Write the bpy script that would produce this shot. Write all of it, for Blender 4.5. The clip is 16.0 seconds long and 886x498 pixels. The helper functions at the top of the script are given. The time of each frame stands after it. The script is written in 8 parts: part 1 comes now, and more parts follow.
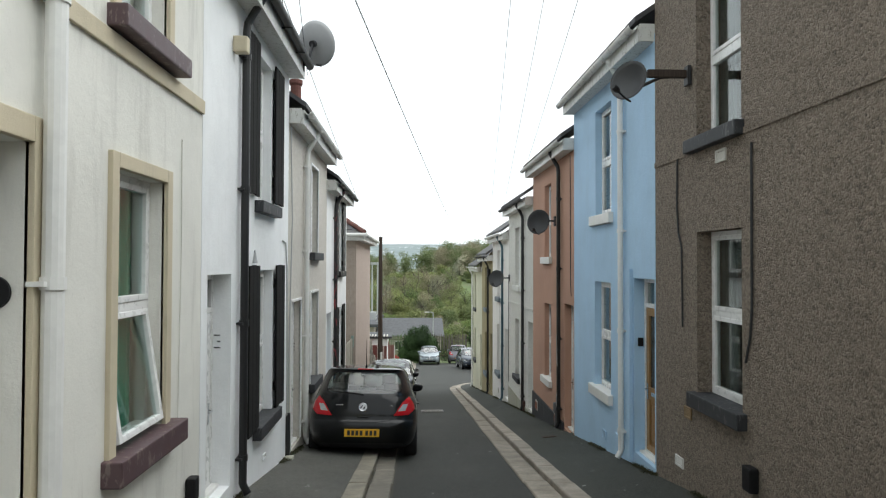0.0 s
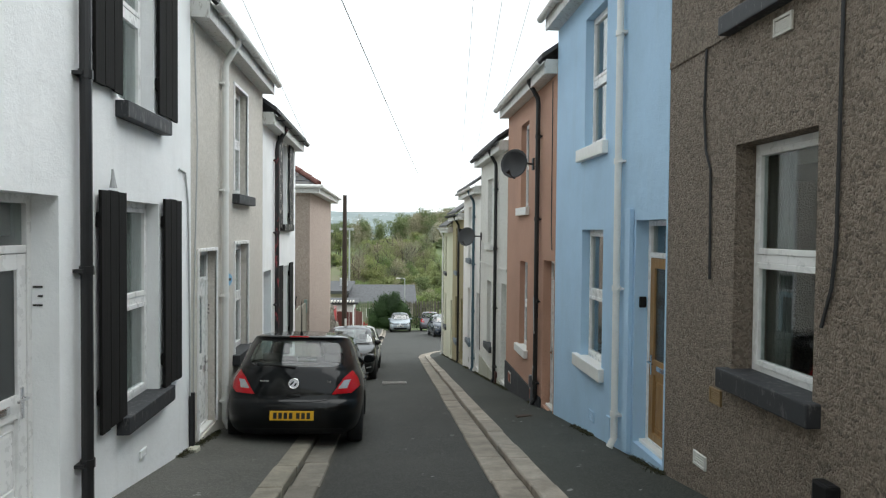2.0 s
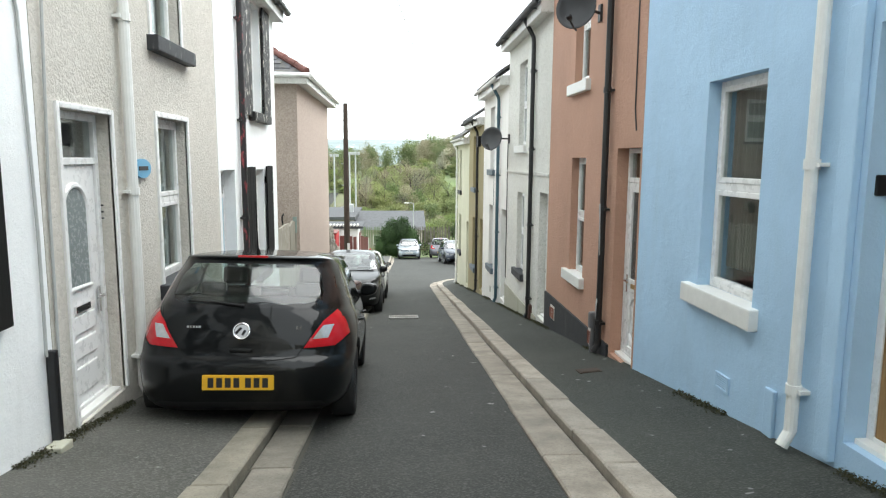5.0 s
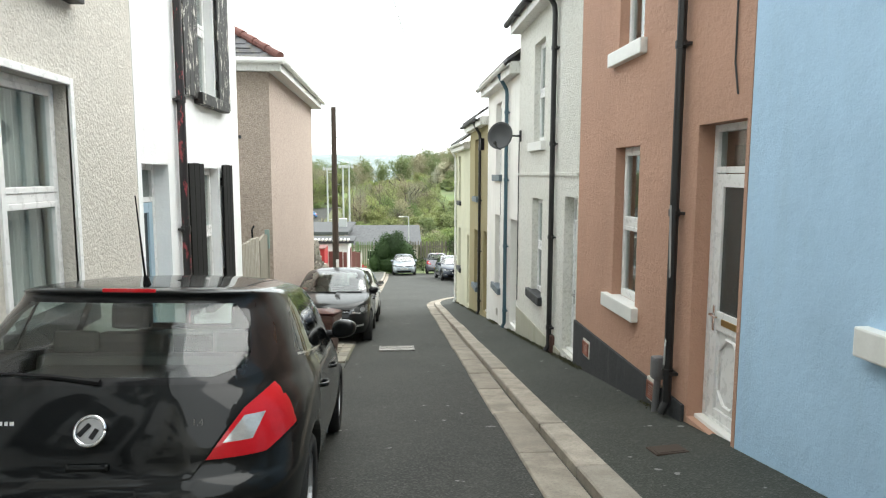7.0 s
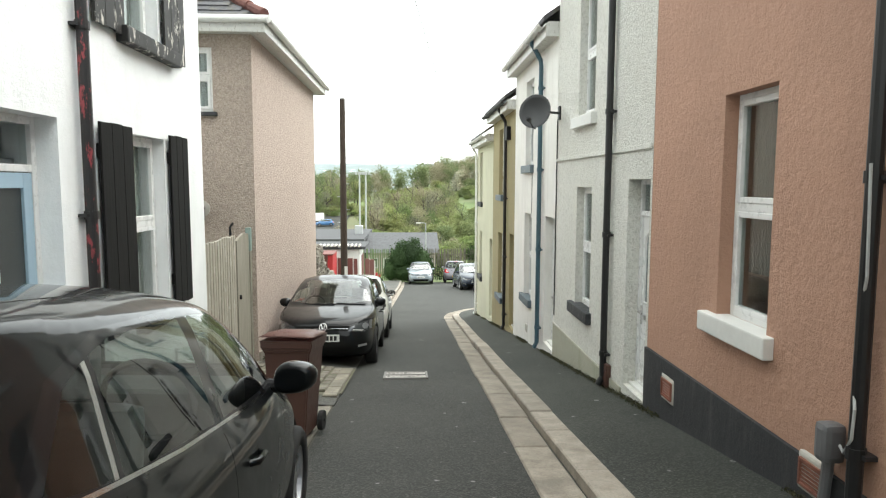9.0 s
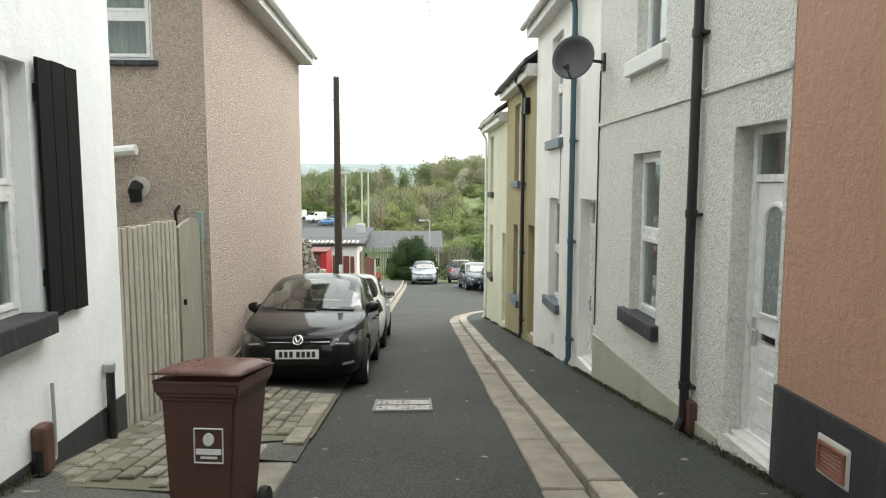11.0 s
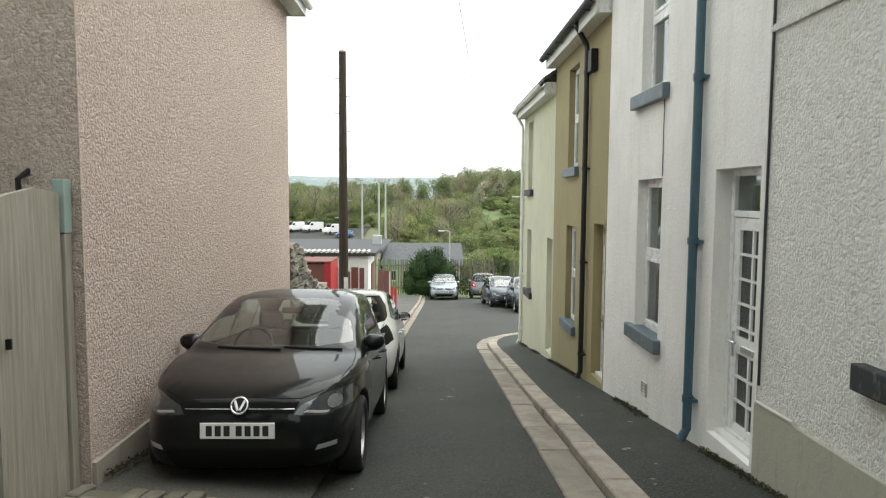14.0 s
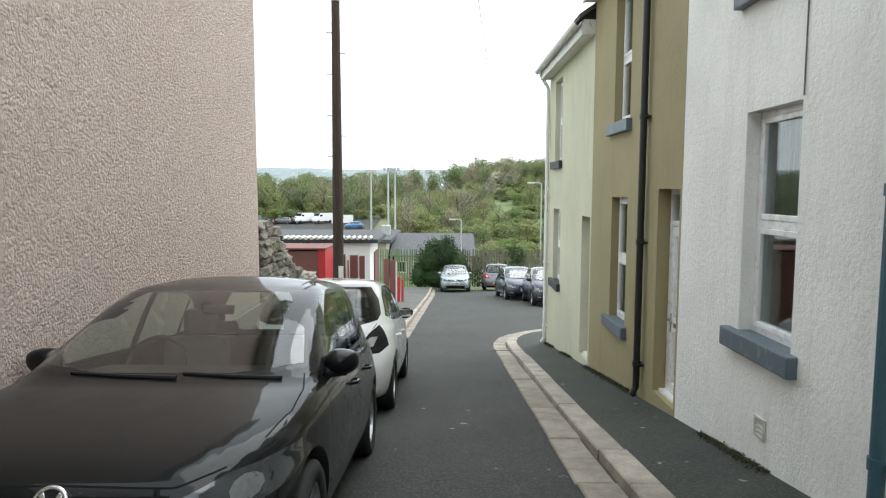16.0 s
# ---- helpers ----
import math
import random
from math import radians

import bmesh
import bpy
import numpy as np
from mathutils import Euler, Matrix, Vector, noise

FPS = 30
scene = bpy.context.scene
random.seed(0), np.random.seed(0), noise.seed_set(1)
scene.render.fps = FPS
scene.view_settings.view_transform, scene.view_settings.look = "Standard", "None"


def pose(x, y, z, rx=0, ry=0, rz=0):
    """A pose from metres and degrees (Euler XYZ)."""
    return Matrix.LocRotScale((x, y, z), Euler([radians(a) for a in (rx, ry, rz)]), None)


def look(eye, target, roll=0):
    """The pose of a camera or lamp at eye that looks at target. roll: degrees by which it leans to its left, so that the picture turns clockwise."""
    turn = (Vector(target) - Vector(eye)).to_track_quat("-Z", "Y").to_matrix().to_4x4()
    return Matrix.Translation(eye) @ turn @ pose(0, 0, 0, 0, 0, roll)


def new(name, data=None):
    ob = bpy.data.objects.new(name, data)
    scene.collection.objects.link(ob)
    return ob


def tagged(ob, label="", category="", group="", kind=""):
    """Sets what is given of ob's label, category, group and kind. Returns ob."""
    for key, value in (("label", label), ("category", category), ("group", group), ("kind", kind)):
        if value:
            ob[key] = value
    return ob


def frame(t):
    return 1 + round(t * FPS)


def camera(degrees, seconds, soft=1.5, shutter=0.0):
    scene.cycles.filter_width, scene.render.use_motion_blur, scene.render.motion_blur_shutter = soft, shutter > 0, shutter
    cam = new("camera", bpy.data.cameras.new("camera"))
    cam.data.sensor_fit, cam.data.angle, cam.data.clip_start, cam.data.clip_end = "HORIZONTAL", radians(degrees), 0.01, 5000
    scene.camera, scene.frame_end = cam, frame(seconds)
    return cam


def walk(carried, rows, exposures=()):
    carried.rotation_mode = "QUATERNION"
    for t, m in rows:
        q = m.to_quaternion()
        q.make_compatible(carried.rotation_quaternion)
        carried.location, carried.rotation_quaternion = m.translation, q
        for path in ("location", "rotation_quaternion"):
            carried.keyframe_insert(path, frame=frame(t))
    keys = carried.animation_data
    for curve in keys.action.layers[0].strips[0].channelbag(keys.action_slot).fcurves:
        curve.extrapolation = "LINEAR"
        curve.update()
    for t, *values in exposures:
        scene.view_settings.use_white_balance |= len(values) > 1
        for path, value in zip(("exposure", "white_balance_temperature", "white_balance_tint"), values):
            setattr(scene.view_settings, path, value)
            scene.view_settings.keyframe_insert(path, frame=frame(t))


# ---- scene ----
cam = camera(68.0, 16.0, soft=1.2)
METRES, EYE, TILT, LEAN, TURN = 17.8, 1.57, 0.0, 0.0, -2.6
ROWS = [
    (0.0, 0.0, 0.0, 0.0, -0.0, 1.22, -0.17),
    (0.5, 0.0033, 0.0287, -0.0046, -0.22, 1.22, 0.33),
    (1.0, 0.0067, 0.0566, -0.0098, -2.87, -0.17, -0.01),
    (1.5, 0.0141, 0.0833, -0.0121, -4.45, -0.55, 0.83),
    (2.0, 0.0165, 0.1122, -0.0179, -2.14, -1.54, -0.52),
    (2.5, 0.0194, 0.1377, -0.024, -4.86, -3.0, -0.5),
    (3.0, 0.0152, 0.1693, -0.0334, -2.27, -3.67, -0.9),
    (3.5, 0.0158, 0.2002, -0.0365, -1.7, -6.36, -0.26),
    (4.0, 0.0111, 0.2299, -0.0415, -1.39, -7.84, -0.9),
    (6.5, 0.0095, 0.3821, -0.0603, -1.53, -6.89, 0.55),
    (7.0, 0.0084, 0.4142, -0.0642, -1.88, -6.48, -0.11),
    (7.5, 0.0098, 0.4438, -0.0677, -2.45, -7.08, 0.5),
    (8.0, 0.0092, 0.4757, -0.0715, -1.54, -5.74, 0.1),
    (8.5, 0.0112, 0.507, -0.077, -1.99, -4.43, 0.65),
    (9.0, 0.0105, 0.5406, -0.0836, -0.29, -5.7, -0.14),
    (11.5, 0.0068, 0.6987, -0.1065, 0.26, -5.71, -0.09),
    (12.0, 0.0025, 0.7313, -0.1105, 2.92, -6.85, -0.39),
    (12.5, 0.001, 0.7613, -0.1137, 2.23, -5.26, 0.12),
    (13.0, -0.0011, 0.7943, -0.1187, 1.6, -4.09, -0.39),
    (13.5, -0.0025, 0.8227, -0.122, 1.19, -4.46, 0.03),
    (14.0, -0.004, 0.8547, -0.1265, 1.64, -4.5, -0.34),
    (14.5, -0.0054, 0.8871, -0.1317, 0.03, -4.11, -0.08),
    (15.0, -0.0065, 0.9202, -0.1373, 0.64, -5.0, -0.27),
    (15.5, -0.0071, 0.9524, -0.1418, 1.07, -5.27, 0.13),
    (16.0, -0.0076, 0.9852, -0.1466, 2.6, -5.19, -0.17),
]
walk(cam, [(t, pose(0, 0, EYE, TILT, LEAN, TURN) @ pose(METRES * x, METRES * y, METRES * z, 90 + pitch, roll, yaw)) for t, x, y, z, yaw, pitch, roll in ROWS],
     exposures=[(0.0, 0.52, 6400, 8.5), (0.5, 0.5, 6350, 8), (1.5, 0.55, 6350, 8), (2.5, 0.72, 6350, 8), (3.0, 0.88, 6350, 8), (4.0, 1.28, 6350, 8), (6.5, 1.42, 6550, 7), (9.0, 1.36, 6650, 6.5), (11.5, 1.13, 6700, 6.5), (12.5, 1.13, 6700, 6.5), (13.3, 0.93, 6700, 6.5), (14.0, 0.92, 6650, 7), (15.0, 0.92, 6500, 7.5), (16.0, 0.97, 6250, 8.5)])

# ---- world, sun, exposure ----
world = bpy.data.worlds.new("overcast_sky")
scene.world = world
world.use_nodes = True
wn, wl = world.node_tree.nodes, world.node_tree.links
wn.clear()
w_out = wn.new("ShaderNodeOutputWorld")
w_bg = wn.new("ShaderNodeBackground")
w_sky = wn.new("ShaderNodeTexSky")
w_sky.sky_type = "NISHITA"
w_sky.sun_disc = False
SUN_EL, SUN_AZ = 56.0, 72.0   # azimuth clockwise from +y
w_sky.sun_elevation, w_sky.sun_rotation = radians(SUN_EL), radians(SUN_AZ)
w_mul = wn.new("ShaderNodeMix")
w_mul.data_type, w_mul.blend_type = "RGBA", "MULTIPLY"
w_mul.inputs[0].default_value = 1.0
w_mul.inputs[7].default_value = (0.10, 0.10, 0.10, 1)
wl.new(w_sky.outputs[0], w_mul.inputs[6])
# cloud cover: an even white veil, a little uneven, over the clear sky
w_tc = wn.new("ShaderNodeTexCoord")
w_no = wn.new("ShaderNodeTexNoise")
w_no.inputs["Scale"].default_value, w_no.inputs["Detail"].default_value = 2.2, 4
wl.new(w_tc.outputs["Generated"], w_no.inputs["Vector"])
w_ramp = wn.new("ShaderNodeValToRGB")
w_ramp.color_ramp.elements[0].position, w_ramp.color_ramp.elements[0].color = 0.3, (0.90, 0.955, 0.985, 1)
w_ramp.color_ramp.elements[1].position, w_ramp.color_ramp.elements[1].color = 0.7, (1.0, 1.045, 1.04, 1)
wl.new(w_no.outputs[0], w_ramp.inputs[0])
w_mix = wn.new("ShaderNodeMix")
w_mix.data_type = "RGBA"
w_mix.inputs[0].default_value = 0.9
wl.new(w_mul.outputs[2], w_mix.inputs[6])
wl.new(w_ramp.outputs[0], w_mix.inputs[7])
wl.new(w_mix.outputs[2], w_bg.inputs[0])
w_bg.inputs[1].default_value = 1.05
wl.new(w_bg.outputs[0], w_out.inputs[0])

sun_data = bpy.data.lights.new("sun", "SUN")
sun_data.energy, sun_data.angle, sun_data.color = 1.75, radians(85), (1.0, 0.985, 0.95)
sun = new("sun", sun_data)
_d = Vector((math.sin(radians(SUN_AZ)) * math.cos(radians(SUN_EL)), math.cos(radians(SUN_AZ)) * math.cos(radians(SUN_EL)), math.sin(radians(SUN_EL))))
sun.matrix_world = look(_d * 60, (0, 0, 0))


# ---- materials ----
def nodes_of(name):
    m = bpy.data.materials.new(name)
    m.use_nodes = True
    nt = m.node_tree
    b = nt.nodes["Principled BSDF"]
    return m, nt, b


def link(nt, a, b):
    nt.links.new(a, b)


def tex_noise(nt, scale, detail=4, rough=0.55, stretch=None):
    tc = nt.nodes.new("ShaderNodeTexCoord")
    n = nt.nodes.new("ShaderNodeTexNoise")
    n.inputs["Scale"].default_value, n.inputs["Detail"].default_value, n.inputs["Roughness"].default_value = scale, detail, rough
    if stretch:
        mp = nt.nodes.new("ShaderNodeMapping")
        mp.inputs["Scale"].default_value = stretch
        link(nt, tc.outputs["Object"], mp.inputs["Vector"])
        link(nt, mp.outputs[0], n.inputs["Vector"])
    else:
        link(nt, tc.outputs["Object"], n.inputs["Vector"])
    return n.outputs[0]


def ramp(nt, fac, stops):
    r = nt.nodes.new("ShaderNodeValToRGB")
    e = r.color_ramp.elements
    e[0].position, e[0].color = stops[0][0], (*stops[0][1], 1)
    e[1].position, e[1].color = stops[-1][0], (*stops[-1][1], 1)
    for p, c in stops[1:-1]:
        k = e.new(p)
        k.color = (*c, 1)
    link(nt, fac, r.inputs[0])
    return r.outputs[0]


def mixc(nt, fac, a, b, mode="MIX"):
    m = nt.nodes.new("ShaderNodeMix")
    m.data_type, m.blend_type = "RGBA", mode
    for sock, v in ((m.inputs[0], fac), (m.inputs[6], a), (m.inputs[7], b)):
        if isinstance(v, (int, float)):
            sock.default_value = v
        elif isinstance(v, tuple):
            sock.default_value = (*v, 1) if len(v) == 3 else v
        else:
            link(nt, v, sock)
    return m.outputs[2]


def bump(nt, b, height, strength, distance):
    n = nt.nodes.new("ShaderNodeBump")
    n.inputs["Strength"].default_value, n.inputs["Distance"].default_value = strength, distance
    link(nt, height, n.inputs["Height"])
    link(nt, n.outputs[0], b.inputs["Normal"])


def mul(c, k):
    return tuple(min(1.0, v * k) for v in c[:3])


def plaster(name, col, dirt=(0.25, 0.24, 0.2), dirty=0.35, bump_s=0.35, grain=60, lump=9):
    """Painted render: brush and trowel lumps, rain streaks and patchy dirt."""
    m, nt, b = nodes_of(name)
    big = tex_noise(nt, 0.9, 5, 0.6)
    base = mixc(nt, ramp(nt, big, [(0.3, (0, 0, 0)), (0.7, (1, 1, 1))]), mul(col, 0.9), mul(col, 1.06))
    streak = tex_noise(nt, 3.0, 6, 0.7, (1.0, 1.6, 0.22))
    stain = ramp(nt, streak, [(0.52, (0, 0, 0)), (0.8, (dirty,) * 3)])
    base = mixc(nt, stain, base, dirt)
    fine = tex_noise(nt, grain, 4, 0.7)
    spot = ramp(nt, tex_noise(nt, 17, 5, 0.75), [(0.66, (0, 0, 0)), (0.74, (dirty * 0.9,) * 3)])
    base = mixc(nt, spot, base, dirt)
    link(nt, base, b.inputs["Base Color"])
    b.inputs["Roughness"].default_value = 0.82
    lumps = tex_noise(nt, lump, 4, 0.6)
    h = nt.nodes.new("ShaderNodeMath")
    h.operation = "MULTIPLY_ADD"
    h.inputs[1].default_value = 2.2
    link(nt, lumps, h.inputs[0])
    link(nt, fine, h.inputs[2])
    bump(nt, b, h.outputs[0], bump_s, 0.012)
    return m


def pebbledash(name, col, light, dark, size=38.0, contrast=0.6, bump_s=0.9, stain_c=(0.2, 0.18, 0.14)):
    """Dashed render: small stones standing in a painted coat, shade of the hollows between them put into the colour."""
    m, nt, b = nodes_of(name)
    tc = nt.nodes.new("ShaderNodeTexCoord")
    nz = nt.nodes.new("ShaderNodeTexNoise")
    nz.inputs["Scale"].default_value = 14
    link(nt, tc.outputs["Object"], nz.inputs["Vector"])
    nz.inputs["Detail"].default_value = 5
    warp = mixc(nt, 0.09, tc.outputs["Object"], nz.outputs["Color"], "ADD")
    v = nt.nodes.new("ShaderNodeTexVoronoi")
    v.inputs["Scale"].default_value = size
    link(nt, warp, v.inputs["Vector"])
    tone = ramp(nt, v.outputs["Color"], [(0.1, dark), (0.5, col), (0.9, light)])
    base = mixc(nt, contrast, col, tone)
    # dark specks in the colour imitate shade between the stones
    hollow_shade = ramp(nt, tex_noise(nt, size * 0.7, 6, 0.8), [(0.56, (0, 0, 0)), (0.72, (0.6,) * 3)])
    base = mixc(nt, hollow_shade, base, dark)
    big = ramp(nt, tex_noise(nt, 0.8, 6, 0.65), [(0.45, (0, 0, 0)), (0.8, (0.4,) * 3)])
    base = mixc(nt, big, base, stain_c)
    link(nt, base, b.inputs["Base Color"])
    b.inputs["Roughness"].default_value = 0.9
    inv = nt.nodes.new("ShaderNodeMath")
    inv.operation = "SUBTRACT"
    inv.inputs[0].default_value = 1.0
    link(nt, v.outputs["Distance"], inv.inputs[1])
    coarse = tex_noise(nt, size * 0.55, 6, 0.75)
    mixh = nt.nodes.new("ShaderNodeMath")
    mixh.operation = "MULTIPLY_ADD"
    mixh.inputs[1].default_value = 1.4
    link(nt, coarse, mixh.inputs[0])
    link(nt, inv.outputs[0], mixh.inputs[2])
    bump(nt, b, mixh.outputs[0], bump_s, 0.014)
    return m


def paint(name, col, rough=0.4, var=0.12, metal=0.0, bump_s=0.1, scale=12, coat=0.0, worn=None):
    """Paint, plastic or metal with slight mottling; worn: colour that shows through where it flakes."""
    m, nt, b = nodes_of(name)
    n = tex_noise(nt, scale, 5, 0.65)
    base = mixc(nt, n, mul(col, 1 - var), mul(col, 1 + var))
    if worn:
        f = ramp(nt, tex_noise(nt, scale * 1.6, 7, 0.75, (1, 1, 0.35)), [(0.56, (0, 0, 0)), (0.6, (1, 1, 1))])
        base = mixc(nt, f, base, worn)
    link(nt, base, b.inputs["Base Color"])
    r = ramp(nt, n, [(0.2, (max(0, rough - 0.08),) * 3), (0.8, (min(1, rough + 0.1),) * 3)])
    link(nt, r, b.inputs["Roughness"])
    b.inputs["Metallic"].default_value = metal
    b.inputs["Coat Weight"].default_value = coat
    b.inputs["Coat Roughness"].default_value = 0.04
    b.inputs["Coat IOR"].default_value = 1.38
    if coat:
        b.inputs["Specular IOR Level"].default_value = 0.08
    if bump_s:
        bump(nt, b, tex_noise(nt, scale * 5, 3), bump_s, 0.004)
    return m


def grained(name, c1, c2, axis=(6, 6, 0.6), rough=0.6, scale=5):
    """Wood with the grain along one axis."""
    m, nt, b = nodes_of(name)
    g = tex_noise(nt, scale, 7, 0.65, axis)
    link(nt, ramp(nt, g, [(0.25, c1), (0.75, c2)]), b.inputs["Base Color"])
    b.inputs["Roughness"].default_value = rough
    b.inputs["Specular IOR Level"].default_value = 0.25
    bump(nt, b, g, 0.3, 0.004)
    return m


def glazing(name, tint=(0.8, 0.85, 0.84), gloss=1.5, power=4.0, rough=0.02):
    """Clear pane: mirror gloss by Fresnel over see-through glass."""
    m, nt, b = nodes_of(name)
    nt.nodes.remove(b)
    out = nt.nodes["Material Output"]
    tr, gl = nt.nodes.new("ShaderNodeBsdfTransparent"), nt.nodes.new("ShaderNodeBsdfGlossy")
    tr.inputs[0].default_value = (*tint, 1)
    gl.inputs["Roughness"].default_value = rough
    lw = nt.nodes.new("ShaderNodeLayerWeight")
    lw.inputs[0].default_value = 0.5
    pw = nt.nodes.new("ShaderNodeMath")
    pw.operation = "POWER"
    pw.inputs[1].default_value = power
    link(nt, lw.outputs["Facing"], pw.inputs[0])
    fr = nt.nodes.new("ShaderNodeMath")
    fr.operation = "MULTIPLY_ADD"
    fr.inputs[1].default_value, fr.inputs[2].default_value = 1 - 0.05 * gloss, 0.05 * gloss
    link(nt, pw.outputs[0], fr.inputs[0])
    mx = nt.nodes.new("ShaderNodeMixShader")
    link(nt, fr.outputs[0], mx.inputs[0])
    link(nt, tr.outputs[0], mx.inputs[1])
    link(nt, gl.outputs[0], mx.inputs[2])
    link(nt, mx.outputs[0], out.inputs[0])
    return m


def asphalt(name, c1, c2, chip=(0.16, 0.16, 0.155), patch=(0.06, 0.062, 0.06)):
    m, nt, b = nodes_of(name)
    big = tex_noise(nt, 0.7, 6, 0.62)
    base = mixc(nt, ramp(nt, big, [(0.35, (0, 0, 0)), (0.68, (1, 1, 1))]), c1, c2)
    band = tex_noise(nt, 2.3, 5, 0.6, (1.0, 0.25, 1.0))
    base = mixc(nt, ramp(nt, band, [(0.5, (0, 0, 0)), (0.7, (0.5,) * 3)]), base, patch)
    tc = nt.nodes.new("ShaderNodeTexCoord")
    v = nt.nodes.new("ShaderNodeTexVoronoi")
    v.inputs["Scale"].default_value = 85
    link(nt, tc.outputs["Object"], v.inputs["Vector"])
    base = mixc(nt, ramp(nt, v.outputs["Color"], [(0.5, (0, 0, 0)), (0.95, (0.85,) * 3)]), base, chip)
    dots = ramp(nt, tex_noise(nt, 9, 2, 0.4), [(0.735, (0, 0, 0)), (0.76, (0.6,) * 3)])
    base = mixc(nt, dots, base, (0.3, 0.3, 0.29))
    link(nt, base, b.inputs["Base Color"])
    b.inputs["Roughness"].default_value = 0.85
    bump(nt, b, v.outputs["Distance"], 0.5, 0.006)
    return m


def stone(name, col, var=0.16, grain=55, moss=None):
    m, nt, b = nodes_of(name)
    inf = nt.nodes.new("ShaderNodeObjectInfo")
    base = mixc(nt, inf.outputs["Random"], mul(col, 1 - var), mul(col, 1 + var))
    n = tex_noise(nt, 3.5, 7, 0.7)
    base = mixc(nt, ramp(nt, n, [(0.4, (0, 0, 0)), (0.66, (0.75,) * 3)]), base, mul(col, 0.5))
    g = tex_noise(nt, grain, 4, 0.7)
    base = mixc(nt, ramp(nt, g, [(0.5, (0, 0, 0)), (0.7, (0.6,) * 3)]), base, mul(col, 0.5))
    if moss:
        base = mixc(nt, ramp(nt, tex_noise(nt, 2.1, 6, 0.7), [(0.5, (0, 0, 0)), (0.68, (0.8,) * 3)]), base, moss)
    link(nt, base, b.inputs["Base Color"])
    b.inputs["Roughness"].default_value = 0.85
    bump(nt, b, g, 0.5, 0.008)
    return m


def leafy(name, c1, c2, random_by_object=True):
    m, nt, b = nodes_of(name)
    geo = nt.nodes.new("ShaderNodeNewGeometry")
    base = mixc(nt, geo.outputs["Random Per Island"], c1, c2)
    if random_by_object:
        inf = nt.nodes.new("ShaderNodeObjectInfo")
        tint = mixc(nt, inf.outputs["Random"], (0.75, 0.8, 0.75), (1.3, 1.2, 1.05))
        base = mixc(nt, 1.0, base, tint, "MULTIPLY")
    link(nt, base, b.inputs["Base Color"])
    b.inputs["Roughness"].default_value = 0.7
    # thin leaves let some light through
    tl, mx = nt.nodes.new("ShaderNodeBsdfTranslucent"), nt.nodes.new("ShaderNodeMixShader")
    link(nt, base, tl.inputs["Color"])
    mx.inputs[0].default_value = 0.4
    link(nt, b.outputs[0], mx.inputs[1])
    link(nt, tl.outputs[0], mx.inputs[2])
    link(nt, mx.outputs[0], nt.nodes["Material Output"].inputs[0])
    return m


M = {}
M["cream"] = plaster("cream_render", (0.76, 0.75, 0.69), dirt=(0.36, 0.35, 0.30), dirty=0.55, bump_s=0.22)
M["cream_trim"] = plaster("cream_trim", (0.58, 0.51, 0.37), dirty=0.35, bump_s=0.2)
M["white"] = plaster("white_render", (0.86, 0.875, 0.875), dirt=(0.42, 0.42, 0.36), dirty=0.16, bump_s=0.3)
M["white_warm"] = plaster("warm_white_render", (0.82, 0.81, 0.77), dirt=(0.42, 0.40, 0.33), dirty=0.3, bump_s=0.38, lump=22)
M["dash_grey"] = pebbledash("pale_grey_dash", (0.59, 0.56, 0.505), (0.70, 0.67, 0.61), (0.47, 0.445, 0.395), 34, 0.45, 0.45, (0.42, 0.4, 0.34))
M["dash_white"] = pebbledash("white_dash", (0.72, 0.715, 0.665), (0.78, 0.775, 0.73), (0.36, 0.345, 0.30), 40, 0.35, 0.7, (0.56, 0.545, 0.47))
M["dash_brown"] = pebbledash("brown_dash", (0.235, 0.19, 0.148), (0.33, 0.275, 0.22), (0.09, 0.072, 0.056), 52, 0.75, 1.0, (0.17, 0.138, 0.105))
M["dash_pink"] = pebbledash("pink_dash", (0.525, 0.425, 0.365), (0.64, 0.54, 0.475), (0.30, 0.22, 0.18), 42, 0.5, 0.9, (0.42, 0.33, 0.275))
# darker copy of the pink dash, for walls turned from the sun
M["dash_pink_shaded"] = pebbledash("shaded_pink_dash", (0.44, 0.365, 0.31), (0.56, 0.48, 0.41), (0.27, 0.22, 0.185), 46, 0.65, 0.8, (0.33, 0.27, 0.23))
M["blue"] = plaster("pale_blue_render", (0.42, 0.605, 0.79), dirt=(0.27, 0.34, 0.36), dirty=0.14, bump_s=0.3)
M["terracotta"] = plaster("terracotta_render", (0.47, 0.275, 0.195), dirt=(0.30, 0.17, 0.12), dirty=0.25, bump_s=0.6, lump=16)
M["ochre"] = plaster("ochre_render", (0.31, 0.265, 0.14), dirt=(0.16, 0.14, 0.09), dirty=0.35, bump_s=0.3)
M["lemon"] = plaster("pale_yellow_render", (0.56, 0.55, 0.41), dirt=(0.32, 0.31, 0.2), dirty=0.45, bump_s=0.3)
M["plinth_black"] = plaster("black_plinth", (0.032, 0.033, 0.036), dirt=(0.2, 0.2, 0.18), dirty=0.33)
M["plinth_green"] = plaster("mossy_cement", (0.40, 0.395, 0.315), dirt=(0.18, 0.19, 0.10), dirty=0.75)
M["cement"] = plaster("damp_cement_skirting", (0.30, 0.265, 0.225), dirt=(0.12, 0.11, 0.07), dirty=0.6, bump_s=0.3)
M["upvc"] = paint("white_upvc", (0.80, 0.80, 0.79), 0.28, 0.04, bump_s=0)
M["white_paint"] = paint("white_gloss_paint", (0.74, 0.74, 0.71), 0.4, 0.12, bump_s=0.15)
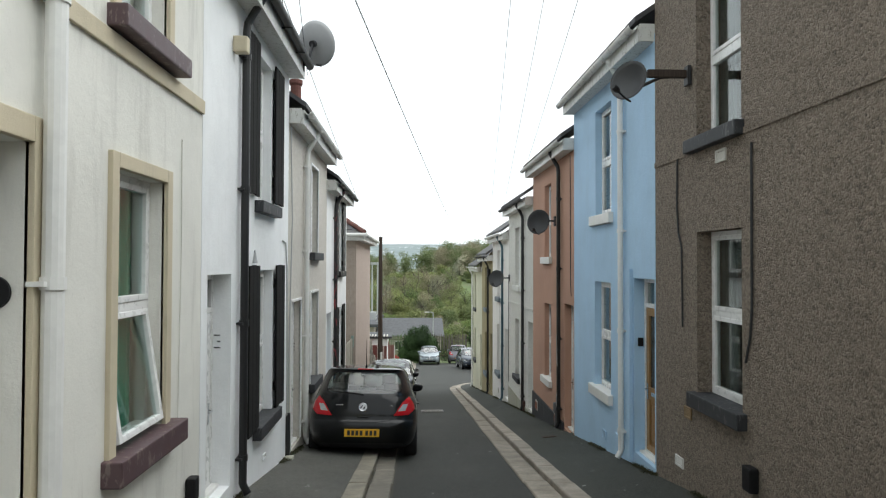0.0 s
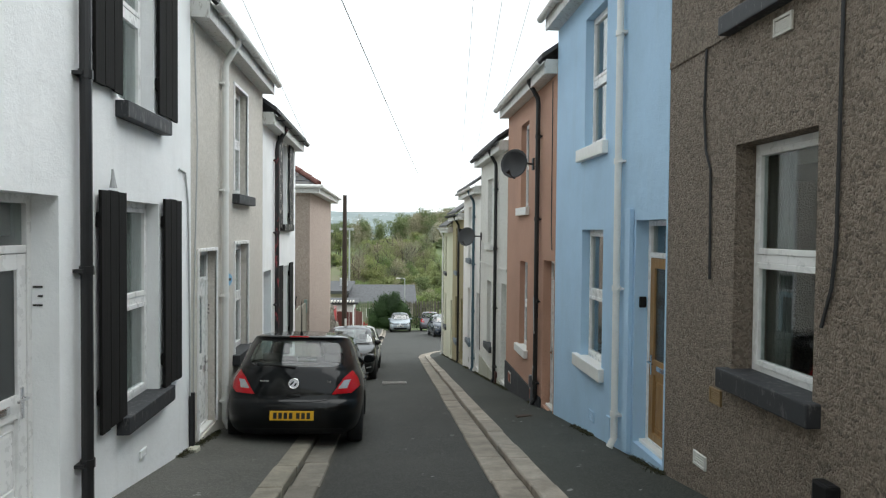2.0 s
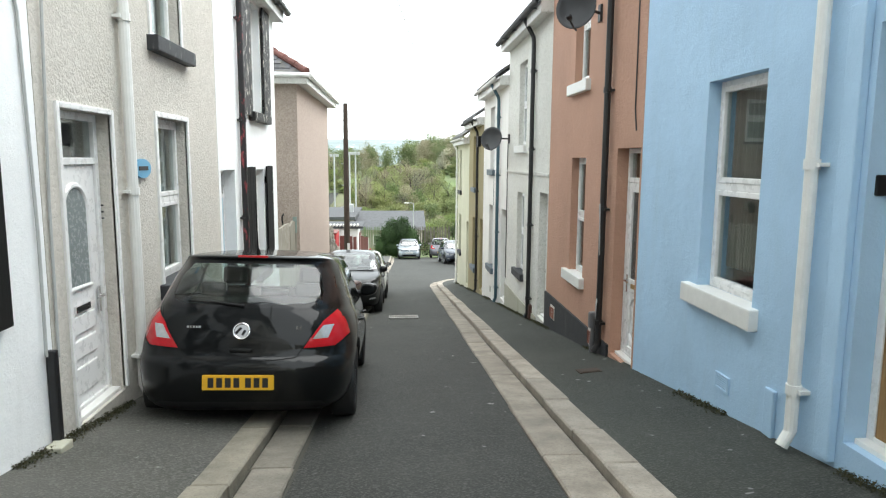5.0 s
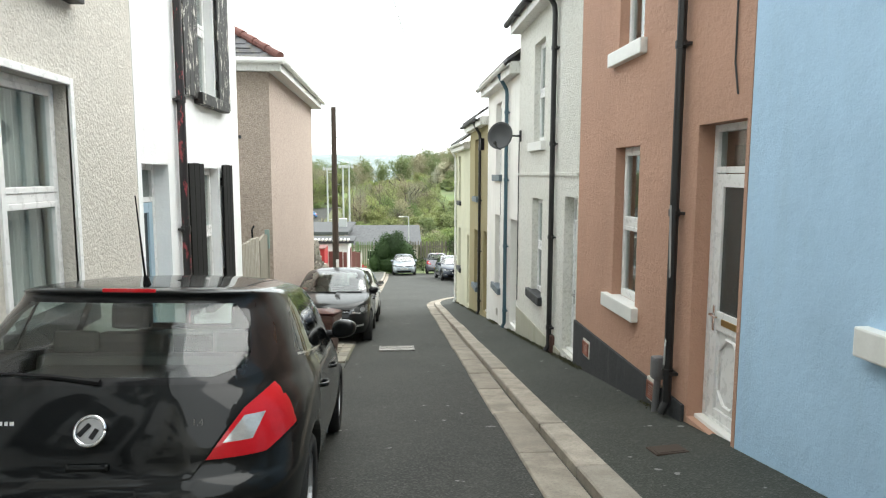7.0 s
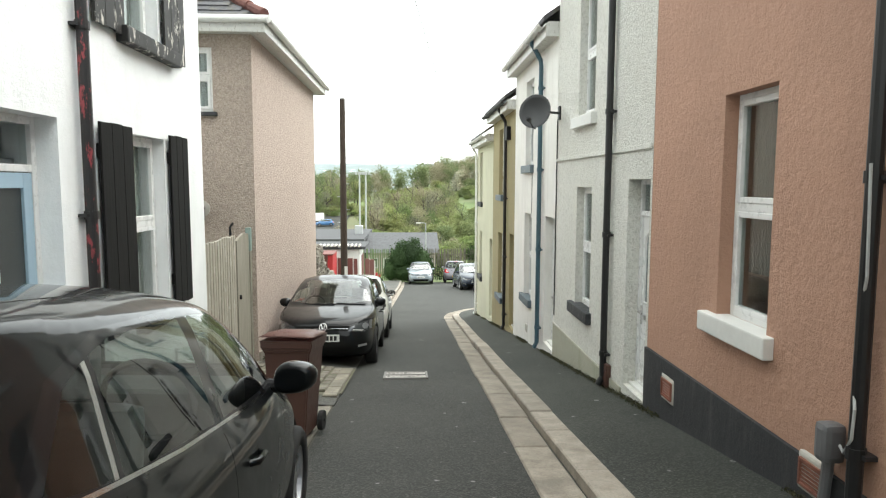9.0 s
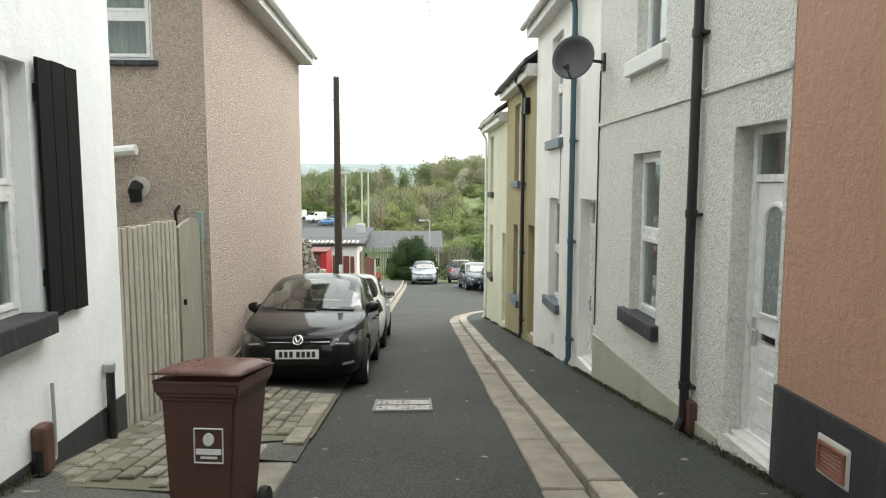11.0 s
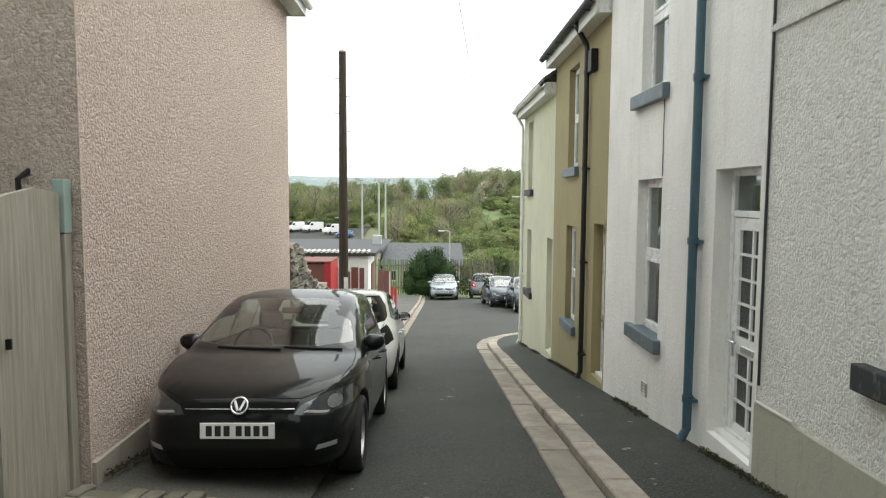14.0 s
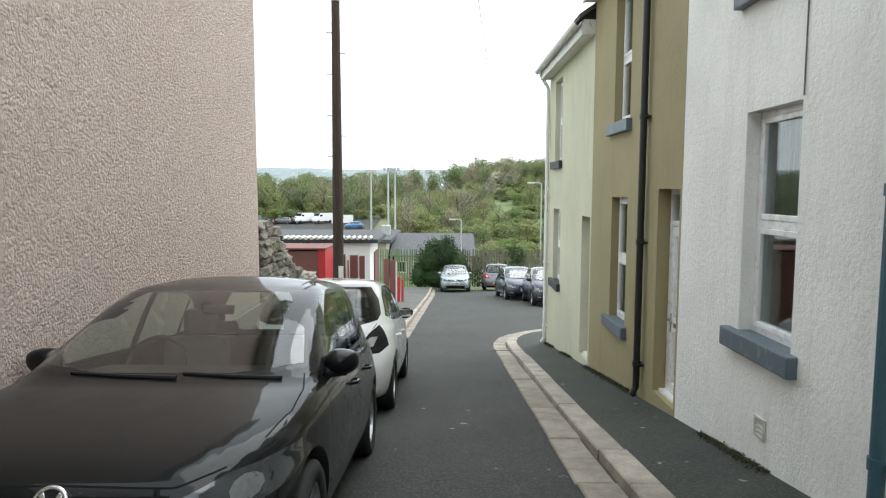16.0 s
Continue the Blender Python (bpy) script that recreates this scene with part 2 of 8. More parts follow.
M["fascia"] = paint("white_fascia", (0.66, 0.66, 0.63), 0.5, 0.16, worn=(0.42, 0.4, 0.36))
M["sill_dark"] = paint("dark_slate_paint", (0.027, 0.029, 0.033), 0.6, 0.3, worn=(0.085, 0.085, 0.085))
M["sill_maroon"] = paint("maroon_sill_paint", (0.085, 0.05, 0.055), 0.5, 0.3, worn=(0.17, 0.13, 0.12))
M["sill_grey"] = paint("grey_blue_sill_paint", (0.10, 0.135, 0.16), 0.5, 0.2, worn=(0.2, 0.2, 0.2))
M["black_pipe"] = paint("black_iron_paint", (0.014, 0.014, 0.015), 0.4, 0.3)
M["black_flaked"] = paint("flaking_black_paint", (0.016, 0.015, 0.016), 0.45, 0.3, scale=9, worn=(0.30, 0.05, 0.06))
M["blue_pipe"] = paint("petrol_blue_paint", (0.045, 0.10, 0.13), 0.4, 0.2)
M["shutter"] = grained("black_stained_boards", (0.003, 0.003, 0.003), (0.012, 0.011, 0.010), (9, 9, 0.5), 0.9)
M["shutter_flaked"] = paint("flaking_shutter_paint", (0.014, 0.013, 0.012), 0.6, 0.3, scale=7, worn=(0.55, 0.52, 0.46))
M["oak"] = grained("oak_door_wood", (0.22, 0.12, 0.045), (0.40, 0.25, 0.11), (7, 7, 0.5), 0.45)
M["grey_door"] = paint("grey_door_paint", (0.30, 0.31, 0.32), 0.35, 0.08)
M["glass"] = glazing("window_glass")
M["screen_glass"] = glazing("laminated_windscreen", (0.80, 0.88, 0.84), 2.2, 3.1, 0.0)
M["car_glass"] = glazing("tinted_car_glass", (0.60, 0.69, 0.66), 1.6, 3.8, 0.0)
M["glass_border"] = paint("black_glass_border", (0.008, 0.008, 0.009), 0.3, 0.05, 0.0, 0, 3, 1.0)
M["obscured"] = paint("dark_obscured_glass", (0.038, 0.043, 0.042), 0.15, 0.3, bump_s=0.5, scale=30)
M["frosted"] = paint("frosted_glass", (0.22, 0.25, 0.25), 0.25, 0.1, bump_s=0.6, scale=30)
M["curtain"] = grained("white_net_curtain", (0.48, 0.48, 0.46), (0.72, 0.72, 0.70), (0.2, 22, 0.15), 0.9, 3)
M["curtain_green"] = grained("green_curtain", (0.09, 0.34, 0.24), (0.22, 0.58, 0.42), (0.2, 22, 0.15), 0.9, 3)
M["curtain_dark"] = grained("grey_curtain", (0.10, 0.10, 0.09), (0.26, 0.26, 0.24), (0.2, 16, 0.15), 0.9, 3)
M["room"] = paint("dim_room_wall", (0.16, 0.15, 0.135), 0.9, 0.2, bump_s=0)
M["slate"] = stone("roof_slate", (0.085, 0.085, 0.092), 0.3, 40, (0.12, 0.11, 0.07))
M["clay"] = stone("red_clay_tile", (0.15, 0.06, 0.048), 0.25, 40)
M["road"] = asphalt("worn_asphalt", (0.0135, 0.0145, 0.0122), (0.029, 0.030, 0.0255), (0.071, 0.071, 0.062), (0.016, 0.0175, 0.0155))
M["footway"] = asphalt("footway_asphalt", (0.0135, 0.0162, 0.0125), (0.033, 0.036, 0.0285), (0.065, 0.068, 0.057), (0.012, 0.016, 0.009))
M["footway_pale"] = asphalt("pale_footway", (0.044, 0.045, 0.039), (0.082, 0.080, 0.069), (0.125, 0.12, 0.108), (0.040, 0.042, 0.030))
M["kerb_left"] = stone("dark_granite_kerb", (0.23, 0.21, 0.165), 0.2)
M["gutter_left"] = stone("dark_gutter_stone", (0.18, 0.165, 0.135), 0.2)
M["kerb"] = stone("granite_kerb", (0.34, 0.30, 0.25), 0.2)
M["gutter_stone"] = stone("gutter_stone", (0.28, 0.245, 0.20), 0.2)
M["sett"] = stone("stone_sett", (0.205, 0.185, 0.15), 0.3, 55, (0.10, 0.10, 0.055))
M["sett_joint"] = paint("mossy_joint_grit", (0.105, 0.10, 0.068), 0.95, 0.4, scale=30, bump_s=0.4)
M["joint"] = paint("joint_soil", (0.05, 0.048, 0.038), 0.95, 0.3)
M["rubble"] = stone("rubble_stone", (0.25, 0.225, 0.19), 0.45, 22, (0.10, 0.11, 0.055))
M["iron"] = paint("grey_cast_iron", (0.20, 0.19, 0.18), 0.6, 0.3, 0.4, 0.4, 20)
M["rust"] = paint("rusted_iron", (0.048, 0.031, 0.022), 0.85, 0.4, 0.1, 0.4, 18)
M["cover_fill"] = stone("pale_cover_infill", (0.44, 0.42, 0.39), 0.2)
M["dish"] = paint("grey_dish_paint", (0.04, 0.041, 0.043), 0.5, 0.1)
M["dish_pale"] = paint("pale_dish_paint", (0.42, 0.425, 0.43), 0.5, 0.1)
M["dish_dark"] = paint("dark_dish_paint", (0.022, 0.022, 0.024), 0.5, 0.1)
M["wire"] = paint("cable_sheath", (0.03, 0.03, 0.032), 0.6, 0.1, bump_s=0)
M["wire_pale"] = paint("pale_cable_sheath", (0.42, 0.43, 0.42), 0.6, 0.1, bump_s=0)
M["pole"] = grained("tarred_pole_wood", (0.028, 0.02, 0.016), (0.075, 0.055, 0.043), (9, 9, 0.5), 0.8)
M["corrugated"] = paint("weathered_slat", (0.36, 0.33, 0.275), 0.75, 0.25, scale=6, worn=(0.46, 0.43, 0.38))
M["board"] = grained("weathered_board", (0.20, 0.18, 0.145), (0.37, 0.345, 0.29), (7, 7, 0.35), 0.85)
M["green_post"] = paint("pale_green_post", (0.24, 0.32, 0.29), 0.6, 0.2)
M["bin"] = paint("brown_bin_plastic", (0.085, 0.04, 0.03), 0.42, 0.12, bump_s=0.2, scale=20)
# brown plastic lightened so the lid's top carries the sky's pale sheen
M["bin_lid_sheen"] = paint("brown_lid_sky_sheen", (0.25, 0.135, 0.115), 0.3, 0.15, bump_s=0.2, scale=20)
M["white_mark"] = paint("white_mark", (0.75, 0.75, 0.73), 0.5, 0.05, bump_s=0)
M["black_mark"] = paint("black_mark", (0.015, 0.015, 0.016), 0.5, 0.05, bump_s=0)
M["brick"] = stone("red_vent_brick", (0.28, 0.11, 0.075), 0.2)
M["vent_pale"] = paint("pale_vent", (0.55, 0.53, 0.48), 0.6, 0.15)
M["vent_tan"] = paint("tan_vent_plastic", (0.25, 0.17, 0.085), 0.6, 0.15)
M["grey_plastic"] = paint("grey_plastic", (0.13, 0.13, 0.135), 0.5, 0.15)
M["blue_plaque"] = paint("blue_plaque", (0.13, 0.36, 0.55), 0.4, 0.15)
M["red_paint"] = paint("red_gate_paint", (0.42, 0.03, 0.035), 0.5, 0.15)
M["red_brown"] = paint("red_brown_boards", (0.16, 0.065, 0.055), 0.75, 0.25, scale=6)
M["shed_white"] = paint("white_shed_wall", (0.72, 0.72, 0.70), 0.8, 0.08)
M["roof_felt"] = paint("dark_roof_felt", (0.06, 0.062, 0.066), 0.85, 0.2)
M["building_wall"] = plaster("buff_block_wall", (0.36, 0.32, 0.27))
M["fence_steel"] = paint("rusty_fence_steel", (0.13, 0.115, 0.09), 0.8, 0.3)
M["fence_green"] = paint("green_fence_steel", (0.13, 0.18, 0.085), 0.7, 0.25)
M["galvanised"] = paint("galvanised_steel", (0.42, 0.43, 0.43), 0.5, 0.1, 0.4)
M["bark"] = grained("bark", (0.05, 0.042, 0.033), (0.12, 0.10, 0.085), (6, 6, 1), 0.9)
# bright, olive and twig colours are lightened and greyed to imitate valley haze
M["leaf_bright"] = leafy("spring_leaves", (0.145, 0.205, 0.07), (0.245, 0.305, 0.12))
M["leaf_olive"] = leafy("olive_leaves", (0.15, 0.185, 0.08), (0.26, 0.295, 0.14))
M["leaf_dark"] = leafy("dark_ivy_leaves", (0.018, 0.042, 0.010), (0.05, 0.10, 0.025))
M["twig"] = leafy("bare_twigs", (0.185, 0.18, 0.13), (0.30, 0.29, 0.21))
M["blossom"] = leafy("white_blossom", (0.42, 0.41, 0.34), (0.62, 0.61, 0.53))
M["rubber"] = paint("tyre_rubber", (0.016, 0.016, 0.016), 0.85, 0.15)
M["alloy"] = paint("alloy_rim", (0.42, 0.42, 0.43), 0.32, 0.06, 0.9, 0)
M["car_black"] = paint("black_car_paint", (0.0042, 0.0050, 0.0055), 0.35, 0.06, 0.0, 0, 3, 0.75)
M["car_silver"] = paint("silver_car_paint", (0.27, 0.31, 0.335), 0.3, 0.04, 0.6, 0, 3, 1.0)
M["car_white"] = paint("white_car_paint", (0.72, 0.72, 0.71), 0.3, 0.03, 0, 0, 3, 1.0)
M["car_grey"] = paint("grey_car_paint", (0.18, 0.175, 0.19), 0.3, 0.04, 0.5, 0, 3, 1.0)
M["car_blue"] = paint("blue_car_paint", (0.10, 0.22, 0.42), 0.3, 0.04, 0.2, 0, 3, 1.0)
M["roof_slate"] = stone("grey_roof_slate", (0.085, 0.087, 0.092), 0.2)
M["car_navy"] = paint("navy_car_paint", (0.03, 0.038, 0.055), 0.3, 0.04, 0.4, 0, 3, 1.0)
M["trim"] = paint("black_car_trim", (0.014, 0.014, 0.015), 0.5, 0.1, bump_s=0)
M["seam"] = paint("panel_gap", (0.004, 0.004, 0.004), 0.8, 0.0, bump_s=0)
for k in ("trim", "seam"):
    M[k].node_tree.nodes["Principled BSDF"].inputs["Specular IOR Level"].default_value = 0.15
M["car_black"].node_tree.nodes["Principled BSDF"].inputs["Coat Roughness"].default_value = 0.03
M["lamp_red"] = paint("red_lamp_lens", (0.42, 0.01, 0.016), 0.12, 0.12, 0, 0, 30, 1.0)
M["lamp_clear"] = paint("clear_lamp_lens", (0.50, 0.50, 0.50), 0.12, 0.35, 0.5, 0, 25, 1.0)
M["head_lamp"] = paint("headlamp_lens", (0.07, 0.075, 0.08), 0.1, 0.5, 0.6, 0, 14, 1.0)
M["lamp_reflector"] = paint("lamp_reflector", (0.20, 0.205, 0.21), 0.3, 0.4, 0.5, 0, 40, 1.0)
M["chrome"] = paint("chrome", (0.72, 0.72, 0.73), 0.12, 0.03, 1.0, 0)
M["plate_yellow"] = paint("yellow_plate", (0.75, 0.42, 0.02), 0.4, 0.03, bump_s=0)
M["plate_white"] = paint("white_plate", (0.75, 0.75, 0.73), 0.4, 0.03, bump_s=0)
M["seat"] = paint("car_seat_cloth", (0.13, 0.13, 0.125), 0.9, 0.2)


def field_material():
    """Valley ground: rough grass, scrub and bare earth in patches, paler and bluer far off by its own colour bands of land."""
    m, nt, b = nodes_of("valley_grass")
    n = tex_noise(nt, 0.035, 6, 0.6)
    c = ramp(nt, n, [(0.35, (0.15, 0.14, 0.085)), (0.48, (0.12, 0.16, 0.065)), (0.62, (0.15, 0.215, 0.07)), (0.75, (0.13, 0.15, 0.075))])
    f = tex_noise(nt, 1.2, 5, 0.7)
    c = mixc(nt, ramp(nt, f, [(0.4, (0, 0, 0)), (0.7, (0.4,) * 3)]), c, (0.09, 0.12, 0.045))
    link(nt, c, b.inputs["Base Color"])
    b.inputs["Roughness"].default_value = 0.95
    return m


M["field"] = field_material()


def ridge_material():
    """Distant hills with haze mixed into their colours, woods and scattered pale houses."""
    m, nt, b = nodes_of("distant_hills")
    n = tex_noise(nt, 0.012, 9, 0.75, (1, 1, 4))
    # blue-grey stops carry the haze of distance
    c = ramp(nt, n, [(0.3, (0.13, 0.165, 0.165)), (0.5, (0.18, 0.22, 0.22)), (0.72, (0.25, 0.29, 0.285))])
    tc = nt.nodes.new("ShaderNodeTexCoord")
    v = nt.nodes.new("ShaderNodeTexVoronoi")
    v.inputs["Scale"].default_value = 0.055
    link(nt, tc.outputs["Object"], v.inputs["Vector"])
    patch = ramp(nt, tex_noise(nt, 0.004, 4, 0.6), [(0.44, (0, 0, 0)), (0.54, (1, 1, 1))])
    sep = nt.nodes.new("ShaderNodeSeparateColor")
    link(nt, v.outputs["Color"], sep.inputs[0])
    few = ramp(nt, sep.outputs[0], [(0.5, (0, 0, 0)), (0.65, (1, 1, 1))])
    patch = mixc(nt, 1.0, patch, few, "MULTIPLY")
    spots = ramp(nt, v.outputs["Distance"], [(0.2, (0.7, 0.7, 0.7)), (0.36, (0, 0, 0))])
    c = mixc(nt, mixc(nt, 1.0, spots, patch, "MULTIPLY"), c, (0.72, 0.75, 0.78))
    link(nt, c, b.inputs["Base Color"])
    b.inputs["Roughness"].default_value = 1.0
    return m


M["ridge"] = ridge_material()


# ---- building helpers ----
LOCAL = set()


def empty(name, label, category, m=None, group="", local=False):
    """A thing: an Empty at its base that parents its parts."""
    ob = new(name)
    ob.empty_display_size = 0.2
    ob.matrix_basis = m or Matrix()
    if local:
        LOCAL.add(ob.name)
    return tagged(ob, label, category, group)


def part(name, bm, material, parent=None, label="", smooth=False):
    """One mesh object from a bmesh, under a thing or under a part."""
    me = bpy.data.meshes.new(name)
    if isinstance(bm, tuple):
        me.from_pydata(*bm)
    else:
        bm.to_mesh(me)
        bm.free()
    for mat in material if isinstance(material, (list, tuple)) else [material]:
        me.materials.append(mat)
    if smooth:
        me.polygons.foreach_set("use_smooth", [True] * len(me.polygons))
    ob = new(name, me)
    if parent is not None:
        ob.parent = parent
        if parent.name not in LOCAL and parent.data is None:
            ob.matrix_parent_inverse = parent.matrix_basis.inverted()
    if label:
        ob["label"] = label
    return ob


def solo(name, bm, material, label, category, group="", kind="", smooth=False):
    return tagged(part(name, bm, material, smooth=smooth), label, category, group, kind)


def add_box(bm, x0, x1, y0, y1, z0, z1, bevel=0.0):
    xs, ys, zs = sorted((x0, x1)), sorted((y0, y1)), sorted((z0, z1))
    v = [bm.verts.new((x, y, z)) for z in zs for y in ys for x in xs]
    fs = [bm.faces.new([v[i] for i in f]) for f in ((0, 2, 3, 1), (4, 5, 7, 6), (0, 1, 5, 4), (2, 6, 7, 3), (0, 4, 6, 2), (1, 3, 7, 5))]
    if bevel:
        es = list({e for f in fs for e in f.edges})
        bmesh.ops.bevel(bm, geom=es, offset=bevel, segments=2, affect="EDGES", profile=0.6)
    return v


def box(x0, x1, y0, y1, z0, z1, bevel=0.0):
    bm = bmesh.new()
    add_box(bm, x0, x1, y0, y1, z0, z1, bevel)
    return bm


def add_tube(bm, pts, r, n=10, cap=True):
    """A tube of radius r (or a radius for each point) along points."""
    pts = [Vector(p) for p in pts]
    rs = r if isinstance(r, (list, tuple)) else [r] * len(pts)
    rings, side = [], None
    for i, p in enumerate(pts):
        d = (pts[min(i + 1, len(pts) - 1)] - pts[max(i - 1, 0)]).normalized()
        if side is None:
            side = d.orthogonal().normalized()
        side = (side - d * side.dot(d)).normalized()
        up = d.cross(side)
        rings.append([bm.verts.new(p + (side * math.cos(a) + up * math.sin(a)) * rs[i]) for a in (2 * math.pi * k / n for k in range(n))])
    for a, b in zip(rings, rings[1:]):
        for k in range(n):
            bm.faces.new((a[k], a[(k + 1) % n], b[(k + 1) % n], b[k]))
    if cap:
        bm.faces.new(rings[0][::-1])
        bm.faces.new(rings[-1])


def tube(pts, r, n=10):
    bm = bmesh.new()
    add_tube(bm, pts, r, n)
    return bm


def sag(a, b, drop, n=14):
    a, b = Vector(a), Vector(b)
    return [a.lerp(b, k / n) - Vector((0, 0, drop * 4 * (k / n) * (1 - k / n))) for k in range(n + 1)]


def ground_z(y):
    """Level of the street's carriageway."""
    if y < 31.5:
        return 0.15 - 0.143 * y
    if y < 58:
        return -4.3545 - (y - 31.5) * 0.1
    return -7.0


XL, XR = -1.76, 2.87


class Side:
    """One side of the street: u along it, d into the house, z up."""

    def __init__(self, x, s):
        self.x, self.s = x, s

    def box(self, u0, u1, d0, d1, z0, z1, bevel=0.0):
        return box(self.x + self.s * d0, self.x + self.s * d1, u0, u1, z0, z1, bevel)

    def add(self, bm, u0, u1, d0, d1, z0, z1, bevel=0.0):
        add_box(bm, self.x + self.s * d0, self.x + self.s * d1, u0, u1, z0, z1, bevel)

    def p(self, u, d, z):
        return (self.x + self.s * d, u, z)


LEFT, RIGHT = Side(XL, -1), Side(XR, 1)


def wall_mesh(place, u0, u1, zb, zt, holes, t):
    """A wall t thick from u0 to u1 with real openings; place(u, d, z) puts a point of it into the world. zb may be a pair for a sloping foot."""
    za, zc = zb if isinstance(zb, tuple) else (zb, zb)
    us = sorted({u0, u1, *[h[0] for h in holes], *[h[1] for h in holes]})
    zs = sorted({min(za, zc), zt, *[h[2] for h in holes], *[h[3] for h in holes]})
    bm = bmesh.new()
    cache = {}

    def v(u, d, z):
        if z == zs[0]:
            z = za + (zc - za) * (u - u0) / (u1 - u0)
        k = (round(u, 4), round(d, 4), round(z, 4))
        if k not in cache:
            cache[k] = bm.verts.new(place(u, d, z))
        return cache[k]

    def solid(i, j):
        if not (0 <= i < len(us) - 1 and 0 <= j < len(zs) - 1):
            return False
        cu, cz = (us[i] + us[i + 1]) / 2, (zs[j] + zs[j + 1]) / 2
        return not any(h[0] < cu < h[1] and h[2] < cz < h[3] for h in holes)

    for i in range(len(us) - 1):
        for j in range(len(zs) - 1):
            if not solid(i, j):
                continue
            a, b, c, d = us[i], us[i + 1], zs[j], zs[j + 1]
            bm.faces.new((v(a, 0, c), v(b, 0, c), v(b, 0, d), v(a, 0, d)))
            bm.faces.new((v(a, t, c), v(a, t, d), v(b, t, d), v(b, t, c)))
            for (di, dj), (p, q) in (((-1, 0), ((a, c), (a, d))), ((1, 0), ((b, d), (b, c))), ((0, -1), ((b, c), (a, c))), ((0, 1), ((a, d), (b, d)))):
                if not solid(i + di, j + dj):
                    bm.faces.new((v(p[0], 0, p[1]), v(q[0], 0, q[1]), v(q[0], t, q[1]), v(p[0], t, p[1])))
    bmesh.ops.recalc_face_normals(bm, faces=bm.faces)
    return bm


def add_frame(bm, S, u0, u1, d0, d1, z0, z1, w, bevel=0.006):
    S.add(bm, u0, u0 + w, d0, d1, z0, z1, bevel)
    S.add(bm, u1 - w, u1, d0, d1, z0, z1, bevel)
    S.add(bm, u0 + w, u1 - w, d0, d1, z1 - w, z1, bevel)
    S.add(bm, u0 + w, u1 - w, d0, d1, z0, z0 + w, bevel)


def curtain_mesh(S, u0, u1, d, z0, z1, folds=9, amp=0.02, ragged=0.0):
    n = folds * 6
    bm = bmesh.new()
    rows = [[], []]
    for k in range(n + 1):
        u = u0 + (u1 - u0) * k / n
        dd = d + amp * math.sin(k / 6 * 2 * math.pi) + amp * 0.5 * math.sin(k * 0.37)
        rows[0].append(bm.verts.new(S.p(u, dd, z0)))
        rows[1].append(bm.verts.new(S.p(u, dd, z1)))
    for k in range(n):
        bm.faces.new((rows[0][k], rows[0][k + 1], rows[1][k + 1], rows[1][k]))
    return bm


def window(house, S, u0, u1, z0, z1, rec=0.16, split=0.5, curtain="curtain", cover=1.0, frame="upvc", open_low=False, bars=False, gather=None):
    """A two-light window set back in its opening: frame, transom, sashes, panes and what hangs behind it."""
    bm = bmesh.new()
    add_frame(bm, S, u0, u1, rec, rec + 0.07, z0, z1, 0.045)
    zm = z0 + (z1 - z0) * split
    S.add(bm, u0 + 0.045, u1 - 0.045, rec - 0.005, rec + 0.06, zm - 0.03, zm + 0.03, 0.006)
    win = part("window", bm, M[frame], house)
    for k, (a, b) in enumerate(((z0 + 0.045, zm - 0.03), (zm + 0.03, z1 - 0.045))):
        bm = bmesh.new()
        low_open = open_low and k == 0
        add_frame(bm, S, u0 + 0.045, u1 - 0.045, rec - 0.012, rec + 0.045, a, b, 0.042)
        gm = S.box(u0 + 0.08, u1 - 0.08, rec + 0.014, rec + 0.020, a + 0.035, b - 0.035)
        if low_open:
            hinge = Matrix.Translation(S.p(0, rec, b)) @ Matrix.Rotation(radians(-9) * -S.s, 4, "Y") @ Matrix.Translation(-Vector(S.p(0, rec, b)))
            bm.transform(hinge)
            gm.transform(hinge)
        part("sash", bm, M[frame], win)
        pane = part("pane", gm, M["glass"], win)
        pane.visible_shadow = False
    if curtain:
        if gather:
            for a, b in gather:
                part("curtain", curtain_mesh(S, u0 + a * (u1 - u0), u0 + b * (u1 - u0), rec + 0.13, z0 + 0.02, z1, 5), M[curtain], win)
        else:
            zc = z1 - (z1 - z0) * cover
            part("curtain", curtain_mesh(S, u0, u1, rec + 0.13, zc, z1), M[curtain], win)
    return win


def sill(house, S, u0, u1, z0, z1, mat, out=0.07, rec=0.16):
    bm = S.box(u0, u1, -out, rec, z0, z1, 0.012)
    return part("window_sill", bm, M[mat], house)


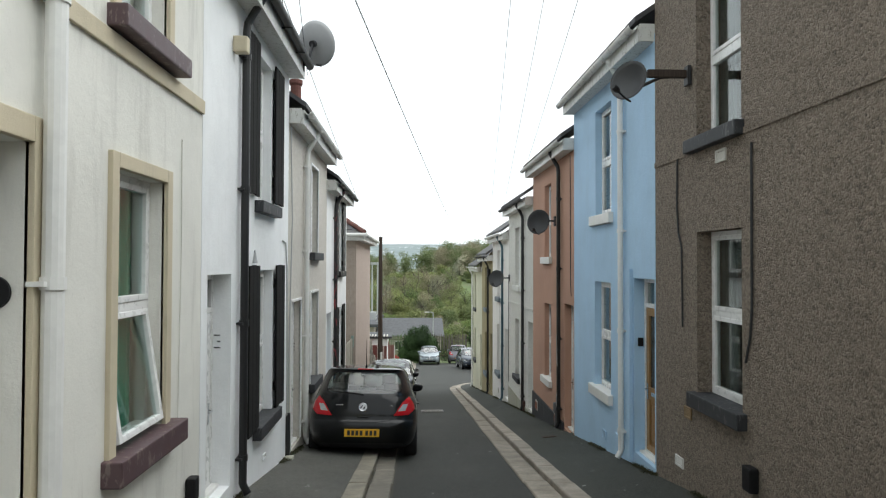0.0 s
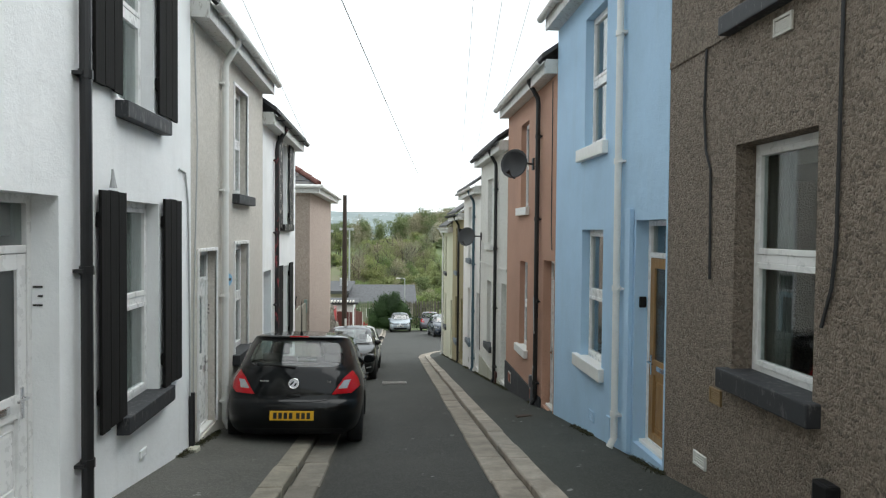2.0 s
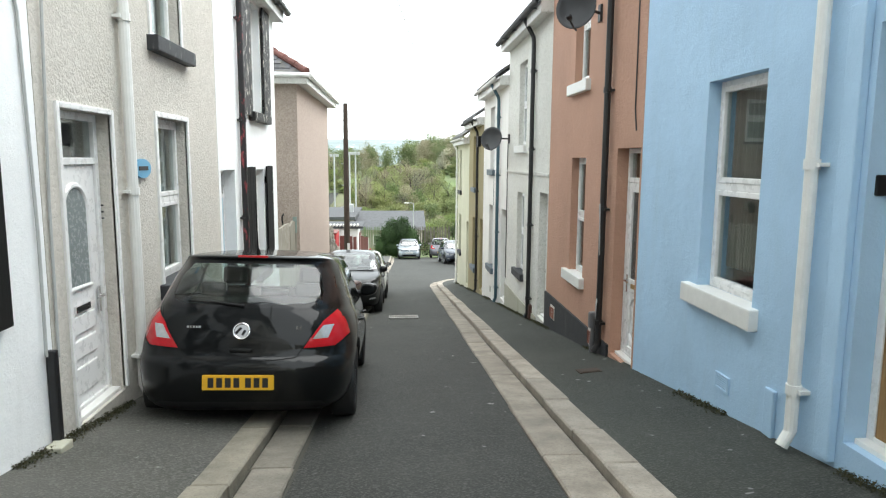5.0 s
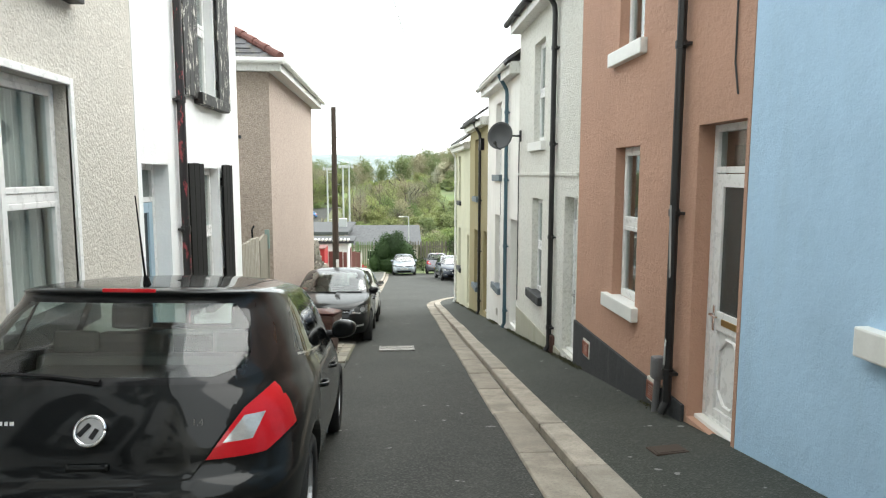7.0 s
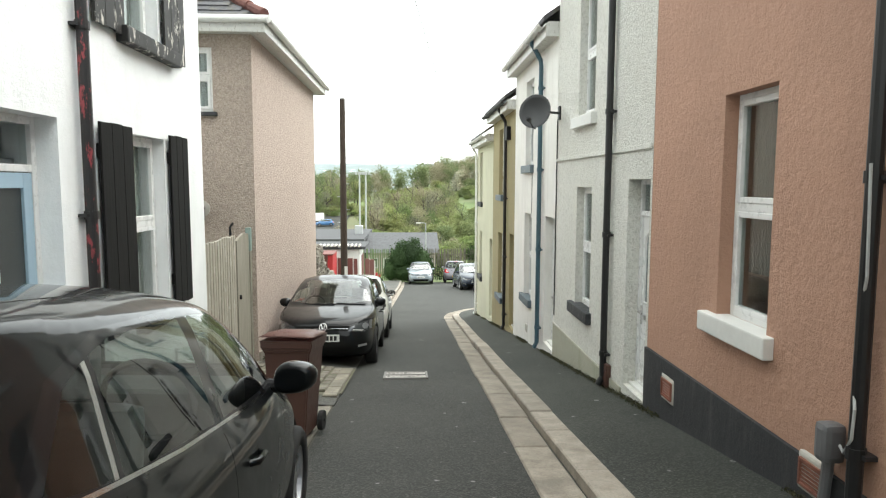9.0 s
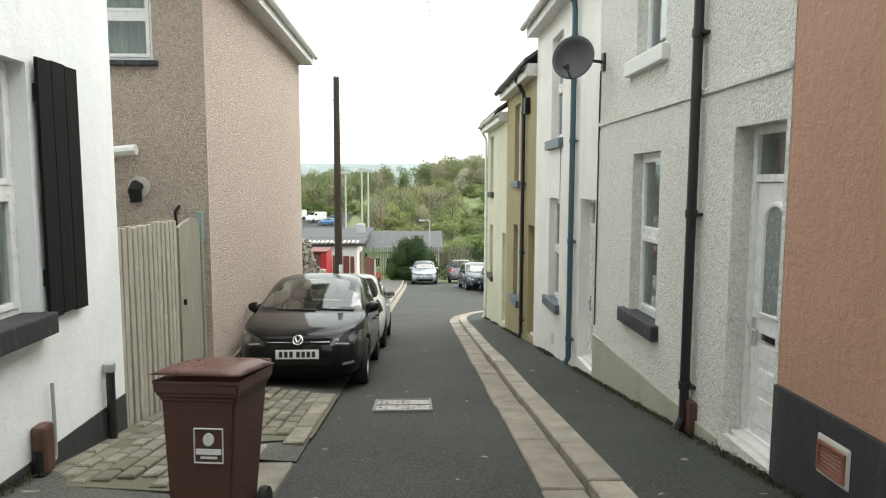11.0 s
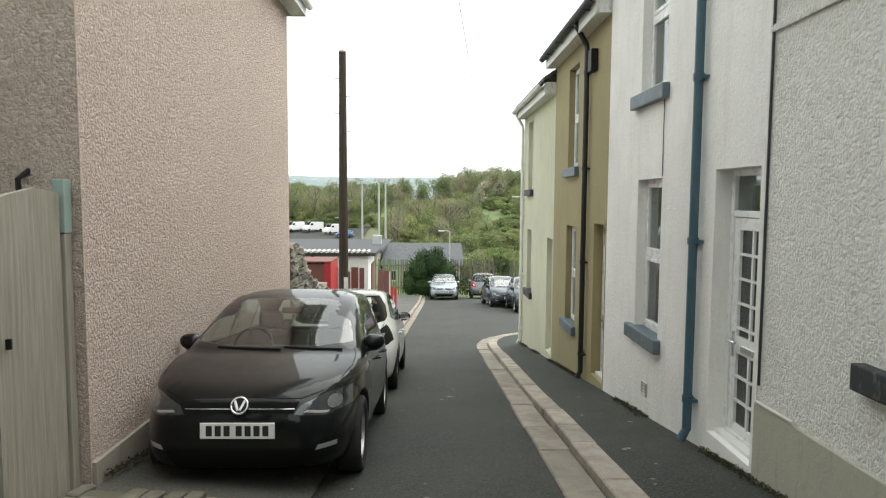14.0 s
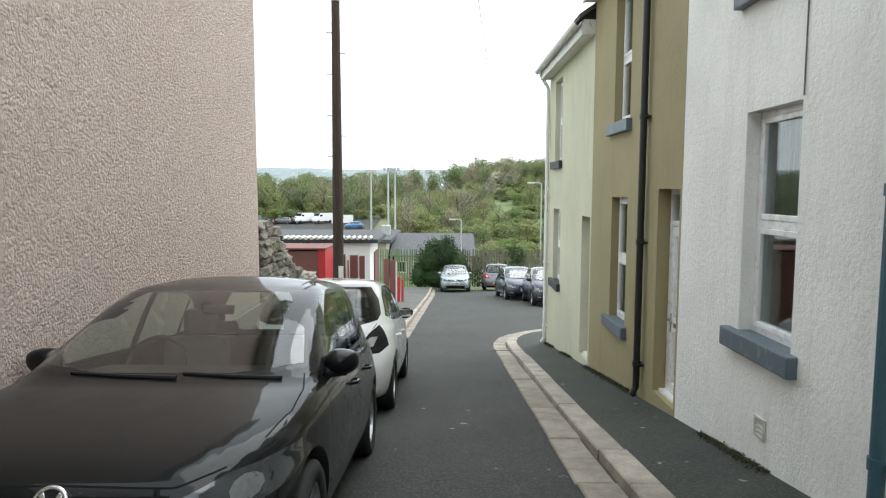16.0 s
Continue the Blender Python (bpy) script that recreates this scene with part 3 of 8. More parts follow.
def door(house, S, u0, u1, z0, z1, style, rec=0.22, frame="upvc", light=0.32):
    """Recessed front door: frame with a top light, leaf with panels or glass, handle and threshold."""
    bm = bmesh.new()
    add_frame(bm, S, u0, u1, rec, rec + 0.08, z0, z1, 0.055)
    zt = z1 - light
    d = part("door", bm, M[frame], house)
    part("transom", S.box(u0 + 0.057, u1 - 0.057, rec, rec + 0.08, zt - 0.05, zt, 0.006), M[frame], d)
    p = part("pane", S.box(u0 + 0.06, u1 - 0.06, rec + 0.03, rec + 0.036, zt, z1 - 0.055), M["glass"], d)
    p.visible_shadow = False
    a, b, c, e = u0 + 0.06, u1 - 0.06, z0 + 0.03, zt - 0.055
    mid = (a + b) / 2
    mat = {"oak": "oak", "grey": "grey_door", "pale_blue": "blue_door"}.get(style, "upvc")
    bm = bmesh.new()
    zk = c + (e - c) * 0.42
    if style == "lattice":
        add_frame(bm, S, a, b, rec + 0.01, rec + 0.055, c, e, 0.095)
        S.add(bm, a + 0.09, b - 0.09, rec + 0.01, rec + 0.055, zk - 0.05, zk + 0.07, 0.005)
        S.add(bm, mid - 0.012, mid + 0.012, rec + 0.012, rec + 0.03, c + 0.09, e - 0.09)
        for k in range(1, 8):
            z = c + 0.09 + (e - c - 0.18) * k / 8
            S.add(bm, a + 0.09, b - 0.09, rec + 0.0125, rec + 0.03, z - 0.01, z + 0.01)
        part("door_leaf", bm, M["upvc"], d)
        part("door_glass", S.box(a + 0.09, b - 0.09, rec + 0.034, rec + 0.040, c + 0.09, e - 0.09), M["obscured"], d)
    elif style == "arch":
        S.add(bm, a, b, rec + 0.02, rec + 0.055, c, e, 0.004)
        lo, hi = zk + 0.14, e - 0.14
        r_ = (b - a) * 0.27
        ring = [S.p(mid - r_, rec + 0.018, lo), S.p(mid + r_, rec + 0.018, lo)] + [S.p(mid + r_ * math.cos(t), rec + 0.018, hi - r_ + r_ * math.sin(t)) for t in np.linspace(0, math.pi, 13)] + [S.p(mid - r_, rec + 0.018, lo)]
        add_tube(bm, ring, 0.022, 8)
        for q0, q1 in ((c + 0.10, c + 0.30), (c + 0.36, c + 0.50), (c + 0.54, zk - 0.06)):
            S.add(bm, a + 0.13, b - 0.13, rec + 0.008, rec + 0.03, q0, q1, 0.012)
        part("door_leaf", bm, M["upvc"], d)
        gb = bmesh.new()
        arch = [(mid - r_, lo), (mid + r_, lo)] + [(mid + r_ * math.cos(t), hi - r_ + r_ * math.sin(t)) for t in np.linspace(0, math.pi, 13)][:-1]
        ga, gc = ([gb.verts.new(S.p(u, rec + dd, zz)) for u, zz in arch] for dd in (0.012, 0.030))
        gb.faces.new(ga)
        gb.faces.new(gc[::-1])
        for k in range(len(arch)):
            gb.faces.new((ga[k], gc[k], gc[(k + 1) % len(arch)], ga[(k + 1) % len(arch)]))
        bmesh.ops.recalc_face_normals(gb, faces=gb.faces)
        part("door_glass", gb, M["frosted"], d)
    else:
        add_frame(bm, S, a, b, rec + 0.005, rec + 0.055, c, e, 0.10)
        S.add(bm, a + 0.095, b - 0.095, rec + 0.005, rec + 0.055, zk - 0.09, zk + 0.06, 0.006)
        if style == "octagon":
            u_, v_, w_, x_, k_ = a + 0.135, b - 0.135, c + 0.15, zk - 0.14, 0.10
            ring = [S.p(p, rec + 0.022, q) for p, q in ((u_ + k_, w_), (v_ - k_, w_), (v_, w_ + k_), (v_, x_ - k_), (v_ - k_, x_), (u_ + k_, x_), (u_, x_ - k_), (u_, w_ + k_), (u_ + k_, w_))]
            add_tube(bm, ring, 0.016, 6)
        else:
            S.add(bm, a + 0.14, b - 0.14, rec + 0.012, rec + 0.04, c + 0.16, zk - 0.15, 0.03)
        S.add(bm, a + 0.095, b - 0.095, rec + 0.03, rec + 0.045, c + 0.095, zk - 0.085)
        if style == "panel":
            S.add(bm, a + 0.095, b - 0.095, rec + 0.03, rec + 0.045, zk + 0.055, e - 0.095)
            S.add(bm, a + 0.13, b - 0.13, rec + 0.012, rec + 0.04, zk + 0.11, e - 0.15, 0.03)
        part("door_leaf", bm, M[mat], d)
        if style != "panel":
            part("door_glass", S.box(a + 0.095, b - 0.095, rec + 0.025, rec + 0.035, zk + 0.055, e - 0.095), M["obscured"], d)
    hb = bmesh.new()
    S.add(hb, b - 0.075, b - 0.045, rec - 0.005, rec + 0.012, zk - 0.1, zk + 0.1, 0.004)
    add_tube(hb, [S.p(b - 0.06, rec - 0.03, zk + 0.03), S.p(b - 0.06, rec + 0.005, zk + 0.03)], 0.010, 8)
    add_tube(hb, [S.p(b - 0.06, rec - 0.035, zk + 0.03), S.p(b - 0.17, rec - 0.035, zk + 0.03)], 0.010, 8)
    part("door_handle", hb, M["chrome"], d)
    part("letterbox", S.box(mid - 0.11, mid + 0.11, rec - 0.004, rec + 0.02, zk - 0.035, zk + 0.015, 0.004), M["brass"] if style == "octagon" else M["chrome"], d)
    part("threshold", S.box(u0 + 0.004, u1 - 0.004, rec - 0.07, rec + 0.1, z0 - 0.05, z0 + 0.03, 0.01), M["white_paint"], d)
    return d


M["blue_door"] = paint("pale_blue_door_paint", (0.36, 0.50, 0.60), 0.4, 0.08)
M["brass"] = paint("brass", (0.45, 0.30, 0.12), 0.35, 0.1, 0.9, 0)


def downpipe(house, S, u, z0, z1, mat, r=0.038, off=0.06, neck=0.2):
    pts = [S.p(u, -0.22, z1), S.p(u, -0.22, z1 - 0.10), S.p(u, -off - 0.01, z1 - 0.16 - neck), S.p(u, -off, z1 - 0.26 - neck), S.p(u, -off, z0 + 0.12), S.p(u, -off - 0.05, z0 + 0.02)]
    bm = bmesh.new()
    add_tube(bm, pts, r, 12)
    z = z0 + 0.35
    while z < z1 - 0.6:
        add_tube(bm, [S.p(u, -off, z), S.p(u, -off, z + 0.06)], r + 0.009, 12)
        S.add(bm, u - r - 0.035, u + r + 0.035, -off - 0.004, 0, z + 0.016, z + 0.04)
        z += 1.35
    return part("downpipe", bm, M[mat], house, smooth=False)


def eaves(house, S, u0, u1, z, fascia="fascia", gutter="fascia", out=0.2, drop=0.2, soffit=True):
    """Boxed eaves with fascia and a half-round gutter; z is the gutter's rim."""
    bm = bmesh.new()
    S.add(bm, u0, u1, -out, -out + 0.025, z - drop, z - 0.01, 0.004)
    S.add(bm, u0, u1, -out + 0.025, 0.06, z - drop + 0.01, z - drop + 0.03)
    S.add(bm, u0, u0 + 0.03, -out + 0.026, 0.02, z - drop + 0.031, z + 0.02)
    S.add(bm, u1 - 0.03, u1, -out + 0.026, 0.02, z - drop + 0.031, z + 0.02)
    part("fascia", bm, M[fascia], house)
    bm = bmesh.new()
    prof = []
    for k in range(9):
        a = math.pi * k / 8
        prof.append((-out - 0.062 - 0.058 * math.cos(a), z - 0.01 - 0.062 * math.sin(a)))
    prof += [(d + (0.006 if d < -out - 0.062 else -0.006), zz + 0.004) for d, zz in prof[::-1]]
    a = [bm.verts.new(S.p(u0 - 0.02, d, zz)) for d, zz in prof]
    b = [bm.verts.new(S.p(u1 + 0.06, d, zz)) for d, zz in prof]
    n = len(prof)
    for k in range(n):
        bm.faces.new((a[k], a[(k + 1) % n], b[(k + 1) % n], b[k]))
    for k in range(n // 2 - 1):
        for q in (a, b):
            bm.faces.new((q[k], q[k + 1], q[n - 2 - k], q[n - 1 - k]))
    nb = int((u1 - u0) / 0.9)
    for k in range(nb):
        u = u0 + 0.3 + k * 0.9
        S.add(bm, u, u + 0.03, -out - 0.128, -out - 0.002, z - 0.085, z - 0.07)
    bmesh.ops.recalc_face_normals(bm, faces=bm.faces)
    part("gutter", bm, M[gutter], house)


def gable_roof(house, S, u0, u1, z, depth=7.2, pitch=34, out=0.24, mat="slate"):
    """A pitched roof with its ridge along the street, of thick slopes."""
    rise = math.tan(radians(pitch)) * (depth / 2 + out)
    bm = bmesh.new()
    th = 0.07
    prof = [(-out, z + 0.03), (depth / 2, z + 0.03 + rise), (depth + out, z + 0.03), (depth + out, z + 0.03 + th), (depth / 2, z + 0.03 + rise + th * 1.2), (-out, z + 0.03 + th)]
    a = [bm.verts.new(S.p(u0, d, zz)) for d, zz in prof]
    b = [bm.verts.new(S.p(u1, d, zz)) for d, zz in prof]
    for k in range(6):
        bm.faces.new((a[k], a[(k + 1) % 6], b[(k + 1) % 6], b[k]))
    for q in (a, b):
        bm.faces.new((q[0], q[1], q[4], q[5]))
        bm.faces.new((q[1], q[2], q[3], q[4]))
    bmesh.ops.recalc_face_normals(bm, faces=bm.faces)
    part("roof", bm, M[mat], house)


def shell(house, S, u0, u1, zb, zt, mat, depth=7.0, t=0.3, pitch=34):
    """Party walls with gable peaks, back wall and floors behind a front wall."""
    rise = math.tan(radians(pitch)) * depth / 2
    bm = bmesh.new()
    for a, b in ((u0 + 0.004, u0 + 0.1), (u1 - 0.1, u1 - 0.004)):
        prof = [(t, zb), (depth, zb), (depth, zt - 0.02), (depth / 2, zt + rise - 0.05), (t, zt - 0.02 + 0.25)]
        va = [bm.verts.new(S.p(a, d, z)) for d, z in prof]
        vb = [bm.verts.new(S.p(b, d, z)) for d, z in prof]
        bm.faces.new(va)
        bm.faces.new(vb[::-1])
        for k in range(5):
            bm.faces.new((va[k], vb[k], vb[(k + 1) % 5], va[(k + 1) % 5]))
    S.add(bm, u0 + 0.1, u1 - 0.1, depth - 0.2, depth, zb, zt - 0.02)
    bmesh.ops.recalc_face_normals(bm, faces=bm.faces)
    part("side_wall", bm, M[mat], house)
    bm = bmesh.new()
    zm = (zb + zt) / 2
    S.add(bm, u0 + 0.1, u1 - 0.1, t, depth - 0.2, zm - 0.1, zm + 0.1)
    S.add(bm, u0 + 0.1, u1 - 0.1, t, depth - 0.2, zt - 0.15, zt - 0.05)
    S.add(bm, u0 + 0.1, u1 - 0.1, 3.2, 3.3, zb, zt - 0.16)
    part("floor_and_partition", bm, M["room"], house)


def terraced(S, u0, u1, zt, holes, mat, label, foot=0.3, dirty=None):
    zf0, zf1 = ground_z(u0) - foot, ground_z(u1) - foot
    h = empty("terraced_house", label, "house", pose(S.x, (u0 + u1) / 2, ground_z((u0 + u1) / 2)), "terraced houses along the street")
    w = part("wall", wall_mesh(S.p, u0, u1, (zf0, zf1), zt, holes, 0.3), M[mat], h)
    shell(h, S, u0, u1, zf1 - 0.2, zt, mat)
    return h


def shutter(house, S, u0, u1, z0, z1, mat="shutter", boards=3):
    """Ledged shutter of upright boards, fixed flat to the wall."""
    w = (u1 - u0) / boards
    sh = part("shutter", S.box(u0 + 0.01, u1 - 0.01, -0.028, -0.006, z0 + 0.22, z0 + 0.33, 0.003), M[mat], house)
    part("ledge", S.box(u0 + 0.01, u1 - 0.01, -0.028, -0.006, z1 - 0.28, z1 - 0.17, 0.003), M[mat], sh)
    for k in range(boards):
        part("board", S.box(u0 + k * w + 0.003, u0 + (k + 1) * w - 0.003, -0.052, -0.028, z0 + 0.01 * (k % 2), z1 - 0.006 * ((k + 1) % 2), 0.004), M[mat], sh)
    return sh


def architrave(house, S, u0, u1, z0, z1, mat, w=0.09, out=0.03, foot=True):
    bm = bmesh.new()
    S.add(bm, u0 - w, u0, -out, 0.02, z0, z1 + w, 0.006)
    S.add(bm, u1, u1 + w, -out, 0.02, z0, z1 + w, 0.006)
    S.add(bm, u0, u1, -out, 0.02, z1, z1 + w, 0.006)
    return part("architrave", bm, M[mat], house)


def vent(house, S, u, z, mat="vent_pale", w=0.23, h=0.15, slats=5):
    bm = bmesh.new()
    add_frame(bm, S, u - w / 2, u + w / 2, -0.018, 0.0, z - h / 2, z + h / 2, 0.02, 0.003)
    for k in range(slats):
        zz = z - h / 2 + 0.025 + (h - 0.05) * (k + 0.5) / slats
        S.add(bm, u - w / 2 + 0.02, u + w / 2 - 0.02, -0.012, 0.0, zz - 0.006, zz + 0.006)
    return part("air_vent", bm, M[mat], house)


def satellite_dish(at, mount, aim, mat, label, r=0.3):
    """Offset dish with rim, arm, receiver head and wall bracket."""
    th = empty("satellite_dish", label, "satellite dish", Matrix.Translation(mount), "satellite dishes on the houses")
    ax = Vector(aim).normalized()
    sx = ax.cross(Vector((0, 0, 1))).normalized()
    sy = sx.cross(ax).normalized()
    c = Vector(at)
    bm = bmesh.new()
    rows = []
    for i in range(7):
        q = i / 6
        ring = []
        for k in range(28):
            a = 2 * math.pi * k / 28
            ring.append(bm.verts.new(c + sx * math.cos(a) * r * q * 0.96 + sy * math.sin(a) * r * q * 1.05 + ax * 0.085 * q * q))
        rows.append(ring)
    for a, b in zip(rows, rows[1:]):
        for k in range(28):
            bm.faces.new((a[k], a[(k + 1) % 28], b[(k + 1) % 28], b[k]))
    bmesh.ops.remove_doubles(bm, verts=bm.verts, dist=0.0005)
    bmesh.ops.solidify(bm, geom=bm.faces, thickness=0.006)
    part("reflector", bm, M[mat], th, smooth=True)
    head = c + ax * 0.36 - sy * 0.22
    part("arm", tube([c - sy * r * 0.95 - ax * 0.02, c - sy * r * 1.05 + ax * 0.1, head], 0.011, 8), M["dish_dark"], th)
    bm = bmesh.new()
    add_tube(bm, [head + ax * 0.03, head - ax * 0.02, head - ax * 0.07], [0.022, 0.034, 0.03], 12)
    part("receiver", bm, M["dish_dark"], th)
    bm = bmesh.new()
    back = c - ax * 0.06
    add_tube(bm, [c - ax * 0.004, back], 0.05, 10)
    m = Vector(mount)
    add_tube(bm, [back, back + Vector((0, 0, -0.04)), (back.x * 0.5 + m.x * 0.5, back.y * 0.5 + m.y * 0.5, m.z), m], 0.018, 8)
    add_box(bm, m.x - 0.02, m.x + 0.02, m.y - 0.05, m.y + 0.05, m.z - 0.1, m.z + 0.1, 0.004)
    part("bracket", bm, M["dish_dark"], th)
    return th


# ---- ground ----
def ramp_height(x, y):
    """Land: the street's slope, then a valley floor and the wooded rise beyond it."""
    if y <= 58:
        return ground_z(y) - 0.5 - (0.0 if abs(x) < 12 else min(6.0, (abs(x) - 12) * 0.05))
    t = min(1.0, (y - 58) / 26)
    z = -7.0 - 4.6 * t * t * (3 - 2 * t)
    if y > 96:
        s = min(1.0, (y - 96) / 150)
        side = 1 / (1 + math.exp(-(x - 1) / 9))
        z += s * s * (3 - 2 * s) * (6.2 + 6.0 * side)
        z += 1.5 * noise.noise((x * 0.03, y * 0.03, 0.0)) * s
    if y > 420:
        z -= min(14.0, (y - 420) * 0.05)
    return z


def grid_mesh(xs, ys, fz):
    vs = [(x, y, fz(x, y)) for y in ys for x in xs]
    n = len(xs)
    fs = [(j * n + i, j * n + i + 1, (j + 1) * n + i + 1, (j + 1) * n + i) for j in range(len(ys) - 1) for i in range(n - 1)]
    return vs, [], fs


gx = sorted({*np.linspace(-1500, -160, 16).round(1), *np.linspace(-150, 150, 76).round(1), *np.linspace(160, 1500, 16).round(1)})
gy = sorted({*np.linspace(-60, 60, 61).round(1), *np.linspace(62, 260, 70).round(1), *np.linspace(270, 700, 24).round(1), *np.linspace(760, 3200, 14).round(1)})
land = solo("ground", grid_mesh(gx, gy, ramp_height), M["field"], "grassy valley land with rough scrub and fields", "ground", kind="structure", smooth=True)

# carriageway: gently crowned, opening to a wider yard at the foot of the street
def road_edges(y):
    lo = -0.235 if y < 17.2 else -0.26
    if y > 30:
        lo = -0.26 + min(1.0, (y - 30) / 20) * 0.5
    hi = 1.26 + 0.0175 * y
    if y > 31.0:
        hi = 10.0
    return lo, hi


rv, rf = [], []
ry = list(np.arange(-8, 31.6, 0.6)) + list(np.arange(31.6, 36.0, 0.25)) + list(np.arange(36.0, 56.6, 0.8))
NX = 12
for y in ry:
    lo, hi = road_edges(y)
    for i in range(NX + 1):
        x = lo + (hi - lo) * i / NX
        crown = 0.03 * (1 - (2 * i / NX - 1) ** 2)
        rv.append((x, y, ground_z(y) - 0.14 + crown * (1 if y < 31 else 0.3) + 0.006 * noise.noise((x * 1.5, y * 0.8, 3))))
for j in range(len(ry) - 1):
    for i in range(NX):
        a = j * (NX + 1) + i
        rf.append((a, a + 1, a + NX + 2, a + NX + 1))
solo("road", (rv, [], rf), M["road"], "worn dark asphalt carriageway running downhill", "road", kind="structure", smooth=True)


def slab_strip(name, fx0, fx1, ys, rise, mat, label):
    vs, fs = [], []
    for y in ys:
        a, b = fx0(y), fx1(y)
        for i in range(5):
            x = a + (b - a) * i / 4
            vs.append((x, y, ground_z(y) + rise(y, i / 4) + 0.008 * noise.noise((x * 2, y, 7))))
        vs += [(a, y, ground_z(y) - 0.3), (b, y, ground_z(y) - 0.3)]
    for j in range(len(ys) - 1):
        a, b = j * 7, (j + 1) * 7
        for i in range(4):
            fs.append((a + i, a + i + 1, b + i + 1, b + i))
        fs += [(a + 5, a, b, b + 5), (a + 4, a + 6, b + 6, b + 4)]
    return solo(name, (vs, [], fs), mat, label, "pavement", kind="structure")


def right_back(y):
    return 1.75 + 0.0175 * max(0, min(y, 31.5))


rp_y = [*np.arange(-8, 31.2, 0.6), 31.3]
slab_strip("pavement_right", lambda y: right_back(y) - 0.02, lambda y: XR + 0.05, rp_y, lambda y, q: -0.06 + 0.095 * q, M["footway"], "narrow dark asphalt footway beside the houses")
slab_strip("pavement_left", lambda y: XL - 0.05, lambda y: -0.74, [*np.arange(-8, 17.2, 0.6), 17.2], lambda y, q: 0.035 - 0.09 * q - (0.03 + 0.04 * q) * max(0.0, min(1.0, (y - 15.2) / 1.9)), M["footway_pale"], "narrow patched grey footway beside the white houses")
slab_strip("pavement_apron", lambda y: XL - 0.05, lambda y: -0.22, [16.7, *np.arange(17.2, 30.2, 0.6), 30.2], lambda y, q: 0.0 - 0.12 * q, M["footway_pale"], "worn concrete apron before the pink house")
slab_strip("pavement_far", lambda y: -3.4, lambda y: road_edges(y)[0] - 0.32, [*np.arange(30.2, 56.2, 0.8), 56.2], lambda y, q: 0.0, M["footway_pale"], "pale concrete footway at the foot of the street")


def kerb_line(s):
    """The carriageway's edge on the right: straight down the street, then round the corner; s in metres along it."""
    if s < 31.6:
        return Vector((1.23 + 0.0175 * s, s, 0))
    a = (s - 31.6) / 4.1
    if a < math.pi / 2 * 0.999:
        return Vector((1.783 + 1.75 * (1 - math.cos(a)), 31.6 + 3.3 * math.sin(a), 0))
    return Vector((3.533 + (s - 31.6 - 4.1 * math.pi / 2), 34.9, 0))


def kerb_normal(s):
    d = kerb_line(s + 0.02) - kerb_line(s - 0.02)
    return Vector((d.y, -d.x, 0)).normalized()


# footway round the corner, filling up to the kerb stones
cv, cf = [], []
ks = [30.9, 31.6] + [31.6 + 0.5 * k for k in range(1, 14)] + [39.0, 41.0, 43.0]
for s in ks:
    p = kerb_line(s) + kerb_normal(s) * 0.5
    q = Vector((3.6, 31.0, 0)) if s < 38.1 else Vector((p.x, 31.0, 0))
    for k in range(4):
        w = p.lerp(q, k / 3)
        cv.append((w.x, w.y, ground_z(w.y) - 0.055 + 0.09 * k / 3))
for j in range(len(ks) - 1):
    for k in range(3):
        cf.append((j * 4 + k, j * 4 + k + 1, j * 4 + k + 5, j * 4 + k + 4))
solo("pavement_corner", (cv, [], cf), M["footway"], "asphalt footway rounding the street corner", "pavement", kind="structure")


# plain unseen walls added uphill, behind the start, to block sky light and reflections
def closing_wall(name, x0, x1, y0, y1, mat, tall=3.2):
    vs = [(x, y, z) for y in (y0, y1) for x in (x0, x1) for z in (ground_z(y) - 0.4, ground_z(y) + tall)]
    fs = [(0, 1, 3, 2), (4, 6, 7, 5), (0, 4, 5, 1), (2, 3, 7, 6), (1, 5, 7, 3), (0, 2, 6, 4)]
    solo(name, (vs, [], fs), M[mat], "unseen stand-in wall closing the street for reflections", "wall", kind="structure")


closing_wall("wall_uphill_left", XL - 0.4, XL, -16.0, 1.19, "white_warm", 5.2)
closing_wall("wall_uphill_right", XR, XR + 0.4, -16.0, 3.34, "dash_brown")
closing_wall("unseen_wall_end", XL - 0.4, XR + 0.4, -16.5, -16.0, "dash_grey")


# ---- houses, right side ----
def right_house(u0, u1, zt, dr, lw, uw, mat, label, sillmat, curt, style, pipe, pipe_mat, gutter="fascia", rec=0.10, sill_h=0.14, frame_door="upvc", cover=1.0, fasc="fascia", upper_sill=None):
    holes = [(dr[0], dr[1], dr[2], dr[3]), lw, uw]
    h = terraced(RIGHT, u0, u1, zt - 0.1, holes, mat, label)
    door(h, RIGHT, dr[0], dr[1], dr[2], dr[3], style, rec=0.13, frame=frame_door)
    for w in (lw, uw):
        window(h, RIGHT, w[0], w[1], w[2], w[3], rec=rec, curtain=curt, cover=cover)
        sill(h, RIGHT, w[0] - 0.09, w[1] + 0.17, w[2] - sill_h, w[2] + 0.004, upper_sill if upper_sill and w is uw else sillmat, rec=rec)
    eaves(h, RIGHT, u0 + 0.01, u1 - 0.01, zt, fasc, gutter)
    gable_roof(h, RIGHT, u0, u1, zt)
    if pipe:
        downpipe(h, RIGHT, pipe, ground_z(pipe) + 0.04, zt, pipe_mat)
    return h


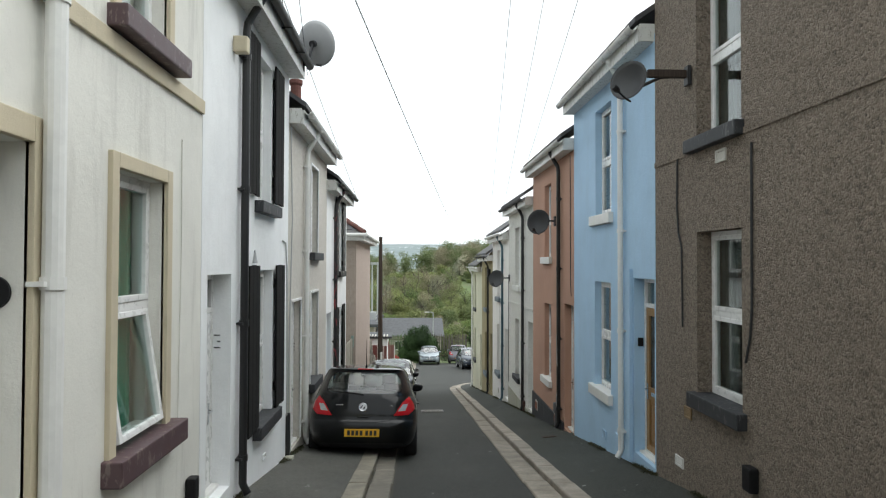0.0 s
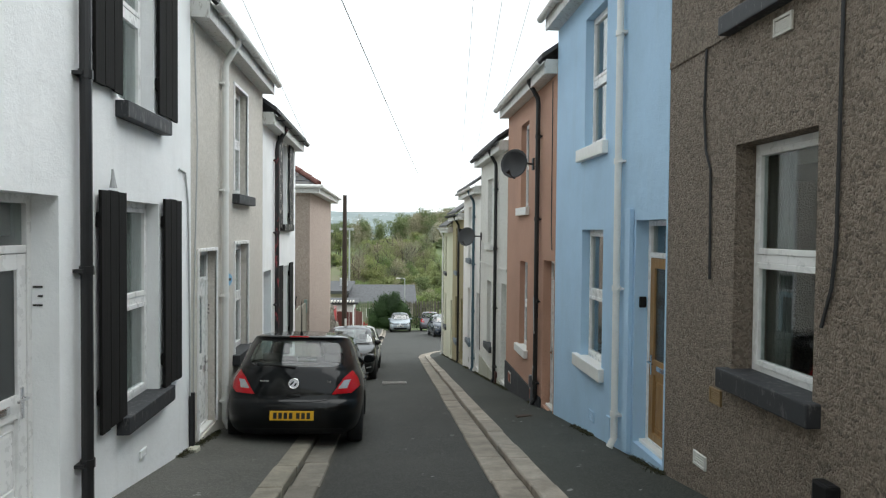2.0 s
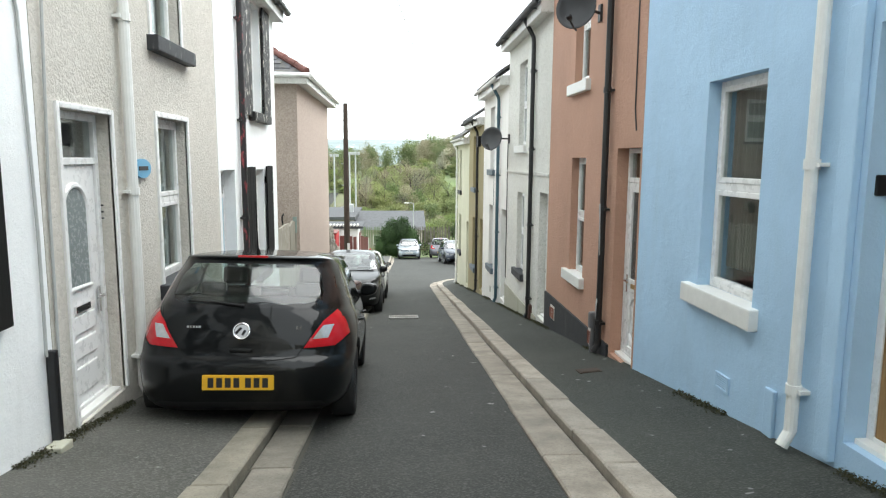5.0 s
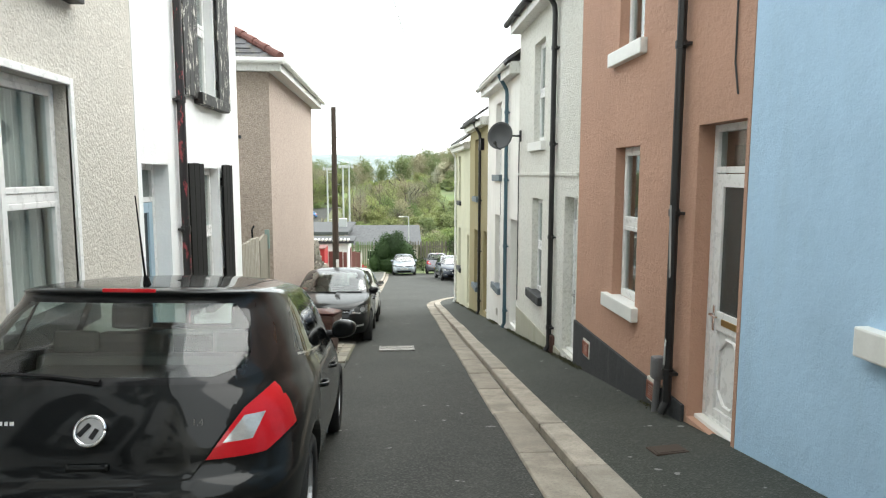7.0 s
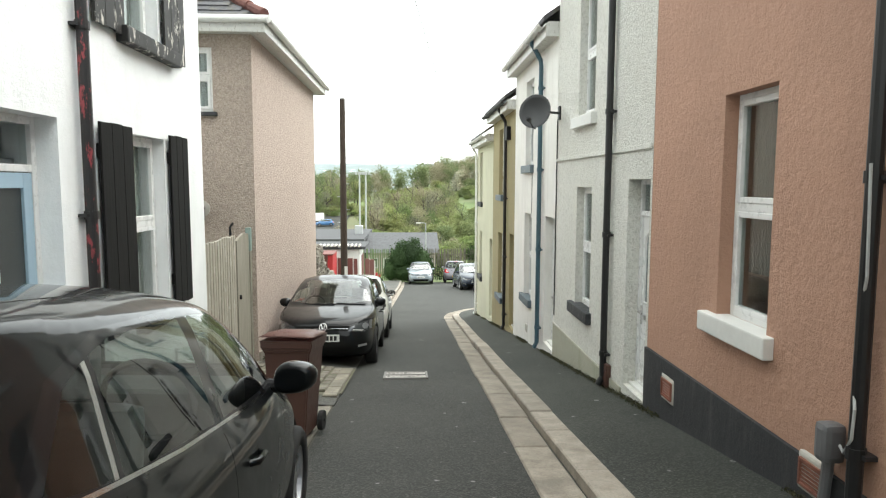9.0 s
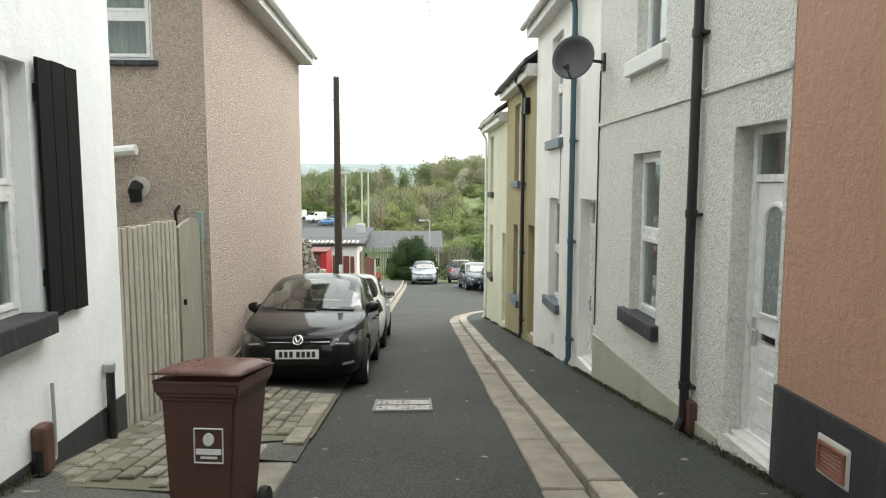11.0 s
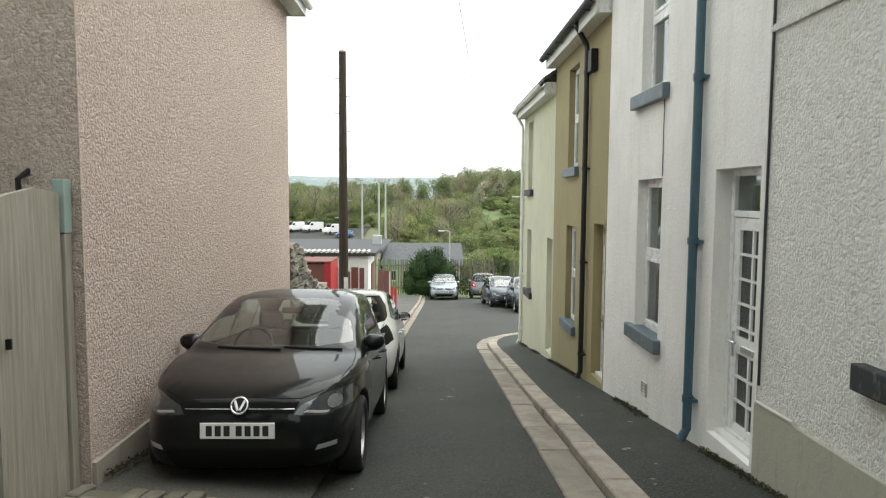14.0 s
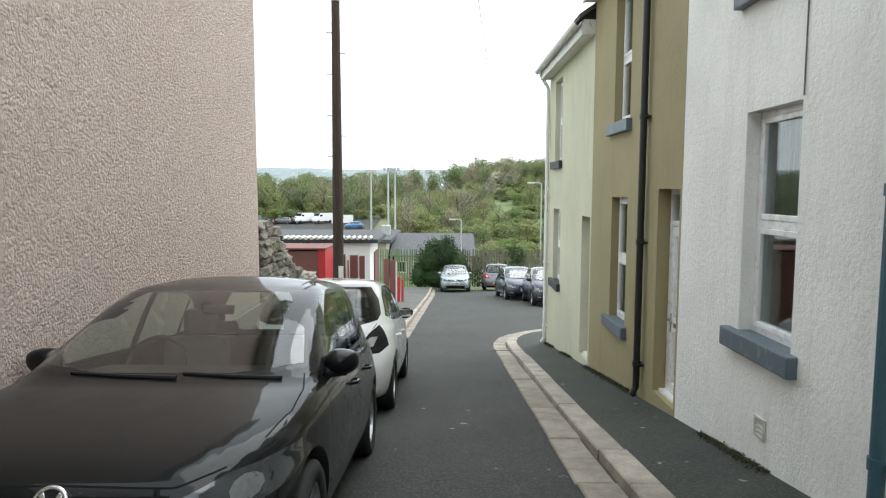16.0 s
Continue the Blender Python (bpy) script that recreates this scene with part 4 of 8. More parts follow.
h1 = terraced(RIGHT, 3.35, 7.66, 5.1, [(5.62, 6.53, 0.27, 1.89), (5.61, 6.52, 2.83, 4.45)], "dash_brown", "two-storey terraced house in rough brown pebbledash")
for z0, z1 in ((0.27, 1.89), (2.83, 4.45)):
    window(h1, RIGHT, 5.62, 6.53, z0, z1, rec=0.15, curtain="curtain_dark", gather=[(0.0, 0.22), (0.72, 1.0)])
sill(h1, RIGHT, 5.54, 6.60, 0.13, 0.275, "sill_dark", 0.09, 0.2)
sill(h1, RIGHT, 5.56, 6.66, 2.70, 2.835, "sill_dark", 0.09, 0.2)
eaves(h1, RIGHT, 3.36, 7.65, 5.2, out=0.1)
gable_roof(h1, RIGHT, 3.35, 7.68, 5.2, out=0.12)
part("string_course", RIGHT.box(3.36, 5.56, -0.014, 0, 2.70, 2.76, 0.005), M["dash_brown"], h1)
part("string_course", RIGHT.box(6.68, 7.655, -0.014, 0, 2.70, 2.76, 0.005), M["dash_brown"], h1)
bm = bmesh.new()
add_tube(bm, [RIGHT.p(6.98, -0.012, 2.70), RIGHT.p(7.0, -0.012, 2.2), RIGHT.p(6.96, -0.012, 1.9), RIGHT.p(6.88, -0.012, 1.75), RIGHT.p(6.86, -0.012, 0.9)], 0.010, 6)
part("wall_cable", bm, M["wire"], h1)
bm = bmesh.new()
add_tube(bm, [RIGHT.p(5.42, -0.012, 2.6), RIGHT.p(5.43, -0.012, 1.2), RIGHT.p(5.46, -0.012, 0.95), RIGHT.p(5.54, -0.012, 0.72)], 0.011, 6)
part("wall_cable", bm, M["wire"], h1)
vent(h1, RIGHT, 5.98, 2.58, "vent_pale", 0.2, 0.12)
vent(h1, RIGHT, 6.74, 0.02, "vent_tan", 0.17, 0.12, 5)
vent(h1, RIGHT, 6.97, -0.55, "white_paint", 0.2, 0.11, 3)
bm = RIGHT.box(5.35, 5.50, -0.08, 0, -0.34, -0.13, 0.02)
part("boiler_flue", bm, M["trim"], h1)

h2 = right_house(7.67, 11.61, 4.42, (7.70, 8.42, -0.86, 1.38), (9.43, 10.26, -0.33, 1.29), (9.40, 10.22, 2.31, 3.95), "blue", "two-storey terraced house in pale blue render with an oak door", "white_paint", "curtain_dark", "oak", 8.80, "white_paint", cover=0.9, sill_h=0.15)
part("house_number", RIGHT.box(8.425, 8.429, 0.05, 0.14, 0.68, 0.78), M["trim"], h2, "dark number plate")
part("key_safe", RIGHT.box(8.40, 8.43, 0.045, 0.115, 0.50, 0.61, 0.01), M["trim"], h2)
vent(h2, RIGHT, 9.75, -0.98, "blue", 0.2, 0.13)
part("meter_cover", RIGHT.box(9.05, 9.16, -0.03, 0, -1.12, -0.80, 0.01), M["blue"], h2)
part("door_pipe_box", RIGHT.box(8.47, 8.60, -0.05, 0, -1.0, 1.5, 0.01), M["blue"], h2)

h3 = right_house(11.62, 15.61, 3.80, (11.66, 12.36, -1.53, 0.81), (13.57, 14.25, -0.87, 0.71), (13.57, 14.25, 1.70, 3.25), "terracotta", "two-storey terraced house in terracotta render with a black plinth", "white_paint", "curtain_dark", "octagon", 12.61, "black_pipe", cover=0.8)
bm = wall_mesh(lambda u, d, z: RIGHT.p(u, d - 0.03, z), 12.40, 15.60, (ground_z(12.4) - 0.1, ground_z(15.6) - 0.1), -1.45, [], 0.028)
part("plinth", bm, M["plinth_black"], h3)
for u, z in ((12.98, -1.53), (15.02, -1.68)):
    part("vent_surround", RIGHT.box(u - 0.14, u + 0.135, -0.036, 0, z - 0.11, z + 0.115, 0.02), M["vent_pale"], h3)
    bm = bmesh.new()
    add_frame(bm, RIGHT, u - 0.11, u + 0.11, -0.05, -0.03, z - 0.08, z + 0.08, 0.018, 0.003)
    for k in range(6):
        RIGHT.add(bm, u - 0.095, u + 0.095, -0.044, -0.034, z - 0.06 + k * 0.022, z - 0.048 + k * 0.022)
    part("vent_brick", bm, M["brick"], h3)
bm = tube([RIGHT.p(12.57, -0.11, 0.18), RIGHT.p(12.56, -0.10, -0.35), RIGHT.p(12.68, -0.04, -0.62), RIGHT.p(12.66, -0.06, -0.86), RIGHT.p(12.57, -0.11, -1.0), RIGHT.p(12.58, -0.11, -1.15), RIGHT.p(12.70, -0.06, -1.27), RIGHT.p(12.80, -0.03, -1.24)], 0.008, 6)
part("loose_cable", bm, M["wire_pale"], h3)
bm = RIGHT.box(12.755, 12.865, -0.12, 0, -1.36, -1.15, 0.035)
add_tube(bm, [RIGHT.p(12.81, -0.06, -1.34), RIGHT.p(12.83, -0.07, ground_z(12.8) + 0.0)], 0.03, 10)
part("gas_pipe_box", bm, M["grey_plastic"], h3)
bm = tube([RIGHT.p(11.86, -0.01, 3.55), RIGHT.p(11.84, -0.01, 1.2), RIGHT.p(11.78, -0.012, 0.98)], 0.007, 6)
part("wall_cable", bm, M["wire"], h3)

h4 = right_house(15.62, 19.61, 3.16, (15.66, 16.28, -2.02, 0.13), (17.63, 18.36, -1.53, 0.04), (17.60, 18.36, 0.95, 2.55), "dash_white", "two-storey terraced house in white pebbledash with a cement plinth", "sill_dark", "curtain", "arch", 16.80, "black_pipe", gutter="sill_dark", cover=0.98, upper_sill="white_paint")
part("string_course", RIGHT.box(15.63, 19.60, -0.02, 0, 0.41, 0.46, 0.006), M["dash_white"], h4)
bm = wall_mesh(lambda u, d, z: RIGHT.p(u, d - 0.022, z), 16.33, 19.60, (ground_z(16.33) - 0.1, ground_z(19.6) - 0.1), -2.08, [], 0.02)
part("plinth", bm, M["plinth_green"], h4)
part("meter_cover", RIGHT.box(16.68, 16.84, -0.06, 0, -2.2, -1.94, 0.012), M["bin"], h4)
part("wall_cable", tube([RIGHT.p(19.56, -0.012, 1.05), RIGHT.p(19.57, -0.012, 0.3), RIGHT.p(19.55, -0.02, 0.22), RIGHT.p(19.57, -0.012, 0.1), RIGHT.p(19.57, -0.012, -1.95)], 0.009, 6), M["wire"], h4)
part("plinth_pipe", tube([RIGHT.p(19.55, -0.03, -2.06), RIGHT.p(19.10, -0.03, -2.05)], 0.012, 6), M["vent_pale"], h4)
vent(h4, RIGHT, 18.03, -2.22, "vent_pale", 0.13, 0.1, 3)

h5 = right_house(19.62, 23.61, 2.48, (19.68, 20.40, -2.57, -0.45), (21.62, 22.36, -2.08, -0.48), (21.58, 22.35, 0.42, 2.0), "white_warm", "two-storey terraced house in rough white render with blue-grey pipe", "sill_grey", "curtain_dark", "lattice", 20.66, "blue_pipe", cover=0.55)
part("wall_cable", tube([RIGHT.p(21.60, -0.008, 0.28), RIGHT.p(21.60, -0.008, -0.46)], 0.005, 6), M["grey_plastic"], h5)
vent(h5, RIGHT, 21.95, -2.68, "vent_pale", 0.15, 0.15, 3)

h6 = right_house(23.62, 27.29, 1.84, (23.66, 24.28, -3.14, -1.03), (25.40, 26.13, -2.70, -1.13), (25.40, 26.12, -0.20, 1.40), "ochre", "two-storey terraced house in dull ochre render with a black pipe", "sill_grey", "curtain", "panel", 24.66, "black_pipe", gutter="sill_dark", cover=0.5)
part("alarm_box", RIGHT.box(24.25, 24.45, -0.1, 0, 1.05, 1.35, 0.015), M["trim"], h6)

h7 = right_house(27.30, 31.33, 1.40, (27.38, 27.96, -3.66, -1.45), (29.88, 30.63, -2.82, -1.41), (29.88, 30.62, -0.50, 1.05), "lemon", "two-storey end house in stained pale yellow render", "sill_dark", "curtain_dark", "panel", 31.20, "white_paint", cover=0.6)


# ---- houses, left side ----
hA = terraced(LEFT, 1.2, 5.54, 5.3, [(2.26, 3.08, -0.08, 2.12), (3.95, 4.72, 0.43, 2.13), (3.95, 4.72, 3.06, 4.6)], "cream", "two-storey terraced house in stained cream render")
window(hA, LEFT, 3.95, 4.72, 0.43, 2.13, rec=0.10, curtain="curtain_green", open_low=True)
window(hA, LEFT, 3.95, 4.72, 3.06, 4.6, rec=0.10, curtain="curtain")
door(hA, LEFT, 2.26, 3.08, -0.08, 2.12, "panel", rec=0.28)
architrave(hA, LEFT, 3.95, 4.72, 0.43, 2.13, "cream_trim")
architrave(hA, LEFT, 3.95, 4.72, 3.06, 4.6, "cream_trim")
architrave(hA, LEFT, 2.26, 3.08, -0.1, 2.12, "cream_trim", 0.12)
sill(hA, LEFT, 3.82, 4.92, 0.28, 0.434, "sill_maroon", 0.12, 0.22)
sill(hA, LEFT, 3.82, 4.92, 2.93, 3.064, "sill_maroon", 0.12, 0.22)
bm = LEFT.box(1.21, 5.53, -0.025, 0, 2.80, 2.91, 0.006)
part("string_course", bm, M["cream_trim"], hA)
eaves(hA, LEFT, 1.21, 5.53, 5.4, out=0.1)
gable_roof(hA, LEFT, 1.2, 5.54, 5.4, out=0.12)
downpipe(hA, LEFT, 3.15, ground_z(3.15) + 0.04, 5.35, "white_paint", 0.05, 0.08)
bm = tube([LEFT.p(3.062, 0.14, 1.43), LEFT.p(3.079, 0.14, 1.43)], 0.075, 24)
part("door_plaque", bm, M["trim"], hA, "dark oval plate")
part("boiler_flue", LEFT.box(5.20, 5.32, -0.08, 0, -0.29, -0.11, 0.02), M["trim"], hA)
bm = tube([LEFT.p(5.05, -0.006, 2.5), LEFT.p(5.06, -0.006, 1.6), LEFT.p(5.02, -0.006, 0.4)], 0.005, 6)
part("wall_cable", bm, M["cream"], hA)

hB = terraced(LEFT, 5.55, 9.33, 4.28, [(5.72, 6.46, -0.58, 1.46), (7.47, 8.33, -0.26, 1.48), (7.41, 8.20, 2.26, 3.95)], "white", "two-storey terraced house in white render with black shutters")
door(hB, LEFT, 5.72, 6.46, -0.58, 1.46, "glass", rec=0.17)
window(hB, LEFT, 7.47, 8.33, -0.26, 1.48, rec=0.11, curtain="curtain")
window(hB, LEFT, 7.41, 8.20, 2.26, 3.95, rec=0.11, curtain="curtain")
sill(hB, LEFT, 7.36, 8.50, -0.40, -0.256, "sill_dark", 0.1, 0.2)
sill(hB, LEFT, 7.36, 8.42, 2.13, 2.264, "sill_dark", 0.1, 0.2)
for a, b, c, d in ((6.98, 7.45, -0.28, 1.54), (8.36, 8.86, -0.26, 1.54), (6.90, 7.39, 2.30, 4.02), (8.22, 8.74, 2.30, 4.02)):
    shutter(hB, LEFT, a, b, c, d)
eaves(hB, LEFT, 5.56, 9.32, 4.38, "fascia", "black_pipe", out=0.22, drop=0.22)
gable_roof(hB, LEFT, 5.55, 9.34, 4.38)
downpipe(hB, LEFT, 6.72, ground_z(6.72) + 0.04, 4.36, "black_pipe", 0.04)
bm = bmesh.new()
for k, (z, w) in enumerate(((0.86, 0.06), (0.80, 0.03), (0.74, 0.06))):
    LEFT.add(bm, 6.452, 6.456, 0.1, 0.1 + w, z, z + 0.012)
part("house_number", bm, M["black_mark"], hB)
part("outside_light", LEFT.box(6.42, 6.54, -0.14, 0, 3.62, 3.78, 0.02), M["cream_trim"], hB)
bm = tube([LEFT.p(8.9, -0.012, 1.86), LEFT.p(9.10, -0.012, 1.84), LEFT.p(9.20, -0.012, 1.5), LEFT.p(9.24, -0.015, 0.2), LEFT.p(9.22, -0.02, -0.55)], 0.010, 6)
part("wall_cable", bm, M["wire_pale"], hB)
bm = LEFT.box(9.24, 9.29, -0.06, 0, -1.12, -0.52, 0.012)
part("waste_pipe", bm, M["black_pipe"], hB)
bm = LEFT.box(9.12, 9.27, -0.12, -0.01, -1.18, -1.10, 0.012)
part("gully_lip", bm, M["plinth_green"], hB)
vent(hB, LEFT, 7.9, -0.72, "white", 0.15, 0.07, 2)

hC = terraced(LEFT, 9.34, 13.41, 3.62, [(9.60, 10.38, -1.17, 0.99), (11.36, 12.22, -0.50, 1.04), (11.33, 12.16, 1.74, 3.25)], "dash_grey", "two-storey terraced house in pale grey roughcast with a white door")
door(hC, LEFT, 9.60, 10.38, -1.17, 0.99, "arch", rec=0.10)
window(hC, LEFT, 11.36, 12.22, -0.50, 1.04, rec=0.10, curtain="curtain")
window(hC, LEFT, 11.33, 12.16, 1.74, 3.25, rec=0.10, curtain="curtain")
architrave(hC, LEFT, 9.60, 10.38, -1.15, 0.99, "upvc", 0.04, 0.02)
architrave(hC, LEFT, 11.36, 12.22, -0.50, 1.04, "upvc", 0.05, 0.02)
architrave(hC, LEFT, 11.33, 12.16, 1.74, 3.25, "upvc", 0.04, 0.02)
sill(hC, LEFT, 11.26, 12.32, -0.64, -0.496, "sill_dark", 0.1, 0.18)
sill(hC, LEFT, 11.24, 12.34, 1.61, 1.744, "sill_dark", 0.1, 0.18)
eaves(hC, LEFT, 9.35, 13.40, 3.74)
gable_roof(hC, LEFT, 9.34, 13.42, 3.74)
downpipe(hC, LEFT, 10.60, ground_z(10.6) + 0.04, 3.72, "white_paint", 0.042)
bm = bmesh.new()
for k, (z, w) in enumerate(((0.30, 0.05), (0.25, 0.03), (0.20, 0.05))):
    LEFT.add(bm, 10.372, 10.376, 0.08, 0.08 + w, z, z + 0.012)
part("house_number", bm, M["black_mark"], hC)
bm = tube([LEFT.p(10.93, -0.03, 0.58), LEFT.p(10.93, 0.0, 0.58)], 0.11, 24)
bm.transform(Matrix.Translation((0, 10.93, 0.58)) @ Matrix.Diagonal((1, 1.6, 0.74, 1)) @ Matrix.Translation((0, -10.93, -0.58)))
plq = part("name_plaque", bm, M["blue_plaque"], hC, "small blue ceramic plaque")
part("name_bar", LEFT.box(10.83, 11.03, -0.034, -0.030, 0.565, 0.60), M["black_mark"], plq)
bm = tube([LEFT.p(9.42, -0.012, 3.5), LEFT.p(9.48, -0.03, 2.2), LEFT.p(9.40, -0.012, 0.4), LEFT.p(9.38, -0.012, -0.6)], 0.010, 6)
part("wall_cable", bm, M["wire_pale"], hC)
# chimney with clay pot
ch = LEFT.box(9.36, 9.86, 2.9, 3.9, 5.6, 7.0, 0.02)
part("chimney", ch, M["dash_grey"], hC)
bm = bmesh.new()
add_tube(bm, [LEFT.p(11.19, 0.24, 3.75), LEFT.p(11.19, 0.24, 4.56), LEFT.p(11.19, 0.24, 4.60), LEFT.p(11.19, 0.24, 4.66)], [0.10, 0.09, 0.115, 0.115], 14)
part("clay_flue", bm, M["clay"], hC)

hD = terraced(LEFT, 13.42, 17.36, 3.12, [(13.52, 14.24, -1.72, 0.52), (15.40, 16.18, -1.10, 0.50), (15.30, 16.14, 1.36, 3.0)], "white", "two-storey terraced house in white render with flaking black shutters")
door(hD, LEFT, 13.52, 14.24, -1.72, 0.52, "pale_blue", rec=0.15)
window(hD, LEFT, 15.40, 16.18, -1.10, 0.50, rec=0.11, curtain="curtain")
window(hD, LEFT, 15.30, 16.14, 1.36, 3.0, rec=0.11, curtain="curtain")
sill(hD, LEFT, 15.36, 16.22, -1.24, -1.096, "sill_dark", 0.1, 0.2)
part("window_sill", LEFT.box(15.22, 16.5, -0.1, 0.2, 1.23, 1.364, 0.012), M["shutter_flaked"], hD)
for a, b, c, d, m in ((14.76, 15.34, -1.15, 0.55, "shutter"), (16.22, 16.72, -1.15, 0.55, "shutter"), (14.76, 15.28, 1.28, 3.06, "shutter_flaked"), (16.18, 16.74, 1.28, 3.06, "shutter_flaked")):
    shutter(hD, LEFT, a, b, c, d, m)
eaves(hD, LEFT, 13.43, 17.35, 3.24, "fascia", "black_pipe")
gable_roof(hD, LEFT, 13.42, 17.40, 3.24)
downpipe(hD, LEFT, 14.53, ground_z(14.5) + 0.04, 3.22, "black_flaked", 0.042)
bm = wall_mesh(lambda u, d, z: LEFT.p(u, d - 0.012, z), 14.7, 17.35, (ground_z(14.7) - 0.1, ground_z(17.35) - 0.1), -2.02, [], 0.01)
part("plinth", bm, M["plinth_black"], hD)

stand = part("soil_pipe", tube([LEFT.p(17.0, -0.05, ground_z(17.0)), LEFT.p(17.0, -0.05, -1.72)], 0.034, 10), M["black_pipe"], hD)
part("pipe_cap", LEFT.box(16.965, 17.035, -0.085, -0.004, -1.735, -1.66, 0.015), M["galvanised"], stand)
part("meter_cover", LEFT.box(15.98, 16.12, -0.09, 0, -2.12, -1.80, 0.03), M["bin"], hD)
part("meter_riser", tube([LEFT.p(15.99, -0.05, ground_z(16.0)), LEFT.p(15.99, -0.05, -1.95)], 0.035, 10), M["black_pipe"], hD)
part("bent_conduit", tube([LEFT.p(16.22, -0.03, -1.58), LEFT.p(16.22, -0.03, -1.98), LEFT.p(16.20, -0.04, -2.08), LEFT.p(16.12, -0.04, -2.13)], 0.012, 8), M["galvanised"], hD)
part("wall_lug", tube([LEFT.p(7.19, -0.05, 1.56), LEFT.p(7.19, -0.05, 1.62), LEFT.p(7.18, -0.05, 1.70)], [0.03, 0.018, 0.008], 8), M["galvanised"], hB)

# pink house standing across the gap, with a hipped roof
EX, EY0, EY1, EZ = -1.69, 19.58, 25.88, 2.30
hE = empty("detached_house", "two-storey house in pink pebbledash, coloured darker off the street for shade, with a hipped roof", "house", pose(EX, EY0, ground_z(EY0)))
bm = wall_mesh(lambda u, d, z: (EX - d, u, z), EY0, EY1, (ground_z(EY0) - 0.3, ground_z(EY1) - 0.3), EZ, [], 0.3)
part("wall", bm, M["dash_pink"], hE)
# wall facing up the street: its shade is in the darker dash colour
bm = wall_mesh(lambda u, d, z: (u, EY0 + d, z), EX - 7.5, EX - 0.302, ground_z(EY0) - 0.5, EZ, [(-3.12, -2.26, 1.12, 2.06), (-4.3, -2.80, -2.6, -0.62)], 0.3)
part("wall", bm, M["dash_pink_shaded"], hE)
bm = bmesh.new()
add_box(bm, EX - 0.302, EX - 0.002, EY0 - 0.002, EY0 + 0.3, ground_z(EY0) - 0.5, EZ)
part("wall", bm, M["dash_pink_shaded"], hE)
bm = box(EX - 7.5, EX - 0.3, EY1 - 0.3, EY1, ground_z(EY1) - 0.5, EZ)
add_box(bm, EX - 7.5, EX - 7.2, EY0 + 0.3, EY1 - 0.3, ground_z(EY1) - 0.5, EZ)
part("wall", bm, M["dash_pink_shaded"], hE)
part("floor_and_partition", box(EX - 7.2, EX - 0.3, EY0 + 0.3, EY1 - 0.3, -0.3, -0.1), M["room"], hE)
part("plinth", box(EX, EX + 0.03, EY0 + 0.01, EY1 - 0.01, ground_z(EY1) - 0.3, -2.5, 0.004), M["cement"], hE)


class Face(Side):
    """A wall that faces up the street: u runs across it."""

    def __init__(self, y):
        self.y = y

    def box(self, u0, u1, d0, d1, z0, z1, bevel=0.0):
        return box(u0, u1, self.y + d0, self.y + d1, z0, z1, bevel)

    def add(self, bm, u0, u1, d0, d1, z0, z1, bevel=0.0):
        add_box(bm, u0, u1, self.y + d0, self.y + d1, z0, z1, bevel)

    def p(self, u, d, z):
        return (u, self.y + d, z)


NEAR = Face(EY0)
NEAR.s = 1
window(hE, NEAR, -3.12, -2.26, 1.12, 2.06, rec=0.06, split=0.55, curtain="curtain")
sill(hE, NEAR, -3.2, -2.2, 1.06, 1.12, "sill_dark", 0.06, 0.06)
door(hE, NEAR, -4.28, -2.82, -2.6, -0.64, "grey", rec=0.1, light=0.1)
# eaves all round, roof with hips
ov = 0.26
bm = bmesh.new()
x0, x1, y0, y1 = EX - 7.5 - ov, EX + ov, EY0 - ov, EY1 + ov
for a in ((x1 - 0.03, x1, y0, y1), (x0, x1 - 0.03, y0, y0 + 0.03), (x0, x1 - 0.03, y1 - 0.03, y1)):
    add_box(bm, *a, EZ - 0.08, EZ + 0.12, 0.004)
add_box(bm, EX + 0.004, x1 - 0.03, y0 + 0.03, y1 - 0.03, EZ - 0.06, EZ - 0.03)
add_box(bm, x0, EX + 0.003, y0 + 0.03, EY0 - 0.004, EZ - 0.06, EZ - 0.03)
part("fascia", bm, M["fascia"], hE)
bm = bmesh.new()
add_tube(bm, [(x1 + 0.05, y0 - 0.05, EZ + 0.09), (x1 + 0.05, y1 + 0.05, EZ + 0.09)], 0.055, 12)
add_tube(bm, [(x0, y0 - 0.05, EZ + 0.09), (x1 + 0.05, y0 - 0.05, EZ + 0.09)], 0.054, 12)
part("gutter", bm, M["white_paint"], hE)
hgt = 3.4 * math.tan(radians(33))
bm = bmesh.new()
c = [bm.verts.new(p) for p in ((x0, y0, EZ + 0.12), (x1, y0, EZ + 0.12), (x1, y1, EZ + 0.12), (x0, y1, EZ + 0.12))]
ym = (y0 + y1) / 2
r0, r1 = bm.verts.new((x0 + 3.4, ym, EZ + 0.12 + hgt)), bm.verts.new((x1 - 3.4, ym, EZ + 0.12 + hgt))
for f in ((c[0], c[1], r1, r0), (c[1], c[2], r1), (c[2], c[3], r0, r1), (c[3], c[0], r0), (c[3], c[2], c[1], c[0])):
    bm.faces.new(f)
roofE = part("roof", bm, M["slate"], hE)
